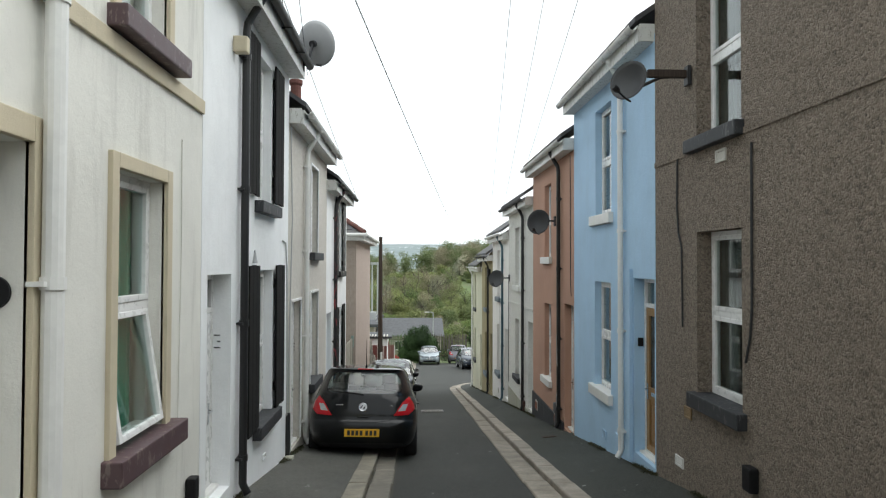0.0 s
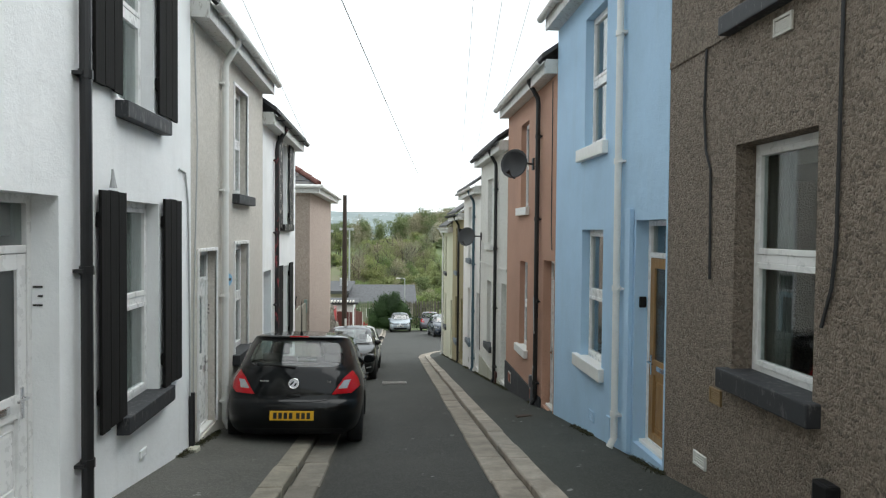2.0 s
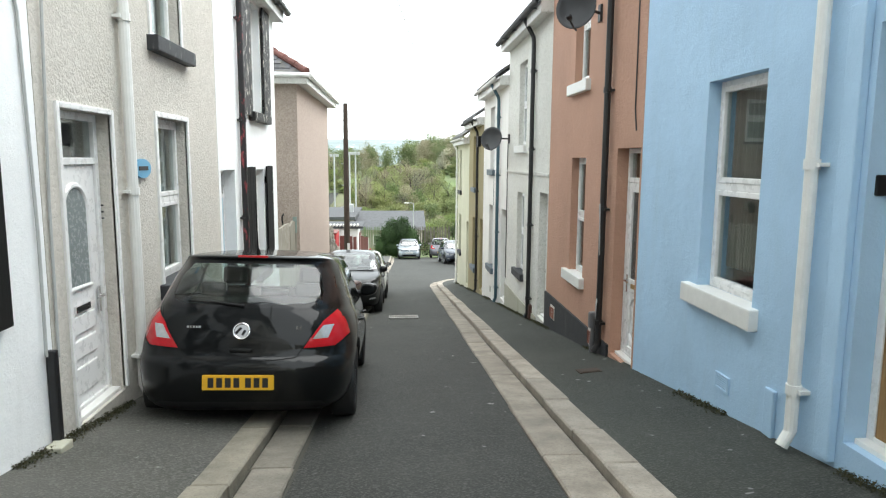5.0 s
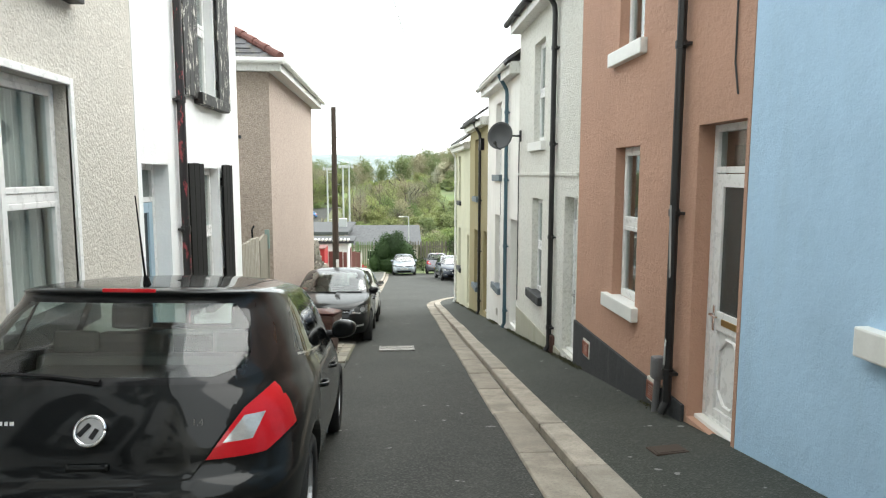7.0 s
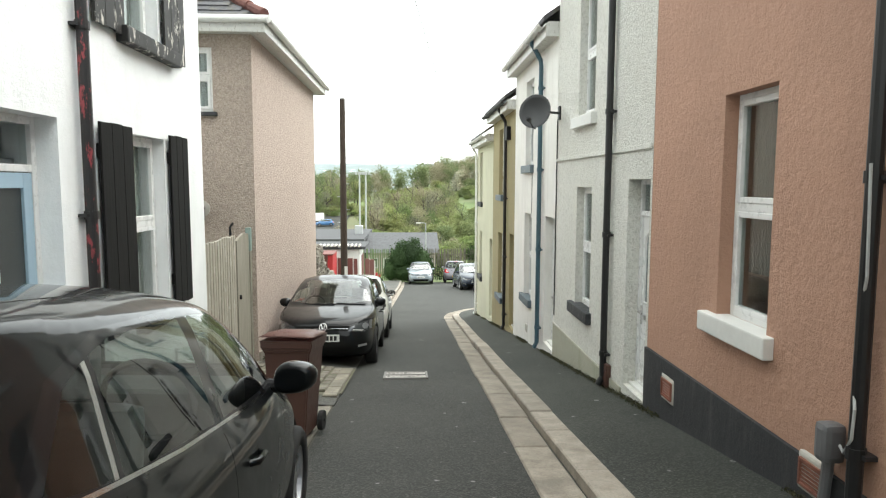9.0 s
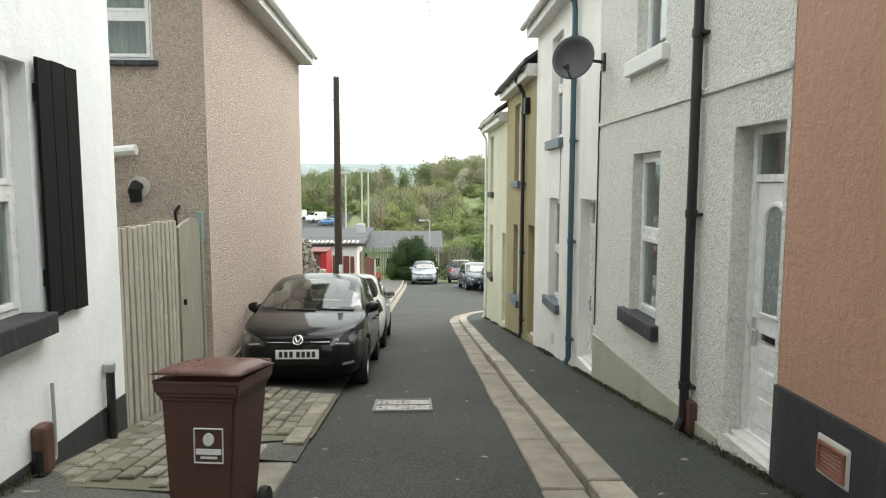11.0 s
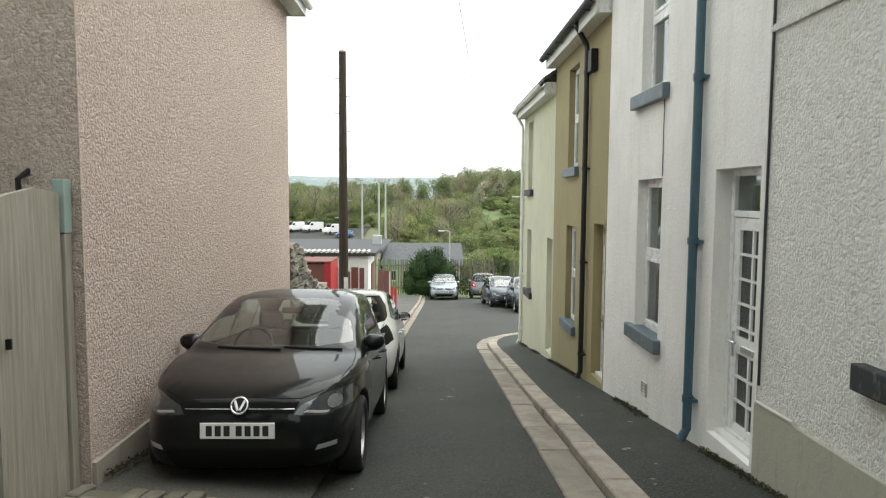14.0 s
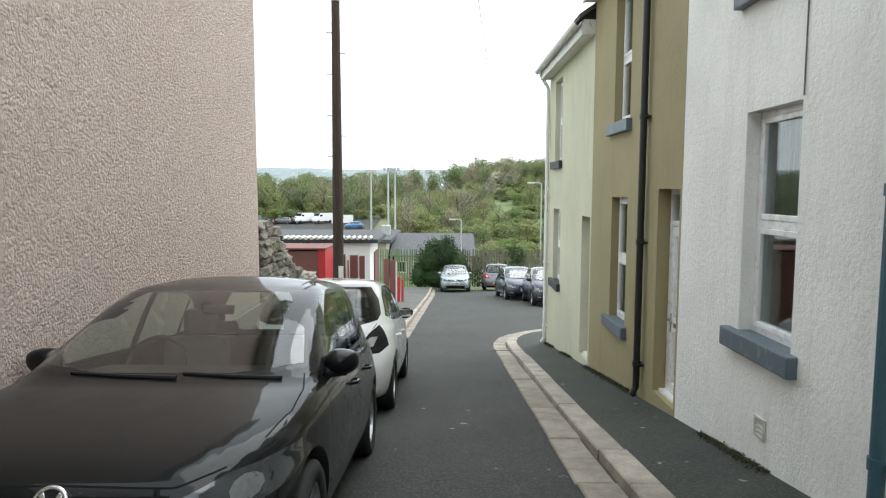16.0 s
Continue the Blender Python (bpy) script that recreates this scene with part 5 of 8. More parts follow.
# courses of slates on the slope that faces up the street, each course a stepped strip of slates
near0, nearR = Vector((0, y0, EZ + 0.12)), Vector((0, ym, EZ + 0.12 + hgt))
SL = (nearR - near0).length
sd = (nearR - near0).normalized()
nrm = Vector((0, -sd.z, sd.y))
vs, fs = [], []
rows = int(SL / 0.2)
for r in range(rows):
    s = r * 0.2
    xa, xb = x1 - 3.4 * (s / SL), x1 - 3.4 * ((s + 0.24) / SL)
    x = max(xa - 5.0, x0) + (0.14 if r % 2 else 0.0)
    while x < xb - 0.05:
        xe = min(x + 0.275, xb)
        b0 = near0 + sd * s + nrm * (0.030 + 0.006 * random.random())
        b1 = near0 + sd * (s + 0.27) + nrm * 0.008
        k = len(vs)
        low = nrm * -0.02
        vs += [(x, b0.y, b0.z), (xe, b0.y, b0.z), (xe, b1.y, b1.z), (x, b1.y, b1.z), (x, (b0 + low).y, (b0 + low).z), (xe, (b0 + low).y, (b0 + low).z)]
        fs += [(k, k + 1, k + 2, k + 3), (k + 4, k + 5, k + 1, k)]
        x += 0.28
tagged(part("slate_covering", (vs, [], fs), M["slate"], roofE), kind="stuff")
# clay hip tiles
ha, hb = Vector((x1, y0, EZ + 0.14)), Vector((x1 - 3.4, ym, EZ + 0.14 + hgt))
n = 13
for k in range(n):
    p, q = ha.lerp(hb, k / n), ha.lerp(hb, (k + 1.12) / n)
    bm = bmesh.new()
    add_tube(bm, [p + Vector((0, 0, 0.03)), q + Vector((0, 0, 0.02))], [0.078, 0.066], 10)
    part("hip_tile", bm, M["clay"], roofE)
# fittings on the wall that faces up the street
bm = bmesh.new()
add_tube(bm, [(-4.4, EY0 - 0.12, -0.13), (-2.95, EY0 - 0.12, 0.07)], 0.045, 10)
add_tube(bm, [(-2.95, EY0 - 0.12, 0.07), (-2.44, EY0 - 0.12, 0.12)], 0.06, 10)
part("waste_pipe", bm, M["white_paint"], hE)
bm = bmesh.new()
add_tube(bm, [(-2.47, EY0, -0.30), (-2.47, EY0 - 0.10, -0.28), (-2.46, EY0 - 0.16, -0.34), (-2.45, EY0 - 0.15, -0.47)], [0.05, 0.06, 0.075, 0.06], 10)
fl = part("boiler_flue", bm, M["trim"], hE)
part("flue_collar", tube([(-2.47, EY0 - 0.012, -0.30), (-2.47, EY0 + 0.0, -0.30)], 0.12, 24), M["vent_pale"], fl)
part("gate_hook", tube([(-2.03, EY0 + 0.01, -0.52), (-2.05, EY0 - 0.08, -0.58), (-2.04, EY0 - 0.08, -0.76)], 0.018, 8), M["trim"], hE)


# ---- cars ----
from mathutils.bvhtree import BVHTree

def glide(x, xs, ys):
    """Smooth curve through keys with no overshoot."""
    h = np.diff(xs)
    d = np.diff(ys) / h
    m = np.zeros(len(xs))
    m[0], m[-1] = d[0], d[-1]
    for i in range(1, len(xs) - 1):
        if d[i - 1] * d[i] > 0:
            w1, w2 = 2 * h[i] + h[i - 1], h[i] + 2 * h[i - 1]
            m[i] = (w1 + w2) / (w1 / d[i - 1] + w2 / d[i])
    i = np.clip(np.searchsorted(xs, x) - 1, 0, len(xs) - 2)
    t = (x - xs[i]) / h[i]
    return (2 * t**3 - 3 * t**2 + 1) * ys[i] + (t**3 - 2 * t**2 + t) * h[i] * m[i] + (3 * t**2 - 2 * t**3) * ys[i + 1] + (t**3 - t**2) * h[i] * m[i + 1]


# plan outlines by height: z, tail, nose, half width, squareness of tail and of nose
ROUND_TAIL = [
    (.17, .16, 3.72, .70, 6, 5), (.22, .07, 3.86, .78, 6, 5), (.30, .025, 3.93, .825, 6, 5), (.42, 0, 3.98, .85, 6, 5), (.53, 0, 3.99, .86, 6, 4.6), (.585, .02, 3.97, .862, 6, 4.4),
    (.62, .06, 3.94, .862, 6, 4.2), (.72, .065, 3.87, .86, 5.5, 4), (.80, .085, 3.72, .852, 5.2, 3.8), (.87, .11, 3.50, .838, 5, 3.8), (.93, .135, 3.32, .815, 4.6, 4), (.965, .155, 3.18, .795, 4.4, 4.4),
    (1.0, .175, 3.08, .785, 4.4, 4.6), (1.13, .30, 2.80, .74, 4.4, 5), (1.245, .41, 2.54, .70, 4.4, 5), (1.315, .475, 2.36, .665, 4.4, 4.8), (1.347, .47, 2.28, .645, 4.4, 4.4), (1.365, .45, 2.22, .622, 4.8, 4),
    (1.382, .50, 2.15, .585, 4.8, 3.6), (1.402, .75, 2.05, .53, 3.8, 3.2), (1.418, 1.02, 1.95, .44, 3, 2.8), (1.429, 1.25, 1.85, .30, 2.4, 2.4), (1.434, 1.42, 1.72, .12, 2, 2)]
BLUNT_NOSE = [
    (.17, .16, 3.80, .72, 6, 6), (.22, .07, 3.91, .80, 6, 6), (.30, .03, 3.955, .83, 6, 6), (.42, 0, 3.97, .85, 6, 6), (.54, 0, 3.965, .858, 6, 5.6), (.62, .03, 3.945, .86, 6, 5.4),
    (.70, .05, 3.90, .858, 5.5, 5.2), (.755, .07, 3.82, .85, 5.2, 6), (.80, .085, 3.70, .842, 5.2, 7.5), (.86, .11, 3.48, .83, 5, 10), (.915, .135, 3.24, .815, 4.8, 11), (.945, .15, 3.09, .80, 4.6, 11),
    (1.0, .175, 2.97, .785, 4.2, 11), (1.15, .26, 2.69, .735, 4, 10), (1.28, .34, 2.43, .685, 3.9, 10), (1.36, .40, 2.25, .645, 3.8, 9), (1.395, .41, 2.15, .62, 3.8, 8), (1.415, .42, 2.08, .595, 4, 6.5),
    (1.432, .48, 2.01, .56, 4, 4.2), (1.452, .70, 1.92, .50, 3.6, 3.6), (1.468, 1.0, 1.84, .42, 3, 3), (1.479, 1.2, 1.78, .28, 2.4, 2.4), (1.484, 1.35, 1.68, .12, 2, 2)]


def contour_hull(shape, scale, quarter=36, sub=2):
    """A closed car hull of rounded plan outlines stacked by height."""
    keys = np.array(shape)
    zs = keys[:, 0]
    levels = [a + (b - a) * k / sub for a, b in zip(zs, zs[1:]) for k in range(sub)] + [zs[-1]]
    mid = 1.5
    th = np.linspace(0, math.pi / 2, 1500)
    bm = bmesh.new()
    rings = []
    for z in levels:
        yr, yf, w, nr, nf = (float(glide(np.array([z]), zs, keys[:, c])[0]) for c in range(1, 6))
        half = []
        for n, reach in ((nr, yr - mid), (nf, yf - mid)):
            px, py = w * np.sin(th) ** (2 / n), mid + reach * np.cos(th) ** (2 / n)
            arc = np.concatenate([[0], np.cumsum(np.hypot(np.diff(px), np.diff(py)))])
            at = np.linspace(0, arc[-1], quarter + 1)
            half.append(list(zip(np.interp(at, arc, px), np.interp(at, arc, py))))
        right = half[0] + half[1][::-1][1:]
        ring = right + [(-x, y) for x, y in right[-2:0:-1]]
        rings.append([bm.verts.new((x * scale[0], y * scale[1], z * scale[2])) for x, y in ring])
    n = len(rings[0])
    for a, b in zip(rings, rings[1:]):
        for k in range(n):
            bm.faces.new((a[k], a[(k + 1) % n], b[(k + 1) % n], b[k]))
    for ring in (rings[0], rings[-1]):
        c = bm.verts.new(sum((v.co for v in ring), Vector()) / n + Vector((0, 0, 0.001 if ring is rings[-1] else 0)))
        for k in range(n):
            bm.faces.new((ring[k], ring[(k + 1) % n], c))
    bmesh.ops.recalc_face_normals(bm, faces=bm.faces)
    return bm


def solid_of(bm, cutters):
    """Cuts the wheel arches out of the hull."""
    me = bpy.data.meshes.new("hull")
    bm.to_mesh(me)
    bm.free()
    ob = new("hull", me)
    cut_obs = []
    for c in cutters:
        cm = bpy.data.meshes.new("cutter")
        c.to_mesh(cm)
        c.free()
        co = new("cutter", cm)
        cut_obs.append(co)
        md = ob.modifiers.new("arch", "BOOLEAN")
        md.operation, md.object, md.solver = "DIFFERENCE", co, "EXACT"
    dg = bpy.context.evaluated_depsgraph_get()
    dg.update()
    res = bpy.data.meshes.new_from_object(ob.evaluated_get(dg))
    out = bmesh.new()
    out.from_mesh(res)
    for o in [ob, *cut_obs]:
        m = o.data
        bpy.data.objects.remove(o)
        bpy.data.meshes.remove(m)
    bpy.data.meshes.remove(res)
    for f in out.faces:
        f.material_index = 0
    return out


def mark(bm, poly, view, index, depth, only=None):
    """Cuts a convex outline, seen from the back, front or side, into the hull, and gives what lies inside it an index."""
    ai, bi = {"x": (1, 2), "y": (0, 2), "z": (0, 1)}[view[0]]
    ci = "xyz".index(view[0])
    sign = -1 if view[1] == "-" else 1
    lo = [min(p[k] for p in poly) - 0.02 for k in (0, 1)]
    hi = [max(p[k] for p in poly) + 0.02 for k in (0, 1)]

    def near():
        out = []
        for f in bm.faces:
            if only is not None and f.material_index not in only:
                continue
            if sign * f.normal[ci] < 0.04:
                continue
            c = f.calc_center_median()[ci] * sign
            if c < depth * sign and sign > 0 or sign < 0 and c < -depth:
                continue
            a = [v.co[ai] for v in f.verts]
            b = [v.co[bi] for v in f.verts]
            if max(a) < lo[0] or min(a) > hi[0] or max(b) < lo[1] or min(b) > hi[1]:
                continue
            out.append(f)
        return out

    cx = sum(p[0] for p in poly) / len(poly)
    cy = sum(p[1] for p in poly) / len(poly)
    for k, p in enumerate(poly):
        q = poly[(k + 1) % len(poly)]
        fs = near()
        if not fs:
            return
        geom = list({*fs, *[e for f in fs for e in f.edges], *[v for f in fs for v in f.verts]})
        co, no = [0, 0, 0], [0, 0, 0]
        co[ai], co[bi] = p
        no[ai], no[bi] = q[1] - p[1], p[0] - q[0]
        bmesh.ops.bisect_plane(bm, geom=geom, dist=1e-5, plane_co=co, plane_no=no)
    for f in near():
        c = f.calc_center_median()
        inside = True
        for k, p in enumerate(poly):
            q = poly[(k + 1) % len(poly)]
            s1 = (q[0] - p[0]) * (c[bi] - p[1]) - (q[1] - p[1]) * (c[ai] - p[0])
            s2 = (q[0] - p[0]) * (cy - p[1]) - (q[1] - p[1]) * (cx - p[0])
            if s1 * s2 < 0:
                inside = False
                break
        if inside:
            f.material_index = index


def split_out(bm, index):
    out = bm.copy()
    bmesh.ops.delete(out, geom=[f for f in out.faces if f.material_index != index], context="FACES")
    for f in out.faces:
        f.material_index = 0
    return out


def lathe(profile, n=36):
    """Turns a profile of (radius, x) about the x axis."""
    bm = bmesh.new()
    rings = [[bm.verts.new((x, r * math.cos(a), r * math.sin(a))) for a in (2 * math.pi * k / n for k in range(n))] for r, x in profile]
    for a, b in zip(rings, rings[1:] + rings[:1]):
        for k in range(n):
            bm.faces.new((a[k], a[(k + 1) % n], b[(k + 1) % n], b[k]))
    bmesh.ops.recalc_face_normals(bm, faces=bm.faces)
    return bm


def wheel(car, x, y, s, r=0.305, spokes=5):
    """Tyre, rim and spokes; s is the outward side."""
    at = Matrix.Translation((x, y, r)) @ Matrix.Diagonal((s, 1, 1, 1))
    bm = lathe([(r * 0.66, -0.09), (r * 0.9, -0.1), (r * 0.985, -0.08), (r, -0.05), (r, 0.05), (r * 0.985, 0.08), (r * 0.9, 0.1), (r * 0.66, 0.09)])
    bm.transform(at)
    bmesh.ops.recalc_face_normals(bm, faces=bm.faces)
    w = part("wheel", bm, M["rubber"], car, smooth=True)
    bm = lathe([(r * 0.68, -0.085), (r * 0.68, 0.085), (r * 0.63, 0.08), (r * 0.61, 0.03), (r * 0.61, -0.085)])
    bm.transform(at)
    for k in range(spokes):
        a = 2 * math.pi * k / spokes
        sp = bmesh.new()
        for da in (-0.13, 0.13):
            add_box(sp, 0.035, 0.062, -0.018 + da * 0.25, 0.018 + da * 0.25, 0.03, r * 0.63, 0.006)
        sp.transform(at @ Matrix.Rotation(a, 4, "X"))
        me = bpy.data.meshes.new("spoke")
        sp.to_mesh(me)
        sp.free()
        bm.from_mesh(me)
        bpy.data.meshes.remove(me)
    hub = lathe([(0.001, 0.03), (0.055, 0.03), (0.055, 0.07), (0.001, 0.075)], 18)
    hub.transform(at)
    me = bpy.data.meshes.new("hub")
    hub.to_mesh(me)
    hub.free()
    bm.from_mesh(me)
    bpy.data.meshes.remove(me)
    bmesh.ops.recalc_face_normals(bm, faces=bm.faces)
    part("rim", bm, M["alloy"], w)
    disc = lathe([(0.001, -0.02), (r * 0.6, -0.02), (r * 0.6, 0.0), (0.001, 0.0)], 24)
    disc.transform(at)
    part("brake_disc", disc, M["trim"], w)


def number_plate(car, x, y, z, face, mat, tilt=0.0):
    """A plate with plain dark bars in place of its characters. face: -1 to the tail, +1 to the nose."""
    m = Matrix.Translation((x, y, z)) @ Matrix.Rotation(radians(tilt), 4, "X")
    bm = box(-0.26, 0.26, -0.006, 0.006, -0.056, 0.056, 0.004)
    bm.transform(m)
    pl = part("number_plate", bm, M[mat], car)
    for k in range(7):
        cx = -0.197 + k * 0.062 + (0.022 if k > 3 else 0)
        bm = box(cx - 0.021, cx + 0.021, face * 0.006, face * 0.0085, -0.036, 0.036)
        bm.transform(m)
        part("plate_mark", bm, M["black_mark"], pl)


def steady_normals(ob, tree, src):
    """Gives a piece of the hull the smooth hull's own normals, so that cuts leave no dents in the shine."""
    me = ob.data
    out = []
    for v in me.vertices:
        co, no, idx, dist = tree.find_nearest(v.co)
        if idx is None or dist > 0.025:
            out.append(v.normal.copy())
            continue
        acc = Vector((0, 0, 0))
        for w in src[idx]:
            acc += w[1] / ((co - w[0]).length + 1e-4)
        out.append(acc.normalized())
    me.normals_split_custom_set_from_vertices(out)


def thin_lines(pts, w=0.007):
    """Narrow quads along a polyline, for panel gaps."""
    out = []
    for (a, b), (c, d) in zip(pts, pts[1:]):
        l = math.hypot(c - a, d - b)
        nx, ny = -(d - b) / l * w / 2, (c - a) / l * w / 2
        out.append([(a + nx, b + ny), (a - nx, b - ny), (c - nx, d - ny), (c + nx, d + ny)])
    return out


def mirror_shell(s, back=-0.028):
    """Rounded door mirror housing with a flat back."""
    bm = bmesh.new()
    bmesh.ops.create_uvsphere(bm, u_segments=24, v_segments=14, radius=1.0)
    for v in bm.verts:
        x, y, z = (math.copysign(abs(c) ** 0.8, c) for c in v.co)
        v.co = Vector((x * 0.098 + s * 0.012 * z, max(back, y * 0.08), z * 0.074 * (1 - 0.12 * s * x)))
    return bm


def hatchback(name, label, m, body, L=4.0, W=1.72, H=1.49, plate_back="plate_yellow", plate_front="plate_white", style="round", detail=True, group="parked cars", tail="lamp_red", folded=False):
    """A five-door hatchback. Local y runs from the tail to the nose."""
    car = empty(name, label, "car", m, group, local=True)
    shape = ROUND_TAIL if style == "round" else BLUNT_NOSE
    sx, sy, sz = W / 1.724, L / 3.99, H / shape[-1][0]
    q, sub = (36, 2) if detail else (16, 1)
    R = 0.305
    wy = (0.72 * sy, 3.22 * sy)
    cut = []
    for yy in wy:
        for s in (-1, 1):
            c = bmesh.new()
            add_tube(c, [(s * 0.55 * sx, yy, R + 0.01), (s * 1.2, yy, R + 0.01)], R + 0.05, 40)
            bmesh.ops.recalc_face_normals(c, faces=c.faces)
            cut.append(c)
    smooth = contour_hull(shape, (sx, sy, sz), q, sub)
    smooth.normal_update()
    tree = BVHTree.FromBMesh(smooth)
    smooth.faces.index_update()
    src = {f.index: [(v.co.copy(), v.normal.copy()) for v in f.verts] for f in smooth.faces}
    smooth.free()
    bm = solid_of(contour_hull(shape, (sx, sy, sz), q, sub), cut)
    x = lambda v: v * sx
    y = lambda v: v * sy
    z = lambda v: v * sz
    names = {}
    for yy in (0.37, 3.36):
        bmesh.ops.bisect_plane(bm, geom=[*bm.verts, *bm.edges, *bm.faces], dist=1e-5, plane_co=(0, y(yy), 0), plane_no=(0, 1, 0))
    for f in bm.faces:
        f.normal_update()

    top = shape[-1][0]

    def roofed(v):
        """Heights above the belt follow the roof of the shape."""
        return v if v < 1.0 else 1.0 + (v - 1.0) * (top - 1.0) / 0.484

    def feature(nm, mat, polys, view, depth, mirror=False, only=(0,)):
        if isinstance(polys[0][0], (int, float)):
            polys = [polys]
        if view[0] != "z":
            polys = [[(a, roofed(b)) for a, b in poly] for poly in polys]
        k0, k1 = {"x": (sy, sz), "y": (sx, sz), "z": (sx, sy)}[view[0]]
        for side in ((1, -1) if mirror else (1,)):
            i = len(names) + 1
            names[i] = (nm, mat)
            for poly in polys:
                if side > 0:
                    mark(bm, [(a * k0, b * k1) for a, b in poly], view, i, depth, only)
                elif view[0] == "x":
                    mark(bm, [(a * k0, b * k1) for a, b in poly], "x-", i, -depth, only)
                else:
                    mark(bm, [(-a * k0, b * k1) for a, b in poly][::-1], view, i, depth, only)

    # tail
    feature("rear_window", "car_glass", [(-.46, 1.005), (.46, 1.005), (.56, 1.04), (.585, 1.10), (.55, 1.25), (.48, 1.35), (-.48, 1.35), (-.55, 1.25), (-.585, 1.10), (-.56, 1.04)], "y-", y(0.7))
    feature("reversing_light", "lamp_clear", [(.53, .742), (.645, .75), (.685, .85), (.605, .845)], "y-", y(0.365), True)
    feature("tail_lamp", tail, [(.465, .675), (.70, .69), (.80, .765), (.86, .91), (.85, 1.015), (.75, 1.0), (.60, .875)], "y-", y(0.365), True)
    feature("lamp_edge", "seam", [(.45, .665), (.71, .68), (.815, .76), (.88, .91), (.86, 1.03), (.74, 1.012), (.587, .88)], "y-", y(0.365), True)
    feature("window_surround", "glass_border", [(-.52, .975), (.52, .975), (.665, 1.015), (.69, 1.08), (.65, 1.24), (.56, 1.378), (-.56, 1.378), (-.65, 1.24), (-.69, 1.08), (-.665, 1.015)], "y-", y(0.85))
    feature("panel_gap", "seam", thin_lines([(-.46, .675), (-.41, .605), (-.2, .583), (.2, .583), (.41, .605), (.46, .675)]), "y-", y(0.5))
    feature("panel_gap", "seam", thin_lines([(.60, .87), (.66, .98)]), "y-", y(0.6), True)
    # no gap here: dark lines painted for the plate recess's shaded sides
    feature("panel_gap", "seam", thin_lines([(.34, .36), (.345, .45), (.33, .51)], 0.012), "y-", y(0.3), True)
    feature("bumper_insert", "trim", [(-.70, .18), (.70, .18), (.60, .27), (-.60, .27)], "y-", y(0.5))
    # side glass: quarter light, rear door, front door
    feature("side_window", "car_glass", [(.72, 1.065), (.955, 1.03), (.978, 1.305), (.885, 1.262)], "x+", x(.45), True)
    feature("side_window", "car_glass", [(1.0, 1.024), (1.66, .992), (1.645, 1.372), (1.14, 1.352), (1.02, 1.318)], "x+", x(.45), True)
    feature("side_window", "car_glass", [(1.76, .988), (2.72, .968), (2.44, 1.235), (2.17, 1.352), (1.74, 1.372)], "x+", x(.45), True)
    feature("window_bar", "chrome", [(.955, 1.03), (.975, 1.028), (.998, 1.31), (.978, 1.305)], "x+", x(.45), True)
    feature("belt_strip", "chrome", [[(.74, 1.034), (1.35, .985), (1.35, .996), (.74, 1.046)], [(1.35, .985), (2.05, .957), (2.05, .968), (1.35, .996)], [(2.05, .957), (2.80, .943), (2.80, .953), (2.05, .968)]], "x+", x(.45), True)
    feature("window_frame", "glass_border", [(.63, 1.05), (.96, .995), (1.70, .96), (2.88, .945), (2.48, 1.268), (2.19, 1.384), (1.70, 1.40), (1.10, 1.378), (.84, 1.285)], "x+", x(.45), True)
    feature("windscreen", "screen_glass", [(-.70, 1.025), (-.35, .985), (.35, .985), (.70, 1.025), (.565, 1.37), (.3, 1.388), (-.3, 1.388), (-.565, 1.37)], "y+", y(1.9))
    feature("windscreen_border", "glass_border", [(-.725, 1.008), (-.35, .966), (.35, .966), (.725, 1.008), (.582, 1.388), (.3, 1.405), (-.3, 1.405), (-.582, 1.388)], "y+", y(1.9))
    # nose
    hexa = [(.675 + .05 * math.cos(a), .66 + .048 * math.sin(a)) for a in (math.pi / 5 * k for k in range(10))]
    feature("lamp_bowl", "lamp_reflector", hexa, "y+", y(3.36), True)
    feature("lamp_trim", "lamp_clear", [(.47, .60), (.63, .587), (.65, .602), (.49, .616)], "y+", y(3.36), True)
    feature("headlamp", "head_lamp", [(.40, .585), (.62, .572), (.79, .62), (.85, .72), (.81, .755), (.62, .722), (.44, .645)], "y+", y(3.36), True)
    feature("chrome_strip", "chrome", [(-.40, .622), (.40, .622), (.402, .627), (-.402, .627)], "y+", y(3.6))
    feature("grille", "seam", [(-.395, .59), (.395, .59), (.43, .668), (-.43, .668)], "y+", y(3.6))
    feature("lower_grille", "seam", [(-.46, .215), (.46, .215), (.55, .35), (-.55, .35)], "y+", y(3.6))
    feature("fog_lamp", "lamp_clear", [(.555, .335), (.70, .353), (.70, .388), (.575, .372)], "y+", y(3.4), True)
    feature("panel_gap", "seam", thin_lines([(-.60, .738), (-.44, .690), (0, .70), (.44, .690), (.60, .738)]), "y+", y(3.4))
    feature("panel_gap", "seam", thin_lines([(.70, 3.60), (.752, 3.35), (.75, 3.10), (.72, 2.95)]), "z+", 0.6, True)
    feature("panel_gap", "seam", thin_lines([(.49, .75), (.50, 1.4), (.49, 2.0)], 0.012), "z+", 1.2, True)
    feature("panel_gap", "seam", [*thin_lines([(1.695, .25), (1.705, .95)]), *thin_lines([(2.80, .28), (2.83, .93)]), *thin_lines([(1.03, .54), (.98, .75), (.985, .985)]), *thin_lines([(1.08, .245), (2.8, .245)])], "x+", x(.3), True)
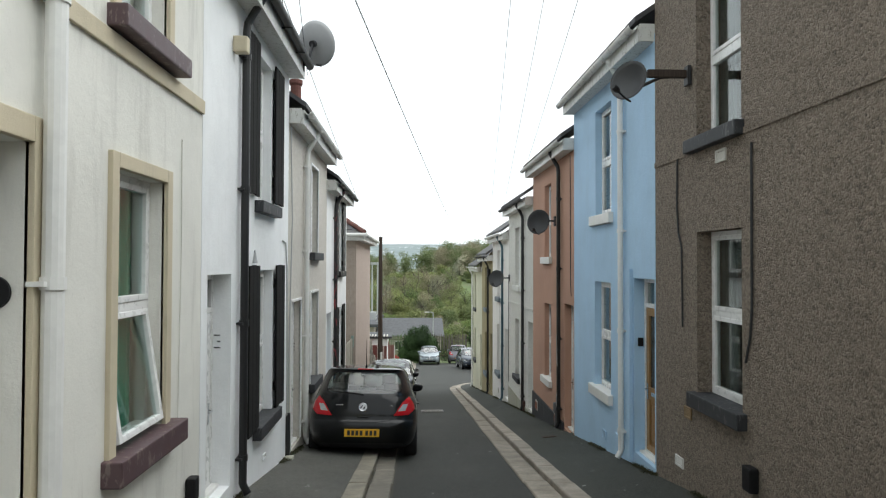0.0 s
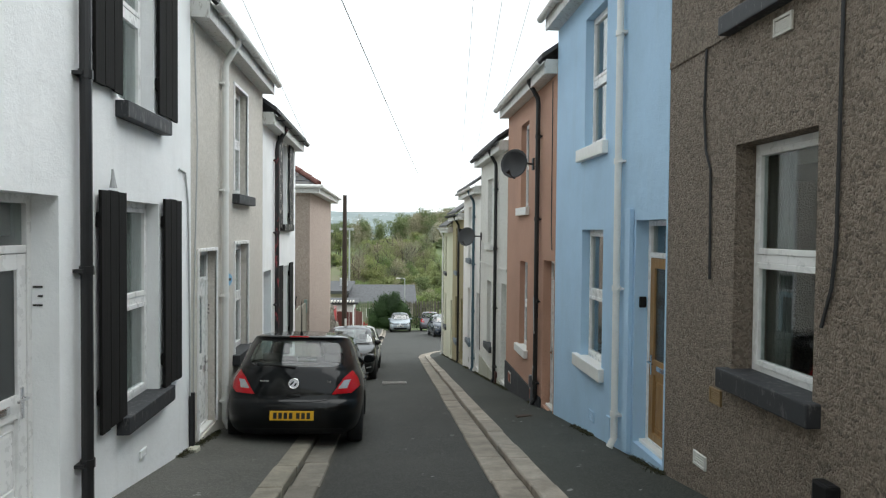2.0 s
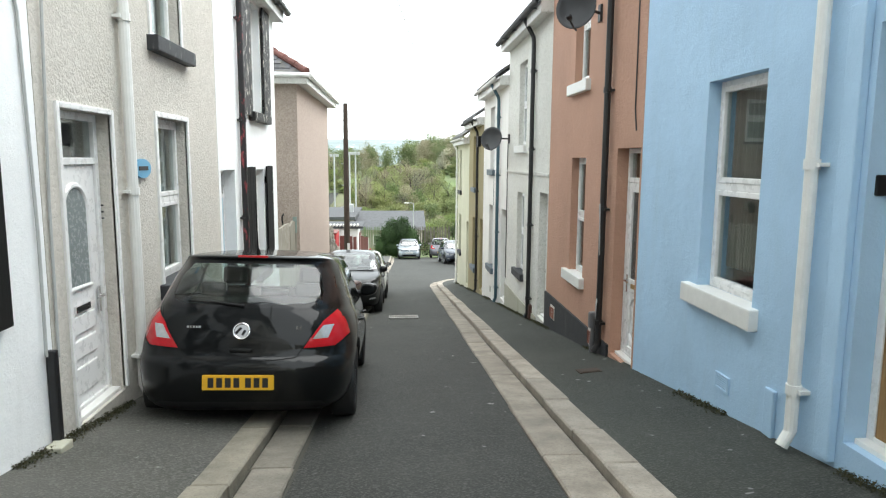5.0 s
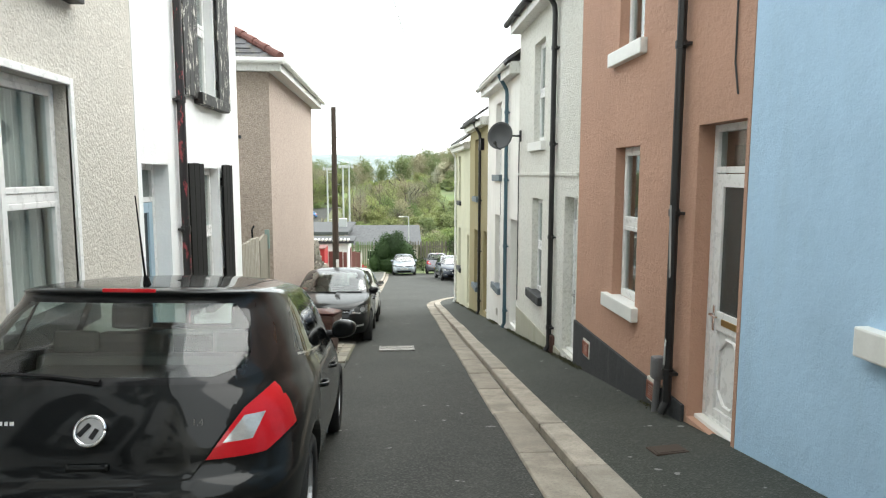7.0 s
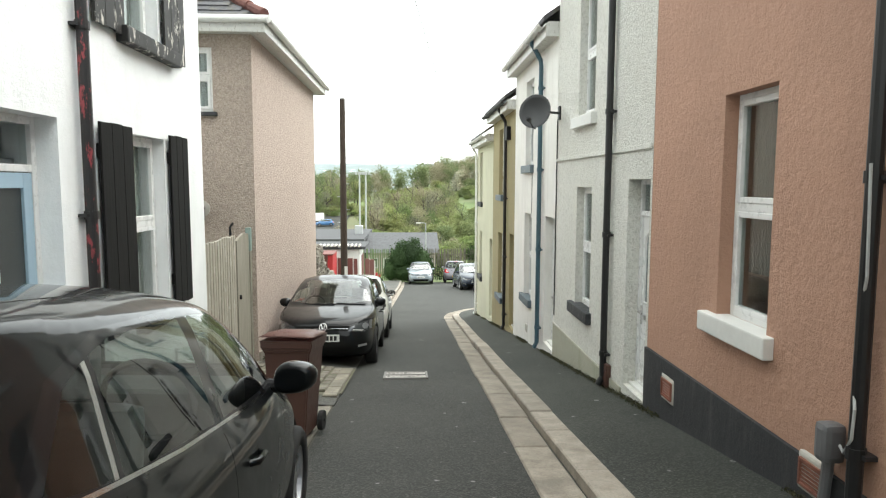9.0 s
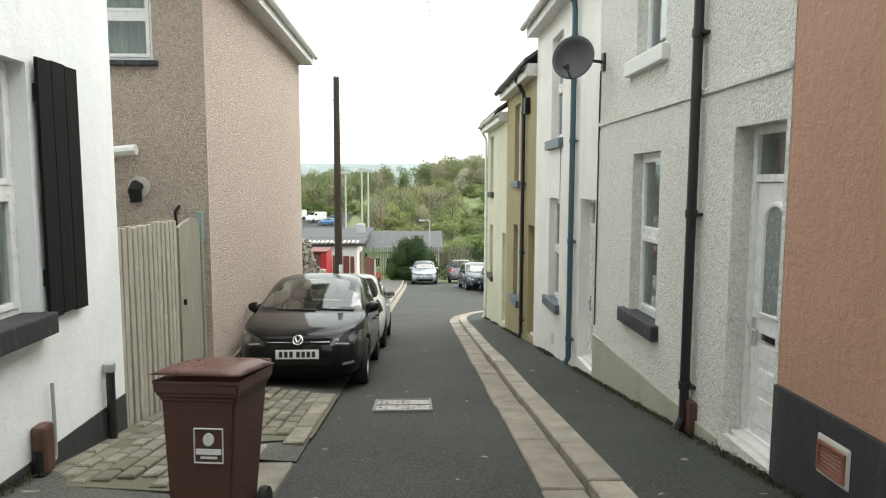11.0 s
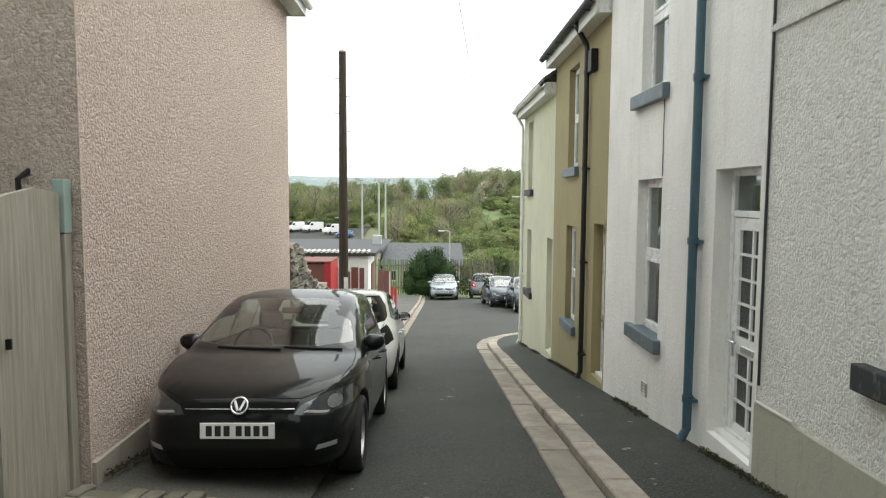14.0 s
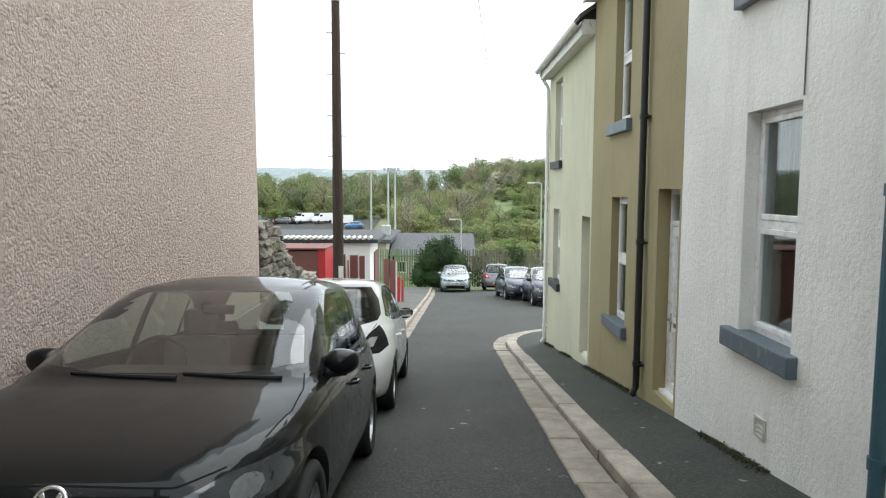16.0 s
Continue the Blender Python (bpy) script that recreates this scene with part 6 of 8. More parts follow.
    for i, (nm, mat) in names.items():
        sub_bm = split_out(bm, i)
        if not sub_bm.faces:
            sub_bm.free()
            continue
        ob = part(nm, sub_bm, M[mat], car, smooth=True)
        steady_normals(ob, tree, src)
        if mat in ("car_glass", "screen_glass"):
            ob.visible_shadow = False
    hull = split_out(bm, 0)
    bm.free()
    steady_normals(part("body", hull, M[body], car, smooth=True), tree, src)
    for yy in wy:
        for s in (-1, 1):
            wheel(car, s * (W / 2 - 0.115), yy, s, R, 5 if style == "round" else 7)

    def skin(px, pz, face):
        """Where the hull's tail (-1) or nose (+1) lies at a height."""
        hit = tree.ray_cast(Vector((px, -2.0 if face < 0 else L + 2.0, pz)), Vector((0, -face, 0)))
        return (hit[0].y, math.degrees(math.atan2(hit[1].z, abs(hit[1].y)))) if hit[0] is not None else (0.0 if face < 0 else L, 0.0)

    def over(px, py, lift=0.012):
        """A point just above the hull."""
        hit = tree.ray_cast(Vector((px, py, 3.0)), Vector((0, 0, -1)))
        return Vector((px, py, hit[0].z + lift))

    yb, tb = skin(0, z(.425), -1)
    number_plate(car, 0, yb - 0.012, z(.425), -1, plate_back, 3)
    yf, tf = skin(0, z(.48), 1)
    number_plate(car, 0, yf + 0.012, z(.48), 1, plate_front, -5)
    # round maker's badge at tail and nose, plain
    for zz, s in ((z(.80), -1), (z(.645), 1)):
        yy, t = skin(0, zz, s)
        mm = Matrix.Translation((0, yy + s * 0.004, zz)) @ Matrix.Rotation(radians(t * s), 4, "X")
        ring = [(0.058 * math.cos(a), s * 0.008, 0.058 * math.sin(a)) for a in np.linspace(0, 2 * math.pi, 29)]
        b2 = tube(ring, 0.009, 8)
        b2.transform(mm)
        bd = part("badge", b2, M["chrome"], car, smooth=True)
        pale = style == "round"
        b2 = bmesh.new()
        add_tube(b2, [(0, -0.010, 0), (0, 0.010, 0)], 0.056, 28)
        b2.transform(mm)
        part("badge_field", b2, M["alloy" if pale else "trim"], bd)
        b2 = bmesh.new()
        for px, pz, lean, h in ((-0.022, 0.004, 0.7, 0.03), (0.018, -0.012, 0.5, 0.022)) if pale else ((-0.021, 0, -0.38, 0.04), (0.021, 0, 0.38, 0.04)):
            k = box(-0.010, 0.010, s * 0.009, s * 0.014, -h, h, 0.003)
            k.transform(Matrix.Translation((px, 0, pz)) @ Matrix.Rotation(lean, 4, "Y"))
            me = bpy.data.meshes.new("wedge")
            k.to_mesh(me)
            k.free()
            b2.from_mesh(me)
            bpy.data.meshes.remove(me)
        b2.transform(mm)
        part("badge_shape", b2, M["trim" if pale else "chrome"], bd)
    yy, t = skin(0, z(.655), -1)
    b2 = box(-0.085, 0.085, -0.014, 0.014, -0.016, 0.016, 0.012)
    b2.transform(Matrix.Translation((0, yy, z(.655))) @ Matrix.Rotation(radians(-t), 4, "X"))
    part("boot_handle", b2, M[body], car)
    if style == "round" and detail:
        # model name as plain chrome bars, engine size in figures
        for px, w in ((-0.40, 0.016), (-0.378, 0.016), (-0.356, 0.014), (-0.335, 0.014), (-0.313, 0.018)):
            yy, t = skin(px, z(.83), -1)
            b2 = box(px - w / 2, px + w / 2, yy - 0.004, yy + 0.004, z(.822), z(.84), 0.001)
            part("name_bar", b2, M["chrome"], car)
        fc = bpy.data.curves.new("figures", "FONT")
        fc.body, fc.size, fc.extrude, fc.align_x = "1.4", 0.04, 0.002, "CENTER"
        fo = new("figures_text", fc)
        me = bpy.data.meshes.new_from_object(fo)
        bpy.data.objects.remove(fo)
        yy, t = skin(0.42, z(.83), -1)
        me.transform(Matrix.Translation((0.42, yy - 0.006, z(.815))) @ Matrix.Rotation(radians(90), 4, "X"))
        me.materials.append(M["chrome"])
        tx = new("engine_size", me)
        tx.parent = car
        part("aerial", tube([over(0, y(0.70), -0.01), over(0, y(0.68), 0.03), over(0, y(0.66), 0.05), over(0, y(0.66), 0.05) + Vector((0, -0.16, 0.38))], [0.022, 0.014, 0.006, 0.003], 8), M["trim"], car)
        part("parcel_shelf", box(-0.5, 0.5, y(0.30), y(0.80), 0.93, 0.95, 0.006), M["trim"], car)
    for s in ((1,) if folded else (-1, 1)):
        place = Matrix.Translation((s * (W / 2 + (0.035 if folded else 0.0)), y(2.60), z(.995))) @ Matrix.Rotation(radians(s * -8), 4, "Z")
        b2 = mirror_shell(s, -0.06 if folded else -0.028)
        b2.transform(place)
        mi = part("door_mirror", b2, M[body if body != "car_white" else "glass_border"], car, smooth=True)
        if not folded:
            b2 = box(-0.078, 0.078, -0.032, -0.026, -0.05, 0.05, 0.003)
            b2.transform(place)
            part("mirror_glass", b2, M["chrome"], mi)
        part("mirror_foot", tube([(s * (W / 2 - 0.10), y(2.66), z(.945)), (s * (W / 2 + 0.03), y(2.62), z(.945))], [0.034, 0.024], 10), M["trim"], mi)
        for yy in (1.14, 1.88):
            b2 = bmesh.new()
            add_tube(b2, [(s * (W / 2 - 0.03), y(yy), z(.795)), (s * (W / 2 + 0.014), y(yy + 0.03), z(.797)), (s * (W / 2 + 0.014), y(yy + 0.15), z(.797)), (s * (W / 2 - 0.03), y(yy + 0.18), z(.795))], 0.013, 10)
            part("door_handle", b2, M[body], car, smooth=True)
    # wipers and high brake light
    wp = [(px, skin(px, z(pz), -1)[0] - 0.012, z(pz)) for px, pz in ((0.0, .99), (-0.2, 1.012), (-0.42, 1.022))]
    part("rear_wiper", tube(wp, [0.014, 0.010, 0.005], 6), M["trim"], car)
    for a, b in ((-0.08, 0.46), (-0.60, -0.10)):
        wp = [(px, skin(px, z(pz), 1)[0] + 0.012, z(pz)) for px, pz in ((a, .968), ((a + b) / 2, .974), (b, .986))]
        part("wiper", tube(wp, [0.012, 0.010, 0.007], 6), M["trim"], car)
    yy, t = skin(0, z(roofed(1.412)), -1)
    b2 = box(-0.12, 0.12, -0.006, 0.012, -0.010, 0.010, 0.004)
    b2.transform(Matrix.Translation((0, yy, z(roofed(1.416)))))
    part("high_brake_light", b2, M["lamp_red"], car)
    # inside
    for sx2 in (-0.36, 0.36):
        b2 = bmesh.new()
        add_box(b2, sx2 - 0.24, sx2 + 0.24, y(1.62), y(2.1), 0.42, 0.60, 0.05)
        add_box(b2, sx2 - 0.23, sx2 + 0.23, y(1.50), y(1.64), 0.55, 1.05, 0.06)
        add_box(b2, sx2 - 0.12, sx2 + 0.12, y(1.47), y(1.56), 1.07, 1.24, 0.04)
        part("seat", b2, M["seat"], car)
    b2 = bmesh.new()
    add_box(b2, -0.60, 0.60, y(0.82), y(0.95), 0.5, 1.0, 0.05)
    for q2 in (-0.4, 0.4):
        add_box(b2, q2 - 0.11, q2 + 0.11, y(0.82), y(0.89), 1.01, 1.12, 0.03)
    part("rear_bench", b2, M["seat"], car)
    part("dashboard", box(-0.62, 0.62, y(2.35), y(2.85), 0.62, 0.95, 0.06), M["trim"], car)
    part("rear_view_mirror", box(-0.10, 0.10, y(2.20), y(2.22), z(1.24), z(1.30), 0.01), M["trim"], car)
    pts = [(0.36 + 0.18 * math.cos(t), y(2.25) - 0.06 * math.sin(t), 0.93 + 0.165 * math.sin(t)) for t in np.linspace(0, 2 * math.pi, 25)]
    part("steering_wheel", tube(pts, 0.014, 8), M["trim"], car)
    part("underside", box(-W / 2 + 0.25, W / 2 - 0.25, y(0.3), y(3.7), 0.19, 0.36, 0.03), M["seam"], car)
    return car


SLOPE = -math.degrees(math.atan(0.143))


def car_pose(x, y, rz=0.0, dz=0.0, slope=SLOPE, roll=0.0):
    """At the tail's middle; the car lies along the slope."""
    return Matrix.Translation((x, y, ground_z(y) + dz)) @ pose(0, 0, 0, slope, roll, 0) @ pose(0, 0, 0, 0, 0, rz)


hatchback("parked_car", "black five-door hatchback parked half on the footway", car_pose(-0.765, 9.86, 0.9, -0.125, roll=1.2), "car_black", 4.0, 1.71, 1.405, folded=True)
hatchback("parked_car", "black five-door hatchback parked facing uphill beside the pink wall", car_pose(-0.735, 23.56, 180.0, -0.135, slope=SLOPE), "car_black", 3.97, 1.66, 1.48, style="blunt")
hatchback("parked_car", "white hatchback parked close behind a black one", car_pose(-0.70, 24.1, 0.0, -0.12), "car_white", 3.95, 1.68, 1.48, style="blunt", tail="trim")
S2 = -math.degrees(math.atan(0.1))
hatchback("parked_car", "silver hatchback parked facing uphill before the hedge", car_pose(1.35, 57.0, 180.0, -0.13, S2), "car_silver", 4.0, 1.71, 1.49, style="blunt")
hatchback("parked_car", "dark grey hatchback parked by the fence", car_pose(3.8, 54.6, -2.0, -0.13, S2), "car_grey", 3.9, 1.70, 1.55, style="blunt", detail=False)
hatchback("parked_car", "navy blue hatchback parked facing uphill", car_pose(4.1, 50.8, 184.0, -0.13, S2), "car_navy", 4.3, 1.74, 1.50, style="blunt", detail=False)
hatchback("parked_car", "dark hatchback parked facing uphill near the end house", car_pose(5.05, 47.2, 181.0, -0.13, S2), "car_navy", 4.2, 1.75, 1.55, style="blunt", detail=False)


# ---- street things ----
def wheelie_bin(m, label):
    """Two-wheeled bin: tapered body, rim, hinged lid, handle and wheels."""
    th = empty("wheelie_bin", label, "bin", m, local=True)
    bm = bmesh.new()
    rings = []
    for w, d0, d1, z in ((0.20, -0.20, 0.24, 0.04), (0.215, -0.215, 0.26, 0.3), (0.25, -0.25, 0.30, 0.84), (0.285, -0.285, 0.335, 0.87), (0.285, -0.285, 0.335, 0.94), (0.24, -0.24, 0.29, 0.94), (0.18, -0.18, 0.22, 0.08)):
        rings.append([bm.verts.new(p) for p in ((-w, d0, z), (w, d0, z), (w, d1, z), (-w, d1, z))])
    for a, b in zip(rings, rings[1:]):
        for k in range(4):
            bm.faces.new((a[k], a[(k + 1) % 4], b[(k + 1) % 4], b[k]))
    bm.faces.new(rings[0][::-1])
    bm.faces.new(rings[-1])
    bmesh.ops.recalc_face_normals(bm, faces=bm.faces)
    bmesh.ops.bevel(bm, geom=[e for e in bm.edges], offset=0.014, segments=2, affect="EDGES")
    part("body", bm, M["bin"], th)
    bm = bmesh.new()
    grid = [[bm.verts.new((0.30 * u, 0.01 + 0.325 * v, 0.950 + 0.048 * (1 - u ** 6) * (1 - abs(v) ** 5))) for u in np.linspace(-1, 1, 21)] for v in np.linspace(-1, 1, 17)]
    for ra, rb in zip(grid, grid[1:]):
        for k in range(20):
            bm.faces.new((ra[k], ra[k + 1], rb[k + 1], rb[k]))
    bmesh.ops.solidify(bm, geom=list(bm.faces), thickness=0.012)
    bm.transform(Matrix.Translation((0, 0.33, 0.95)) @ Matrix.Rotation(radians(-3), 4, "X") @ Matrix.Translation((0, -0.33, -0.95)))
    part("lid", bm, M["bin_lid_sheen"], th, smooth=True)
    part("lid_rim", box(-0.288, 0.288, -0.292, 0.34, 0.925, 0.948, 0.008), M["bin"], th)
    part("handle", tube([(-0.24, 0.33, 0.93), (-0.24, 0.40, 0.95), (0.24, 0.40, 0.95), (0.24, 0.33, 0.93)], 0.018, 10), M["bin"], th)
    for s in (-1, 1):
        bm = lathe([(0.02, -0.03), (0.095, -0.03), (0.1, 0), (0.095, 0.03), (0.02, 0.03)], 20)
        bm.transform(Matrix.Translation((s * 0.25, 0.26, 0.1)))
        part("wheel", bm, M["rubber"], th)
    # printed panel: white outline, emblem and lines of print as plain bars
    lean = Matrix.Translation((0.07, -0.242, 0.585)) @ Matrix.Rotation(radians(3.7), 4, "X")
    b2 = bmesh.new()
    for q in ((-0.098, 0.098, 0.094, 0.098), (-0.098, 0.098, -0.098, -0.094), (-0.098, -0.094, -0.094, 0.094), (0.094, 0.098, -0.094, 0.094)):
        add_box(b2, q[0], q[1], -0.006, 0.012, q[2], q[3])
    b2.transform(lean)
    pnl = part("label_panel", b2, M["white_mark"], th, "white printed outline")
    b2 = tube([(0, -0.005, 0.035), (0, 0.012, 0.035)], 0.036, 14)
    b2.transform(lean)
    part("label_emblem", b2, M["white_mark"], pnl)
    for w, z0, z1 in ((0.082, -0.048, -0.02), (0.055, -0.072, -0.062)):
        b2 = box(-w, w, -0.006, 0.012, z0, z1)
        b2.transform(lean)
        part("label_bars", b2, M["white_mark"], pnl)
    return th


wheelie_bin(Matrix.Translation((-0.42, 15.34, ground_z(15.34) - 0.13)) @ pose(0, 0, 0, -5, 0, -7) @ Matrix.Diagonal((0.79, 0.86, 0.94, 1)), "brown plastic wheelie bin standing at the kerb")

# inspection cover with pale filled panels
cov = empty("inspection_cover", "square metal inspection cover with pale filled panels in the road", "manhole cover", pose(0.56, 18.70, ground_z(18.70) - 0.108) @ pose(0, 0, 0, SLOPE), local=True)
bm = bmesh.new()
for a, b, c, d in ((-.31, -.28, -.31, .31), (.28, .31, -.31, .31), (-.28, .28, -.31, -.28), (-.28, .28, .28, .31), (-.28, .28, -.012, .012)):
    add_box(bm, a, b, c, d, -0.02, 0.022, 0.003)
part("cover_frame", bm, M["iron"], cov)
for a, b in ((-.278, -.014), (.014, .278)):
    pn = part("cover_panel", box(-.278, .278, a, b, -0.02, 0.012), M["cover_fill"], cov)
    random.seed(int(a * 1000) + 500)
    for k in range(9):
        for j in range(4):
            if random.random() < 0.8:
                x0, y0 = -.255 + k * 0.058, a + 0.025 + j * 0.058
                part("raised_tread", box(x0, x0 + 0.042, y0, y0 + 0.034, 0.011, 0.0165), M["cover_fill"] if random.random() < 0.6 else M["iron"], pn)

sc = empty("service_cover", "small rusty iron service cover set in the footway", "manhole cover", pose(2.45, 11.75, ground_z(11.75) - 0.006) @ pose(0, 0, 0, SLOPE, -4), local=True)
part("cover_frame", box(-0.12, 0.12, -0.10, 0.10, -0.03, 0.004, 0.003), M["rust"], sc)
part("cover_lid", box(-0.10, 0.10, -0.08, 0.08, 0.0, 0.008, 0.002), M["rust"], sc)

# pole
PX, PY = -1.55, 31.35
pz = ground_z(PY)
pole = empty("telegraph_pole", "dark tarred wooden telegraph pole beside the footway", "pole", pose(PX, PY, pz))
part("shaft", tube([(PX, PY, pz - 0.3), (PX, PY, pz + 2), (PX, PY, 1.0), (PX, PY, 2.78)], [0.12, 0.115, 0.095, 0.085], 16), M["pole"], pole)
part("pole_cap", tube([(PX, PY, 2.77), (PX, PY, 2.81)], 0.09, 12), M["iron"], pole)
for k in range(9):
    z = -1.2 + k * 0.42
    s = 1 if k % 2 else -1
    part("climbing_step", tube([(PX + s * 0.08, PY, z), (PX + s * 0.2, PY, z)], 0.011, 6), M["galvanised"], pole)
part("notice", box(PX + 0.02, PX + 0.12, PY - 0.125, PY - 0.115, -3.0, -2.65), M["white_mark"], pole)

# overhead lines
def overhead(a, b, r, drop, mat="wire_pale"):
    return solo("overhead_wire", tube(sag(a, b, drop, 18), r, 6), M[mat], "thin overhead line strung across the street", "wire", "overhead wires")


overhead((-2.5, -5.0, 6.52), (2.63, 48.0, 4.79), 0.013, 0.12)
overhead((-1.75, -4.0, 7.0), (-1.45, 17.2, 3.2), 0.006, 0.1)
overhead((0.25, -4.0, 9.2), (2.7, 23.5, 2.6), 0.005, 0.1)
overhead((0.9, -4.0, 9.0), (2.7, 19.6, 3.2), 0.005, 0.1)
overhead((1.6, -4.0, 8.6), (2.7, 15.6, 3.9), 0.005, 0.1)
overhead((-1.7, 9.3, 4.5), (-1.9, 2.0, 9.5), 0.006, 0.02, "wire")
overhead((-1.55, 9.6, 4.3), (-1.2, 2.0, 9.9), 0.005, 0.02, "wire")

# satellite dishes
satellite_dish((2.28, 6.76, 3.46), (2.84, 6.66, 3.52), (-0.55, -0.6, 0.2), "dish", "grey satellite dish on an arm from the brown house", 0.205)
bm = bmesh.new()
add_box(bm, 2.42, 2.87, 6.64, 6.70, 3.50, 3.58, 0.006)
solo("bracket_beam", bm, M["pole"], "dark timber beam holding a dish on the brown wall", "bracket")
satellite_dish((2.47, 12.75, 2.36), (2.86, 13.15, 2.42), (-0.45, -0.8, 0.2), "dish_dark", "dark satellite dish on the terracotta house", 0.235)
satellite_dish((2.46, 19.2, 1.10), (2.86, 19.45, 1.13), (-0.4, -0.8, 0.25), "dish", "grey satellite dish on the white pebbledash house", 0.24)
satellite_dish((-1.42, 9.35, 4.68), (-1.55, 9.2, 4.35), (0.3, 0.75, 0.3), "dish_pale", "grey mesh satellite dish above black gutters", 0.30)

# slatted screen between the white house and the pink house
scr = empty("slat_fence", "weathered pale slatted screen with a plain boarded gate", "fence", pose(XL, 17.4, ground_z(17.4)))
part("backing", box(XL - 0.075, XL - 0.06, 17.37, 18.78, ground_z(18.78) - 0.05, -0.66), M["joint"], scr)
random.seed(17)
for k in range(13):
    y = 17.375 + k * 0.108
    w = random.uniform(0.076, 0.086)
    b2 = box(XL - 0.055, XL - 0.015, y, y + w, ground_z(y) - 0.05, -0.63 + random.uniform(-0.015, 0.01), 0.012)
    for v in b2.verts:
        v.co.y += 0.012 * math.sin(k * 1.7) * (v.co.z + 0.6)
    part("slat", b2, M["corrugated"], scr)
bm = bmesh.new()
prof = [(18.80, -0.72), (18.95, -0.68), (19.2, -0.64), (19.42, -0.66), (19.46, -0.68)]
f0 = [bm.verts.new((XL - 0.01, y, z)) for y, z in [(18.80, ground_z(18.8) - 0.02), *prof, (19.46, ground_z(19.46) - 0.02)]]
g0 = [bm.verts.new((XL - 0.05, v.co.y, v.co.z)) for v in f0]
bm.faces.new(f0)
bm.faces.new(g0[::-1])
for k in range(len(f0)):
    bm.faces.new((f0[k], g0[k], g0[(k + 1) % len(f0)], f0[(k + 1) % len(f0)]))
bmesh.ops.recalc_face_normals(bm, faces=bm.faces)
part("gate_board", bm, M["board"], scr)
part("gate_latch", box(XL - 0.01, XL + 0.02, 18.87, 18.89, -1.55, -1.49, 0.003), M["trim"], scr)
post = part("post", box(XL - 0.06, XL + 0.01, 19.475, 19.555, ground_z(19.5) - 0.1, -0.93, 0.008), M["board"], scr)
part("post_head", box(XL - 0.06, XL + 0.016, 19.47, 19.56, -0.928, -0.58, 0.008), M["green_post"], post, "pale green painted head")

# rubble wall beyond the pink house
rw = empty("rubble_wall", "broken rubble stone wall stepping down beside the footway", "wall", pose(-1.9, 27.5, ground_z(27.5)))
random.seed(5)
bm = bmesh.new()
prof = [(25.9, -1.35), (26.6, -1.6), (27.2, -1.85), (27.9, -2.35), (28.6, -2.5), (29.6, -2.65), (30.0, -2.9), (30.2, -4.3)]
f0 = [bm.verts.new((-1.80, y, z)) for y, z in [(25.9, -4.4), *prof]]
g0 = [bm.verts.new((-2.2, v.co.y, v.co.z)) for v in f0]
bm.faces.new(f0)
bm.faces.new(g0[::-1])
for k in range(len(f0)):
    bm.faces.new((f0[k], g0[k], g0[(k + 1) % len(f0)], f0[(k + 1) % len(f0)]))
bmesh.ops.recalc_face_normals(bm, faces=bm.faces)
part("core", bm, M["joint"], rw)


def rubble_stone(w, h, d, seed):
    rr = random.Random(seed)
    bm = bmesh.new()
    bmesh.ops.create_icosphere(bm, subdivisions=2, radius=0.5)
    for v in bm.verts:
        k = 1 + 0.34 * noise.noise((v.co.x * 2.5 + seed, v.co.y * 2.5, v.co.z * 2.5))
        v.co = Vector((max(-0.36, min(0.36, v.co.x)) * d, max(-0.36, min(0.36, v.co.y)) * w, max(-0.34, min(0.34, v.co.z)) * h)) * 1.42 * k
    return bm


y = 25.95
z = -4.2
row = 0
while z < -1.4:
    h = random.uniform(0.08, 0.17)
    y = 25.95 + random.uniform(0, 0.15)
    while y < 30.1:
        w = random.uniform(0.12, 0.36)
        top = np.interp(y + w / 2, [p[0] for p in prof], [p[1] for p in prof])
        if z + h * 0.5 < top + 0.05:
            b2 = rubble_stone(w, h, 0.3, random.randint(0, 999))
            b2.transform(Matrix.Translation((-1.83, y + w / 2, z + h / 2)))
            part("stone", b2, M["rubble"], rw, smooth=False)
            if z + h * 1.5 > top:
                b2 = rubble_stone(0.45, h, w, random.randint(0, 999))
                b2.transform(Matrix.Translation((-2.0, y + w / 2, z + h * 0.7)))
                part("stone", b2, M["rubble"], rw)
        y += w
    z += h * 0.93

# low white outbuilding with red gates at the foot of the street
gar = empty("outbuilding", "low white outbuilding with a dark flat roof and corrugated edge", "shed", pose(-3, 38, ground_z(38)))
gz = ground_z(44) - 0.4
bm = wall_mesh(lambda u, d, z: (u, 36.0 + d, z), -8.5, -1.4, gz, -2.56, [(-2.05, -1.75, gz + 0.1, -3.05)], 0.2)
part("wall", bm, M["shed_white"], gar)
bm = box(-1.6, -1.4, 36.2, 38.2, gz, -2.56)
add_box(bm, -8.5, -8.3, 36.2, 38.2, gz, -2.56)
add_box(bm, -8.3, -1.6, 38.0, 38.2, gz, -2.56)
part("wall", bm, M["shed_white"], gar)
part("roof", box(-8.7, -1.15, 35.9, 38.3, -2.555, -2.44, 0.01), M["roof_felt"], gar)
bm = bmesh.new()
for k in range(46):
    x = -8.6 + k * 0.16
    add_tube(bm, [(x, 35.78, -2.41), (x, 36.4, -2.41)], 0.045, 8)
part("corrugated_edge", bm, M["vent_pale"], gar)
part("drain_head", tube([(-3.15, 35.95, -2.5), (-3.15, 35.95, -2.75)], 0.05, 8), M["trim"], gar)
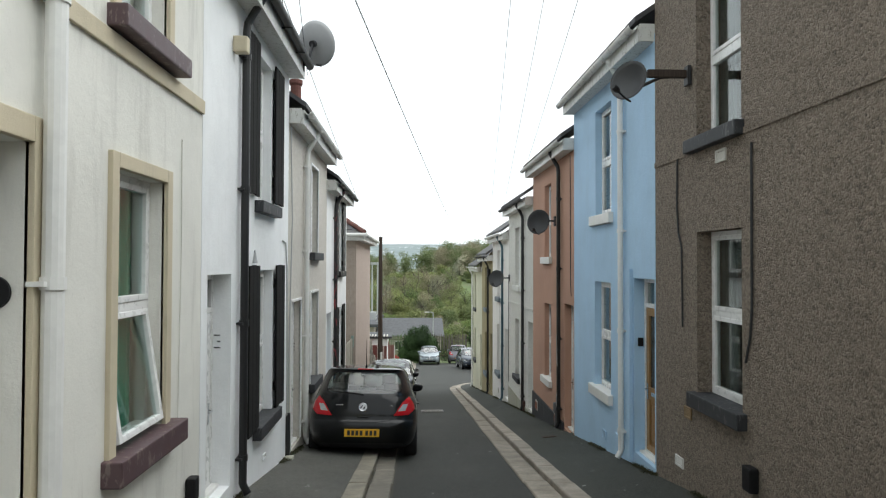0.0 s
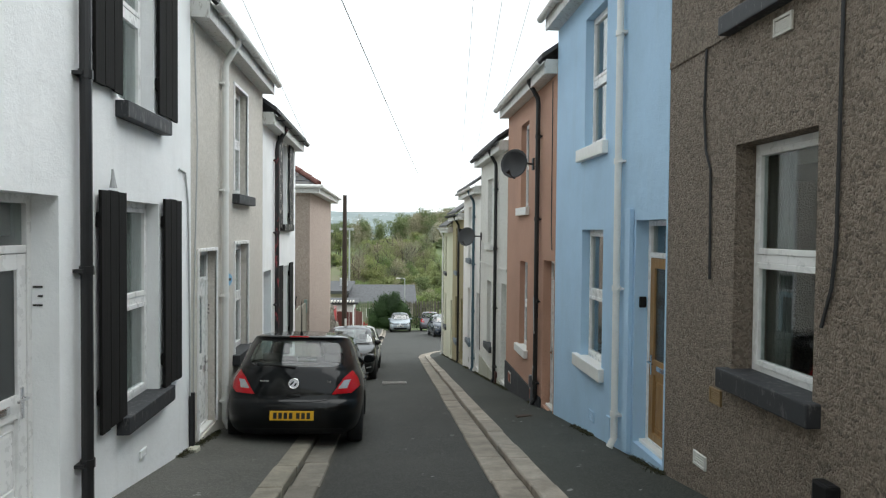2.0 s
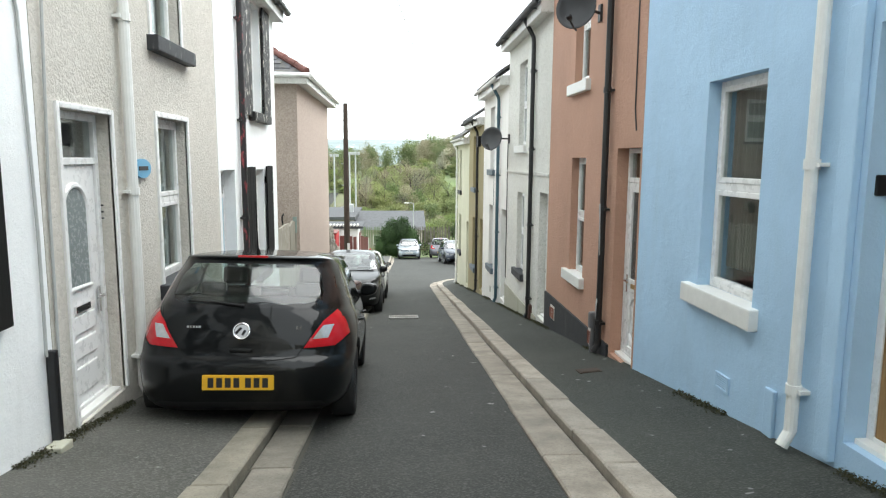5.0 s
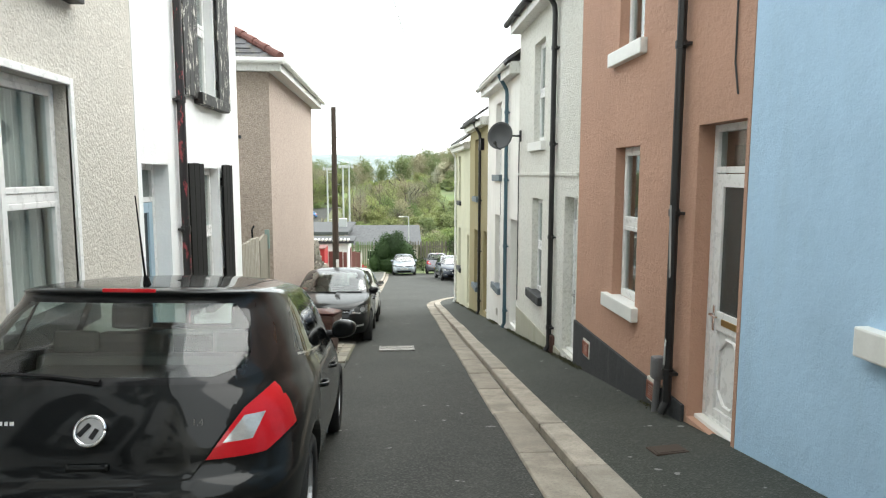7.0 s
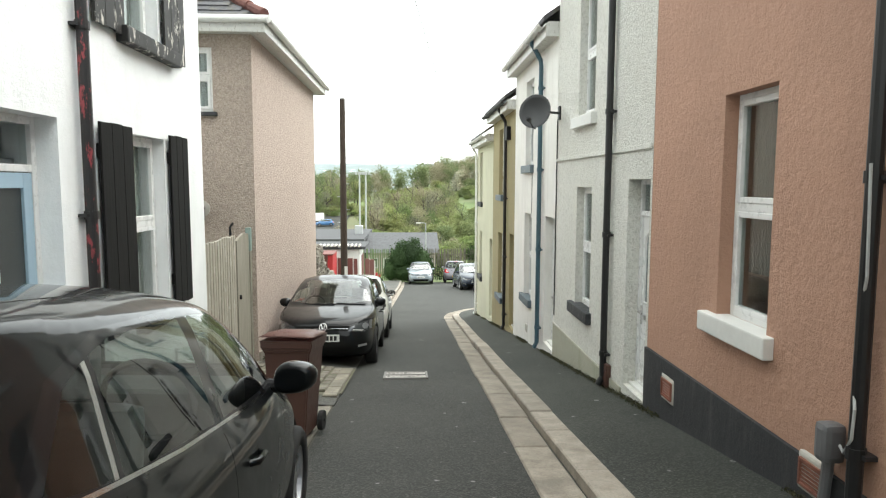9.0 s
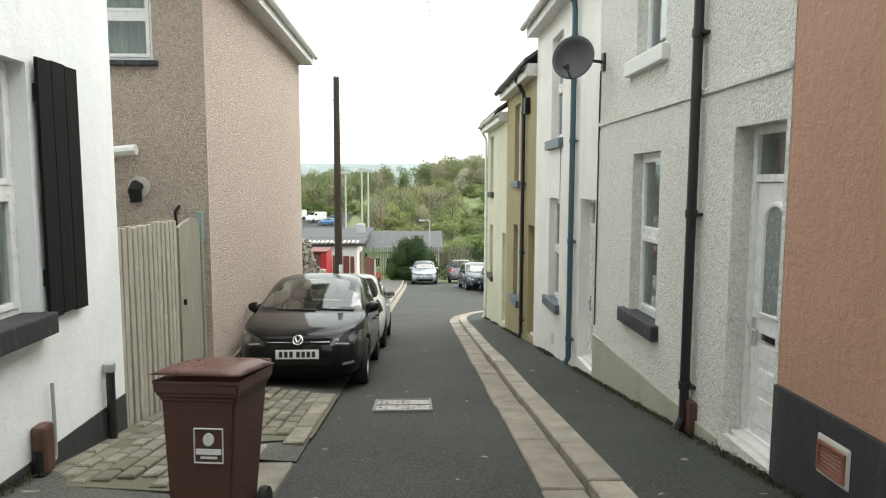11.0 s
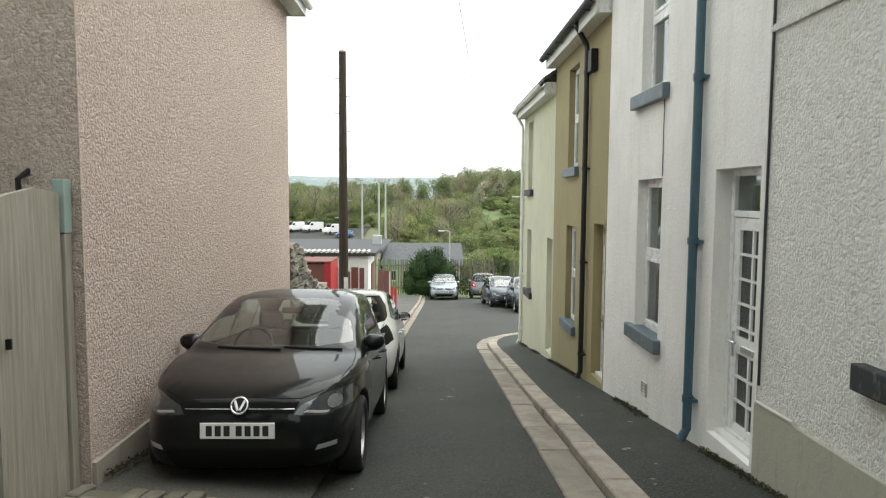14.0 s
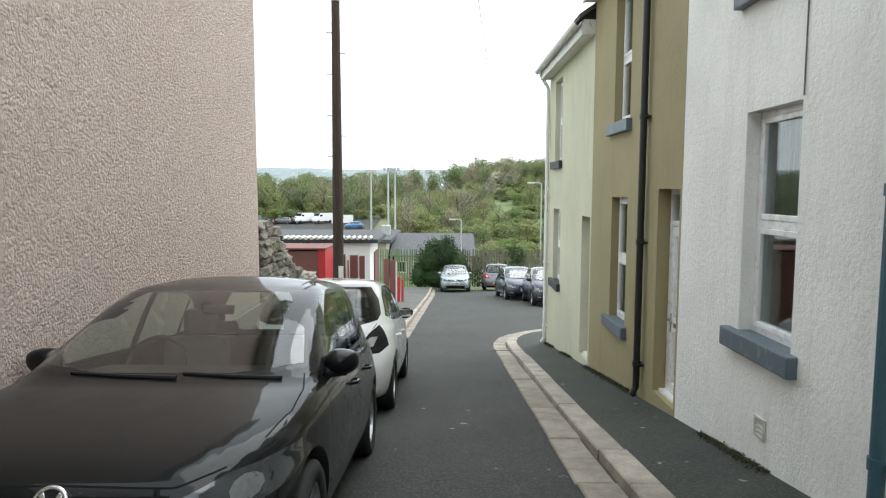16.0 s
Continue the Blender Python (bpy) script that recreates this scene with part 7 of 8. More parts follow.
part("door", box(-2.05, -1.75, 36.06, 36.12, gz + 0.1, -3.05, 0.01), M["red_brown"], gar)
part("door", box(-1.395, -1.36, 37.0, 37.9, gz + 0.3, -2.9, 0.01), M["red_brown"], gar)

rs = empty("red_store", "dark red painted store with a bright red end", "shed", pose(-3, 33.4, ground_z(33.4)))
rz0 = ground_z(34) - 0.1
part("wall", box(-4.6, -2.30, 33.0, 34.3, rz0, -2.50, 0.01), M["red_brown"], rs)
part("bright_end", box(-2.297, -2.12, 32.98, 34.3, rz0, -2.47, 0.01), M["red_paint"], rs)
part("roof", box(-4.65, -2.10, 32.95, 34.35, -2.465, -2.43, 0.006), M["red_brown"], rs)

bf = empty("board_fence", "faded red-brown fence panels beside the outbuilding", "fence", pose(-1.7, 34.4, ground_z(34.4)))
for k, (a, b) in enumerate(((-2.10, -1.86), (-1.74, -1.54), (-1.50, -1.36))):
    part("panel", box(a, b, 34.4, 34.44, ground_z(34.4) - 0.1, -2.72 - 0.02 * k, 0.006), M["red_brown"], bf)
for k, x in enumerate((-2.12, -1.84, -1.76, -1.52)):
    part("post", box(x - 0.012, x + 0.012, 34.38, 34.46, ground_z(34.4) - 0.1, -2.68, 0.004), M["vent_pale"], bf)

rl = empty("red_railing", "short red painted railing and gate beside the footway", "railing", pose(-0.9, 36, ground_z(36)))
for k, (x, y) in enumerate(((-1.22, 34.2), (-1.08, 34.5), (-0.95, 34.9), (-0.86, 35.2))):
    part("upright", tube([(x, y, ground_z(y) - 0.05), (x, y, ground_z(y) + (1.05 if k == 3 else 0.85))], 0.035 if k == 3 else 0.02, 8), M["red_paint"], rl)
for k, (x, w, h) in enumerate(((-1.62, 0.11, 1.75), (-1.38, 0.12, 1.7), (-1.14, 0.06, 1.0), (-0.98, 0.05, 0.9))):
    part("board", box(x - w, x + w, 44.0 + k * 0.02, 44.06 + k * 0.02, ground_z(44) - 0.1, ground_z(44) + h, 0.006), M["red_brown" if k < 2 else "red_paint"], rl)
part("gate_post", box(-1.25, -1.19, 43.9, 43.96, ground_z(44) - 0.1, ground_z(44) + 1.65, 0.006), M["vent_pale"], rl)

# street lamps
def street_lamp(x, y, z0, z1, arm, label):
    th = empty("street_lamp", label, "street lamp", pose(x, y, z0), "street lamps")
    part("column", tube([(x, y, z0 - 0.3), (x, y, z0 + 1.2), (x, y, z1)], [0.07, 0.055, 0.04], 10), M["galvanised"], th)
    part("arm", tube([(x, y, z1 - 0.02), (x + arm * 0.5, y, z1 + 0.05), (x + arm, y, z1 + 0.03)], 0.03, 8), M["galvanised"], th)
    part("lantern", box(x + arm * 0.9, x + arm * 1.8, y - 0.09, y + 0.09, z1 - 0.02, z1 + 0.08, 0.03), M["vent_pale"], th)


street_lamp(1.9, 62.0, ramp_height(1.9, 62), -3.1, -0.45, "pale street lamp standing behind the hedge")
street_lamp(7.0, 60.0, ramp_height(7, 60), -0.64, -0.5, "grey street lamp standing behind the fence")
for x, y, z1 in ((-6.2, 100.0, 1.4), (-5.4, 100.6, 1.4), (-8.45, 101.0, 1.1)):
    th = empty("floodlight_mast", "tall thin steel floodlight mast beside the sports field", "mast", pose(x, y, ramp_height(x, y)), "floodlight masts")
    part("mast", tube([(x, y, ramp_height(x, y) - 0.3), (x, y, z1)], [0.16, 0.10], 8), M["galvanised"], th)
    for s in (-0.45, 0.0, 0.45):
        part("lamp_head", box(x + s - 0.18, x + s + 0.18, y - 0.15, y + 0.1, z1 - 0.15, z1 + 0.25, 0.03), M["galvanised"], th)


# ---- far buildings and vehicles ----
def low_building(label, x0, x1, y0, y1, zb, zt, roof, pitched=0.0, openings=6):
    th = empty("school_building", label, "building", pose((x0 + x1) / 2, y0, zb))
    holes = []
    w = (x1 - x0) / openings
    for k in range(openings):
        holes.append((x0 + k * w + w * 0.2, x0 + k * w + w * 0.8, zt - 1.7, zt - 0.6))
    part("wall", wall_mesh(lambda u, d, z: (u, y0 + d, z), x0, x1, zb, zt, holes, 0.3), M["building_wall"], th)
    bm = box(x0, x1, y1 - 0.3, y1, zb, zt)
    add_box(bm, x0, x0 + 0.3, y0 + 0.3, y1 - 0.3, zb, zt)
    add_box(bm, x1 - 0.3, x1, y0 + 0.3, y1 - 0.3, zb, zt)
    part("wall", bm, M["building_wall"], th)
    for h in holes:
        wn_ = part("window", box(h[0], h[1], y0 + 0.1, y0 + 0.14, h[2], h[3]), M["upvc"], th)
        part("pane", box(h[0] + 0.08, h[1] - 0.08, y0 + 0.085, y0 + 0.1, h[2] + 0.08, h[3] - 0.08), M["trim"], wn_)
    if pitched:
        bm = bmesh.new()
        ym = (y0 + y1) / 2
        v = [bm.verts.new(p) for p in ((x0 - .4, y0 - .5, zt), (x1 + .4, y0 - .5, zt), (x1 + .4, y1 + .5, zt), (x0 - .4, y1 + .5, zt), (x0 - .4, ym, zt + pitched), (x1 + .4, ym, zt + pitched))]
        for f in ((0, 1, 5, 4), (2, 3, 4, 5), (1, 2, 5), (3, 0, 4), (3, 2, 1, 0)):
            bm.faces.new([v[i] for i in f])
        part("roof", bm, M[roof], th)
    else:
        part("roof", box(x0 - 0.5, x1 + 0.5, y0 - 0.5, y1 + 0.5, zt, zt + 0.35, 0.03), M[roof], th)
    return th


low_building("low school block with a dark flat roof", -26, -4.6, 78, 92, -11.8, -6.0, "roof_felt")
low_building("long low block with a grey pitched roof", -4.0, 3.4, 80, 92, -11.8, -7.3, "roof_slate", 1.7, 5)
rt = solo("roof_tank", box(-5.6, -4.7, 84, 85, -5.7, -4.7, 0.05), M["galvanised"], "pale metal plant box on a flat roof", "plant box")

cp = solo("car_park", grid_mesh(list(np.linspace(-75, -14, 16)), list(np.linspace(122, 172, 14)), lambda x, y: ramp_height(x, y) + 0.25), M["road"], "wide grey asphalt car park in the valley", "car park", kind="structure")


def van(m, mat, label):
    """Panel van: box body with sloped nose, windscreen, side glass, wheels."""
    th = empty("parked_van", label, "van", m, "vans in the car park", local=True)
    bm = bmesh.new()
    prof = [(0, 0.4), (0, 2.2), (0.2, 2.35), (3.5, 2.35), (4.1, 1.55), (4.9, 1.15), (5.1, 0.8), (5.1, 0.4)]
    a = [bm.verts.new((-0.95, y, z)) for y, z in prof]
    b = [bm.verts.new((0.95, y, z)) for y, z in prof]
    bm.faces.new(a)
    bm.faces.new(b[::-1])
    for k in range(len(prof)):
        bm.faces.new((a[k], b[k], b[(k + 1) % len(prof)], a[(k + 1) % len(prof)]))
    bmesh.ops.recalc_face_normals(bm, faces=bm.faces)
    bmesh.ops.bevel(bm, geom=list(bm.edges), offset=0.07, segments=2, affect="EDGES")
    part("body", bm, M[mat], th)
    bm = bmesh.new()
    v = [bm.verts.new(p) for p in ((-0.8, 3.56, 2.29), (0.8, 3.56, 2.29), (0.85, 4.08, 1.6), (-0.85, 4.08, 1.6))]
    bm.faces.new(v)
    bmesh.ops.solidify(bm, geom=bm.faces, thickness=-0.02)
    part("windscreen", bm, M["trim"], th)
    for s in (-1, 1):
        part("side_window", box(s * 0.955, s * 0.965, 3.0, 3.75, 1.55, 2.0), M["trim"], th)
        for y in (0.9, 4.1):
            bm = lathe([(0.05, -0.1), (0.33, -0.1), (0.34, 0), (0.33, 0.1), (0.05, 0.1)], 16)
            bm.transform(Matrix.Translation((s * 0.86, y, 0.34)))
            part("wheel", bm, M["rubber"], th)
    return th


for x, y, r, mat in ((-29.0, 166, 140, "car_white"), (-24.6, 166, 132, "car_white"), (-19.6, 162, 138, "car_white"), (-39.0, 160, 128, "car_silver"), (-44.5, 158, 135, "car_white")):
    van(Matrix.Translation((x, y, ramp_height(x, y) + 0.25)) @ pose(0, 0, 0, 0, 0, r) @ Matrix.Diagonal((0.92, 0.92, 0.92, 1)), mat, "white panel van parked in the valley car park" if mat == "car_white" else "silver van parked in the valley car park")
for x, y, r, mat in ((-30.6, 163, 80, "car_navy"), (-32.8, 163, 85, "car_grey"), (-16.0, 155, 100, "car_blue"), (-36.0, 161, 80, "car_black")):
    hatchback("parked_car", "small car parked in the valley car park", Matrix.Translation((x, y, ramp_height(x, y) + 0.25)) @ pose(0, 0, 0, 0, 0, r), mat, detail=False, group="cars in the car park")

# ---- fence and planting ----
pf = empty("palisade_fence", "rusty steel palisade fence at the foot of the street", "fence", pose(3, 58.5, ramp_height(3, 58)))
FZ = -7.15
for z in (FZ + 0.45, FZ + 1.9):
    part("rail", box(-3.6, 11.0, 58.56, 58.60, z, z + 0.06), M["fence_steel"], pf)
pale_me = {}
for key, mat in (("a", "fence_steel"), ("b", "fence_green")):
    bm = bmesh.new()
    v = [bm.verts.new(p) for p in ((-.042, 0, 0), (.042, 0, 0), (.042, 0, 2.3), (0, 0, 2.42), (-.042, 0, 2.3))]
    w = [bm.verts.new((q.co.x, 0.025, q.co.z)) for q in v]
    bm.faces.new(v)
    bm.faces.new(w[::-1])
    for k in range(5):
        bm.faces.new((v[k], w[k], w[(k + 1) % 5], v[(k + 1) % 5]))
    bmesh.ops.recalc_face_normals(bm, faces=bm.faces)
    me = bpy.data.meshes.new("pale")
    bm.to_mesh(me)
    bm.free()
    me.materials.append(M[mat])
    pale_me[key] = me
random.seed(11)
x = -3.55
while x < 10.9:
    ob = new("pale", pale_me["b" if x < -0.6 else "a"])
    ob.parent = pf
    ob.matrix_parent_inverse = pf.matrix_basis.inverted()
    ob.matrix_basis = pose(x, 58.53, FZ + random.uniform(-0.03, 0.03), 0, random.uniform(-1.5, 1.5), 0)
    x += 0.152


def leaf_mesh(name, blobs, n, size, seed, mat):
    """A crown of many small leaf blades scattered in and mostly near the skin of uneven lobes."""
    rg = np.random.default_rng(seed)
    vol = np.array([b[3] * b[4] * b[5] for b in blobs])
    pick = rg.choice(len(blobs), n, p=vol / vol.sum())
    B = np.array(blobs)[pick]
    d = rg.normal(size=(n, 3))
    d /= np.linalg.norm(d, axis=1)[:, None]
    r = rg.uniform(0.25, 1.0, n) ** 0.5 * rg.uniform(0.8, 1.25, n)
    c = B[:, :3] + d * r[:, None] * B[:, 3:6]
    a = rg.normal(size=(n, 3))
    a /= np.linalg.norm(a, axis=1)[:, None]
    b = np.cross(a, rg.normal(size=(n, 3)))
    b /= np.linalg.norm(b, axis=1)[:, None]
    s = size * rg.uniform(0.6, 1.4, n)[:, None]
    v = np.stack([c - a * s, c + b * s * 0.55, c + a * s, c - b * s * 0.55], 1).reshape(-1, 3)
    me = bpy.data.meshes.new(name)
    me.from_pydata(v.tolist(), [], np.arange(4 * n).reshape(n, 4).tolist())
    me.materials.append(M[mat])
    return me


def trunk_mesh(name, h, r, seed, limbs=7):
    rr = random.Random(seed)
    bm = bmesh.new()
    add_tube(bm, [(0, 0, -0.3), (0.02 * h * rr.uniform(-1, 1), 0, h * 0.3), (0.05 * h * rr.uniform(-1, 1), 0.03 * h, h * 0.62), (0.06 * h * rr.uniform(-1, 1), 0, h * 0.93)], [r, r * 0.8, r * 0.5, r * 0.12], 7)
    for k in range(limbs):
        z = h * rr.uniform(0.28, 0.7)
        a = rr.uniform(0, 6.28)
        l = h * rr.uniform(0.22, 0.4)
        p = Vector((0, 0, z))
        q = p + Vector((math.cos(a) * l * 0.5, math.sin(a) * l * 0.5, l * 0.5))
        e = p + Vector((math.cos(a) * l * 0.8, math.sin(a) * l * 0.8, l * 1.0))
        add_tube(bm, [p, q, e], [r * 0.4, r * 0.25, r * 0.05], 5)
    me = bpy.data.meshes.new(name)
    bm.to_mesh(me)
    bm.free()
    me.materials.append(M["bark"])
    return me


def lobes(seed, h, spread, n=9, base=0.35):
    rr = random.Random(seed)
    out = []
    for k in range(n):
        a, q = rr.uniform(0, 6.28), rr.uniform(0.0, 0.62)
        z = h * rr.uniform(base, 0.84)
        k2 = 1 - 0.5 * abs(z / h - 0.55)
        out.append((math.cos(a) * spread * q * k2, math.sin(a) * spread * q * k2, z, spread * rr.uniform(0.24, 0.42), spread * rr.uniform(0.24, 0.42), h * rr.uniform(0.09, 0.17)))
    return out


KINDS = []
for k, (h, sp, mat, leaves, size) in enumerate(((8.5, 4.0, "leaf_olive", 3600, 0.13), (7.5, 3.8, "leaf_bright", 3600, 0.13), (9.5, 3.6, "twig", 3200, 0.09), (8.0, 4.2, "twig", 3200, 0.09), (10.5, 4.0, "leaf_olive", 3600, 0.12), (6.5, 3.4, "blossom", 2400, 0.13))):
    KINDS.append((trunk_mesh("trunk", h, 0.2, 40 + k), leaf_mesh("crown", lobes(60 + k, h, sp, 17, 0.14), leaves, size, 80 + k, mat), mat, h))
SHRUBS = []
for k, (h, sp, mat) in enumerate(((2.6, 2.6, "leaf_bright"), (2.2, 2.4, "leaf_olive"), (3.0, 2.6, "leaf_olive"), (1.8, 2.2, "leaf_bright"))):
    SHRUBS.append((trunk_mesh("stem", h, 0.09, 140 + k), leaf_mesh("foliage", lobes(160 + k, h, sp, 10, 0.12), 1500, 0.13, 180 + k, mat), mat, h))
WORDS = {"leaf_olive": "tree in olive spring leaf on the valley side", "leaf_bright": "tree in fresh green spring leaf on the valley side", "twig": "bare twiggy brown tree on the valley side", "blossom": "tree in pale white blossom on the valley side"}


def plant(kind, x, y, scale, rz, name, words, cat, group):
    tm, cm, mat, h = kind
    th = empty(name, words, cat, Matrix.Translation((x, y, ramp_height(x, y) - 0.1)) @ Matrix.Rotation(rz, 4, "Z") @ Matrix.Diagonal((scale, scale, scale, 1)), group, local=True)
    for nm, me in (("trunk", tm), ("crown", cm)):
        ob = new(nm, me)
        ob.parent = th


random.seed(21)
spots = []
for y0, y1, x0, x1, n, kinds, s0, s1 in (
        (112, 121, -12, -6, 6, (0, 1, 2, 3, 3), 0.4, 0.6),      # behind the car park's near edge and the blocks
        (100, 116, -6, 10, 9, (3, 2, 1, 3), 0.45, 0.65),
        (174, 200, -95, -10, 120, (0, 0, 1, 2, 3, 4), 0.8, 1.15),
        (128, 175, -9, 12, 48, (3, 2, 0, 3, 1), 0.6, 0.9),
        (205, 262, -120, 14, 130, (0, 2, 3, 4, 4), 0.8, 1.2),
        (205, 252, 12, 95, 170, (2, 3, 4, 0, 2, 4), 0.85, 1.15),
        (252, 275, 5, 100, 60, (2, 3, 4, 0), 0.9, 1.2),
        (160, 222, 20, 95, 60, (0, 1, 2, 0), 0.5, 0.9)):
    for k in range(n):
        spots.append((random.uniform(x0, x1), random.uniform(y0, y1), random.choice(kinds), random.uniform(s0, s1)))
FAR = []
for x, y, k, s in spots:
    if 121 < y < 173 and -76 < x < -13:
        continue
    rz = random.uniform(0, 6.28)
    if y > 200:
        FAR.append((x, y, k, s, rz))
    else:
        plant(KINDS[k], x, y, s, rz, "tree", WORDS[KINDS[k][2]], "tree", "trees on the valley side")


def wood(kind_ids, name, words):
    """The far wood in one mesh: many crowns whose single trees cannot be counted."""
    vs, fs, n0 = [], [], 0
    for x, y, k, s, rz in FAR:
        if k not in kind_ids:
            continue
        tm, cm, mat, h = KINDS[k]
        for me, step in ((cm, 2), (tm, 1)):
            co = np.empty(len(me.vertices) * 3)
            me.vertices.foreach_get("co", co)
            co = co.reshape(-1, 3)
            if step == 2:
                co = co.reshape(-1, 4, 3)[::2]
                mid = co.mean(1, keepdims=True)
                co = (mid + (co - mid) * 1.5).reshape(-1, 3)
            c, q = math.cos(rz), math.sin(rz)
            out = np.stack([co[:, 0] * c - co[:, 1] * q, co[:, 0] * q + co[:, 1] * c, co[:, 2]], 1) * s + np.array([x, y, ramp_height(x, y) - 0.1])
            vs += out.tolist()
            if step == 2:
                fs += (np.arange(len(out)).reshape(-1, 4) + n0).tolist()
            else:
                fs += [[v + n0 for v in p.vertices] for p in me.polygons]
            n0 += len(out)
    return solo(name, (vs, [], fs), M[KINDS[kind_ids[0]][2]], words, "woodland", kind="stuff")


wood((0, 4), "far_wood", "far olive-green spring woodland along the valley top")
wood((2, 3), "far_bare_wood", "far bare brown woodland along the valley top")
wood((1,), "far_green_wood", "far bright green trees on the valley side")
for x, y in ((17.0, 205.0), (19.5, 207.0), (14.5, 207.0)):
    plant(KINDS[5], x, y, 1.1, 1.0 + x, "tree", WORDS["blossom"], "tree", "trees on the valley side")
for k in range(60):
    x, y = random.uniform(-80, -11), random.uniform(171.5, 175)
    plant(SHRUBS[random.choice((0, 1, 2, 3))], x, y, random.uniform(0.8, 1.5), random.uniform(0, 6.28), "shrub", "rounded green shrub on the edge of the car park", "shrub", "shrubs on the rough slope")
for k in range(260):
    y = random.uniform(98, 222)
    x = random.uniform(-6, 16 + (y - 98) * 0.35)
    kd = SHRUBS[random.choice((0, 1, 1, 2, 3))]
    plant(kd, x, y, random.uniform(0.7, 1.5), random.uniform(0, 6.28), "shrub", "rounded green shrub on the rough slope", "shrub", "shrubs on the rough slope")

# ivy-covered hedge mass by the fence
bl = [(-0.75, 57.4, -6.3, .6, .7, .9), (-0.1, 57.4, -5.4, .85, .8, 1.1), (0.7, 57.5, -5.1, .9, .8, 1.15), (1.5, 57.5, -5.5, .75, .7, .95), (2.0, 57.6, -6.3, .5, .6, .8), (0.4, 57.2, -6.4, 1.4, .6, .8), (0.0, 57.5, -4.5, .45, .5, .55), (1.0, 57.5, -4.35, .45, .5, .5), (2.9, 58.2, -6.6, .45, .3, .6), (5.3, 58.4, -5.1, .55, .4, .55), (5.5, 58.4, -5.7, .25, .3, .8)]
hd = empty("hedge", "dense dark ivy bush growing over the fence", "bush", pose(0.6, 57.5, ground_z(57.5)))
ob = new("foliage", leaf_mesh("foliage", bl, 15000, 0.055, 7, "leaf_dark"))
ob.parent = hd
ob.matrix_parent_inverse = hd.matrix_basis.inverted()
core = bmesh.new()
for b in bl[:6]:
    bmesh.ops.create_icosphere(core, subdivisions=2, radius=1.0, matrix=Matrix.Translation(b[:3]) @ Matrix.Diagonal((b[3] * 0.8, b[4] * 0.8, b[5] * 0.8, 1)))
part("inner_growth", core, M["leaf_dark"], hd)
for x in (-0.2, 0.6, 1.3):
    part("stem", tube([(x, 57.5, -7.3), (x + 0.1, 57.5, -6.0), (x, 57.5, -4.8)], [0.05, 0.04, 0.015], 6), M["bark"], hd)

# rough grass and brambles behind the fence
rgm = leaf_mesh("verge", [(x, 61 + (i % 3), -7.6, 0.9, 0.8, 0.7) for i, x in enumerate(np.arange(-4, 12, 0.9))], 9000, 0.09, 9, "leaf_olive")
vg = new("verge_growth", rgm)
tagged(vg, "rough bramble and grass growth behind the fence", "undergrowth", kind="stuff")

# distant hills
hv, hf = [], []
hx = np.linspace(-1900, 1900, 150)
for j, (yy, top) in enumerate(((1500, -30.0), (1750, 34.0), (2050, 54.0), (2300, 68.0), (2500, 20.0))):
    for x in hx:
        hv.append((x, yy, top + (0 if j == 0 else 9 * noise.noise((x * 0.0022, j * 0.6, 1.0)) + 4 * noise.noise((x * 0.012, j, 2.0)))))
for j in range(4):
    for i in range(149):
        a = j * 150 + i
        hf.append((a, a + 1, a + 151, a + 150))
solo("backdrop_hills", (hv, [], hf), M["ridge"], "distant hills with haze in their colour and scattered pale houses", "hills", kind="structure", smooth=True)


# ---- kerbs and setts, piece by piece ----
def stone_piece(a0, a1, b0, b1, z0, z1, name, mat, parent, up):
    """A squared stone between two stations: a near pair, b far pair of plan points."""
    bm = bmesh.new()
    lo = [bm.verts.new((p.x, p.y, z - 0.16)) for p, z in ((a0, z0), (a1, z0), (b1, z1), (b0, z1))]
    hi = [bm.verts.new((p.x, p.y, z + up)) for p, z in ((a0, z0), (a1, z0), (b1, z1), (b0, z1))]
    bm.faces.new(hi)
    for k in range(4):
        bm.faces.new((lo[k], lo[(k + 1) % 4], hi[(k + 1) % 4], hi[k]))
    bmesh.ops.recalc_face_normals(bm, faces=bm.faces)
    bmesh.ops.bevel(bm, geom=[e for e in bm.edges if e.verts[0] in hi and e.verts[1] in hi], offset=0.012, segments=1, affect="EDGES")
    return part(name, bm, mat, parent)


random.seed(31)


def kerb_run(label, line, normal, s0, s1, gut_w, kerb_w, up, drop=None, mats=("gutter_stone", "kerb")):
    run = tagged(part("kerb", box(0, 0.01, -9, -8.99, -0.5, -0.49), M["joint"]), label, "kerb", kind="structure")
    for name, o0, o1, mat, rise, lmin, lmax in (("gutter_slab", 0.0, gut_w, mats[0], -0.115, 0.9, 1.5), ("kerbstone", gut_w + 0.012, gut_w + kerb_w, mats[1], up, 0.75, 1.25)):
        s = s0
        while s < s1:
            curved = s > 31.0
            e = min(s1, s + (0.45 if curved and s < 38.3 else random.uniform(lmin, lmax)))
            j = 0.006
            w = random.uniform(-0.008, 0.008)
            pts = []
            for q in (s + j, e - j):
                p, n = line(q), normal(q)
                pts += [p + n * (o0 + w), p + n * (o1 + w)]
            dz = random.uniform(-0.008, 0.008)
            stone_piece(pts[0], pts[1], pts[2], pts[3], ground_z((pts[0].y + pts[1].y) / 2) - 0.0 + dz, ground_z((pts[2].y + pts[3].y) / 2) + dz, name, M[mat], run, rise if not drop or s < drop[0] else max(-0.12, rise - 0.08 * (s - drop[0]) / 1.9))
            s = e
    return run


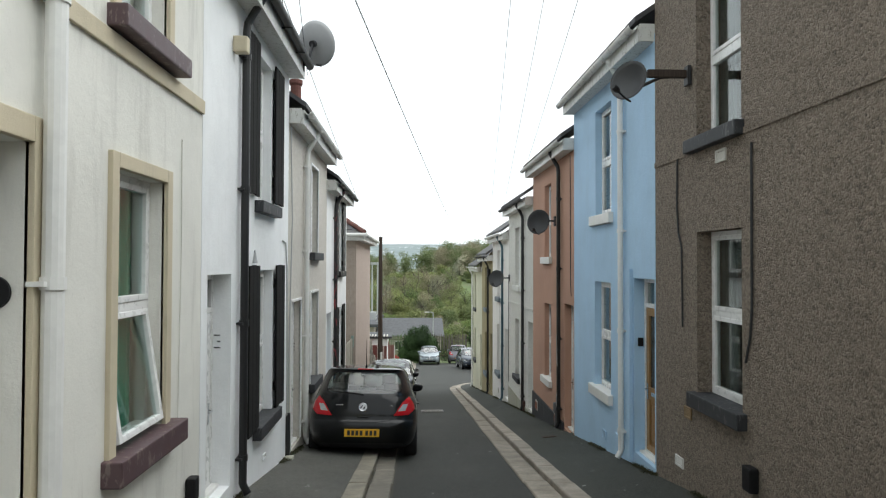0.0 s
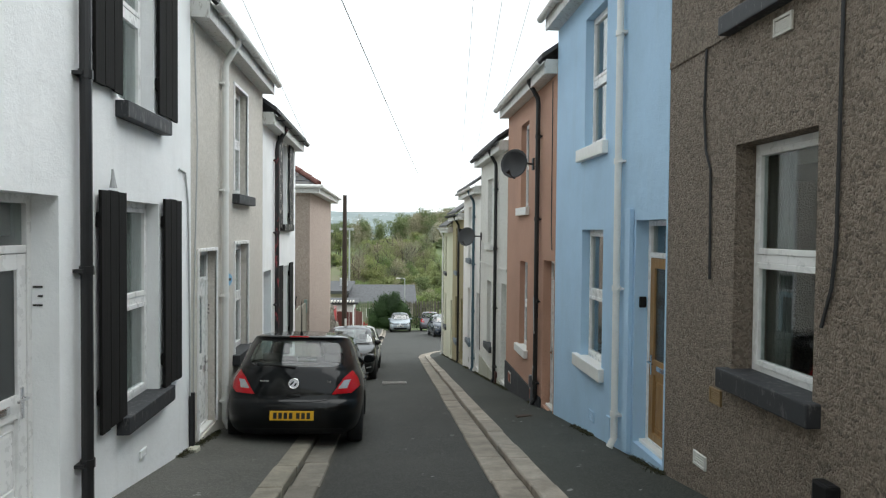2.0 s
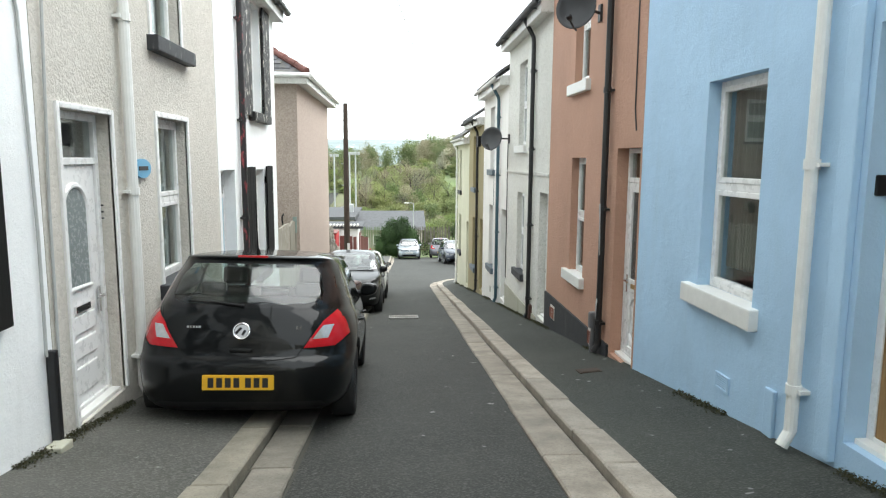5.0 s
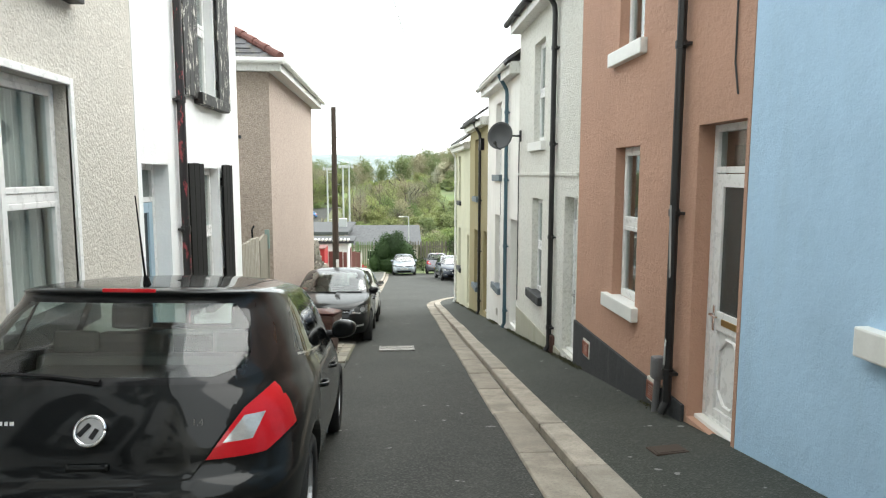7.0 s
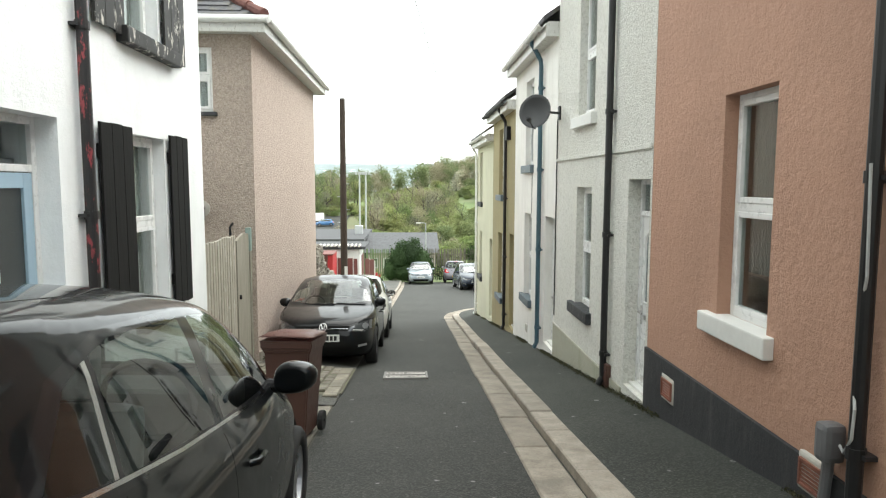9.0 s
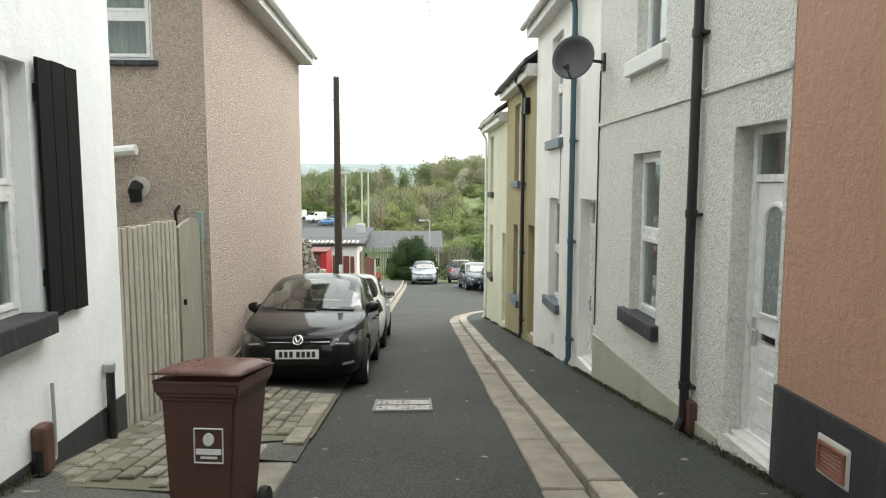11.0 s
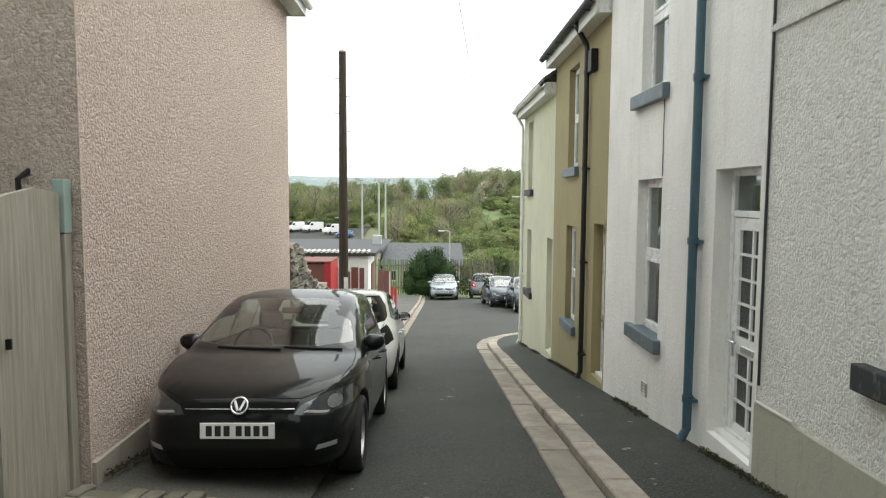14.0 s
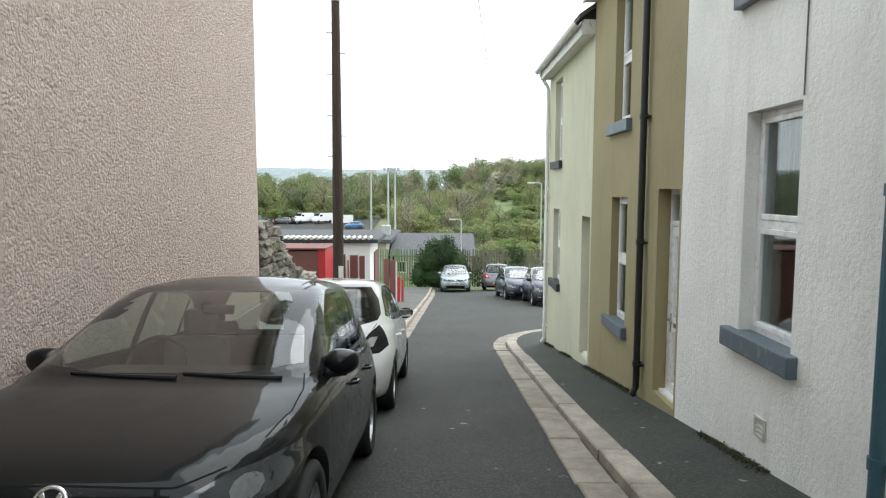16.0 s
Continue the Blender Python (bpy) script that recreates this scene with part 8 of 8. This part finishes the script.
kerb_run("pale granite kerb with a stone gutter, worn joints", kerb_line, kerb_normal, -4.0, 43.0, 0.29, 0.24, -0.045)
kerb_run("worn granite kerb with a stone gutter beside the white houses", lambda s: Vector((-0.245, s, 0)), lambda s: Vector((-1, 0, 0)), -4.0, 17.1, 0.265, 0.235, -0.04, (15.2, 17.2), ("gutter_left", "kerb_left"))
kerb_run("pale kerb along the lower footway", lambda s: Vector((road_edges(s)[0], s, 0)), lambda s: Vector((-1, 0, 0)), 28.5, 56.0, 0.2, 0.13, 0.0)
# soil bed under the joints
for lab, f, a, b in (("right", lambda y: 1.23 + 0.0175 * y, -4.0, 31.4), ("left", lambda y: -0.76, -4.0, 17.1)):
    ys = list(np.arange(a, b, 0.7)) + [b]
    vs = [p for y in ys for p in ((f(y), y, ground_z(y) - 0.137), (f(y) + 0.54, y, ground_z(y) - 0.137))]
    fs = [(2 * k, 2 * k + 1, 2 * k + 3, 2 * k + 2) for k in range(len(ys) - 1)]
    solo("kerb_bed", (vs, [], fs), M["joint"], "dark soil bed between the kerb stones", "kerb bed", kind="structure")

# worn setts before the gate
sp_ = tagged(part("sett_paving", box(-1.2, -0.05, 16.9, 19.4, -3.4, -3.0), M["sett_joint"]), "patch of worn stone setts set in the footway", "setts", kind="structure")
vs, fs = [], []
ys = np.arange(15.85, 19.5, 0.3)
for y in ys:
    e = -0.76 if y < 17.1 else -0.2
    vs += [(-1.74, y, ground_z(y) + 0.012), (e, y, ground_z(y) - 0.022 - 0.0764 * (e + 1.30))]
fs = [(2 * k, 2 * k + 1, 2 * k + 3, 2 * k + 2) for k in range(len(ys) - 1)]
part("sett_bed", (vs, [], fs), M["sett_joint"], sp_)
random.seed(8)
x = -1.73
while x < -0.42:
    w = random.uniform(0.10, 0.135)
    y = (15.88 if x < -0.9 else 17.18) + random.uniform(0, 0.2)
    while y < 19.35:
        l = random.uniform(0.17, 0.30)
        if random.random() < 0.95:
            g = 0.010
            a0, a1, b0, b1 = Vector((x + g, y + g, 0)), Vector((x + w - g, y + g * random.random() * 2, 0)), Vector((x + g, y + l - g, 0)), Vector((x + w - g, y + l - g, 0))
            dz = random.uniform(-0.006, 0.01) - (0.085 if x > -1.26 else 0.05) * (x + 1.26)
            stone_piece(a0, a1, b0, b1, ground_z(y) + dz, ground_z(y + l) + dz, "sett", M["sett"], sp_, -0.006)
        y += l
    x += w

for k in range(4):
    y = 17.14 + k * 0.56
    dz = -0.085 * 0.78
    stone_piece(Vector((-0.41, y, 0)), Vector((-0.235, y, 0)), Vector((-0.41, y + 0.54, 0)), Vector((-0.235, y + 0.54, 0)), ground_z(y) + dz, ground_z(y + 0.54) + dz, "edge_slab", M["kerb_left"], sp_, -0.012)

# moss, grit and small weeds along the foot of the walls
def foot_growth(name, x, d, y0, y1, n, seed, words):
    rg = np.random.default_rng(seed)
    n *= 2
    ys = rg.uniform(y0, y1, n)
    keep = np.array([noise.noise((v * 1.3, seed, 0.5)) + 0.25 * noise.noise((v * 6, seed, 2)) for v in ys]) > -0.12
    ys = ys[keep]
    xs = x + d * np.abs(rg.normal(0, 0.035, len(ys)))
    vs, fs = [], []
    for px, py in zip(xs, ys):
        q = rg.normal(size=(3, 3)) * 0.007
        h = abs(rg.normal()) * 0.012
        b0 = np.array([px, py, ground_z(py) + 0.036 - abs(px - x) * 0.1 + h])
        k = len(vs)
        vs += [tuple(b0 + w) for w in q]
        fs.append((k, k + 1, k + 2))
    return solo(name, (vs, [], fs), M["leaf_moss"], words, "moss", kind="stuff")


M["leaf_moss"] = leafy("moss_and_grit", (0.025, 0.03, 0.012), (0.09, 0.085, 0.045), False)
foot_growth("wall_foot_moss", XR - 0.005, -1, 3.4, 31.3, 16000, 3, "dark moss and grit along the foot of the walls")
foot_growth("wall_foot_moss", XL + 0.005, 1, 1.3, 17.3, 9000, 4, "dark moss and grit along the foot of the white walls")
foot_growth("wall_foot_moss", -1.69 + 0.035, 1, 19.6, 25.8, 3500, 5, "dark moss along the foot of the pink wall")
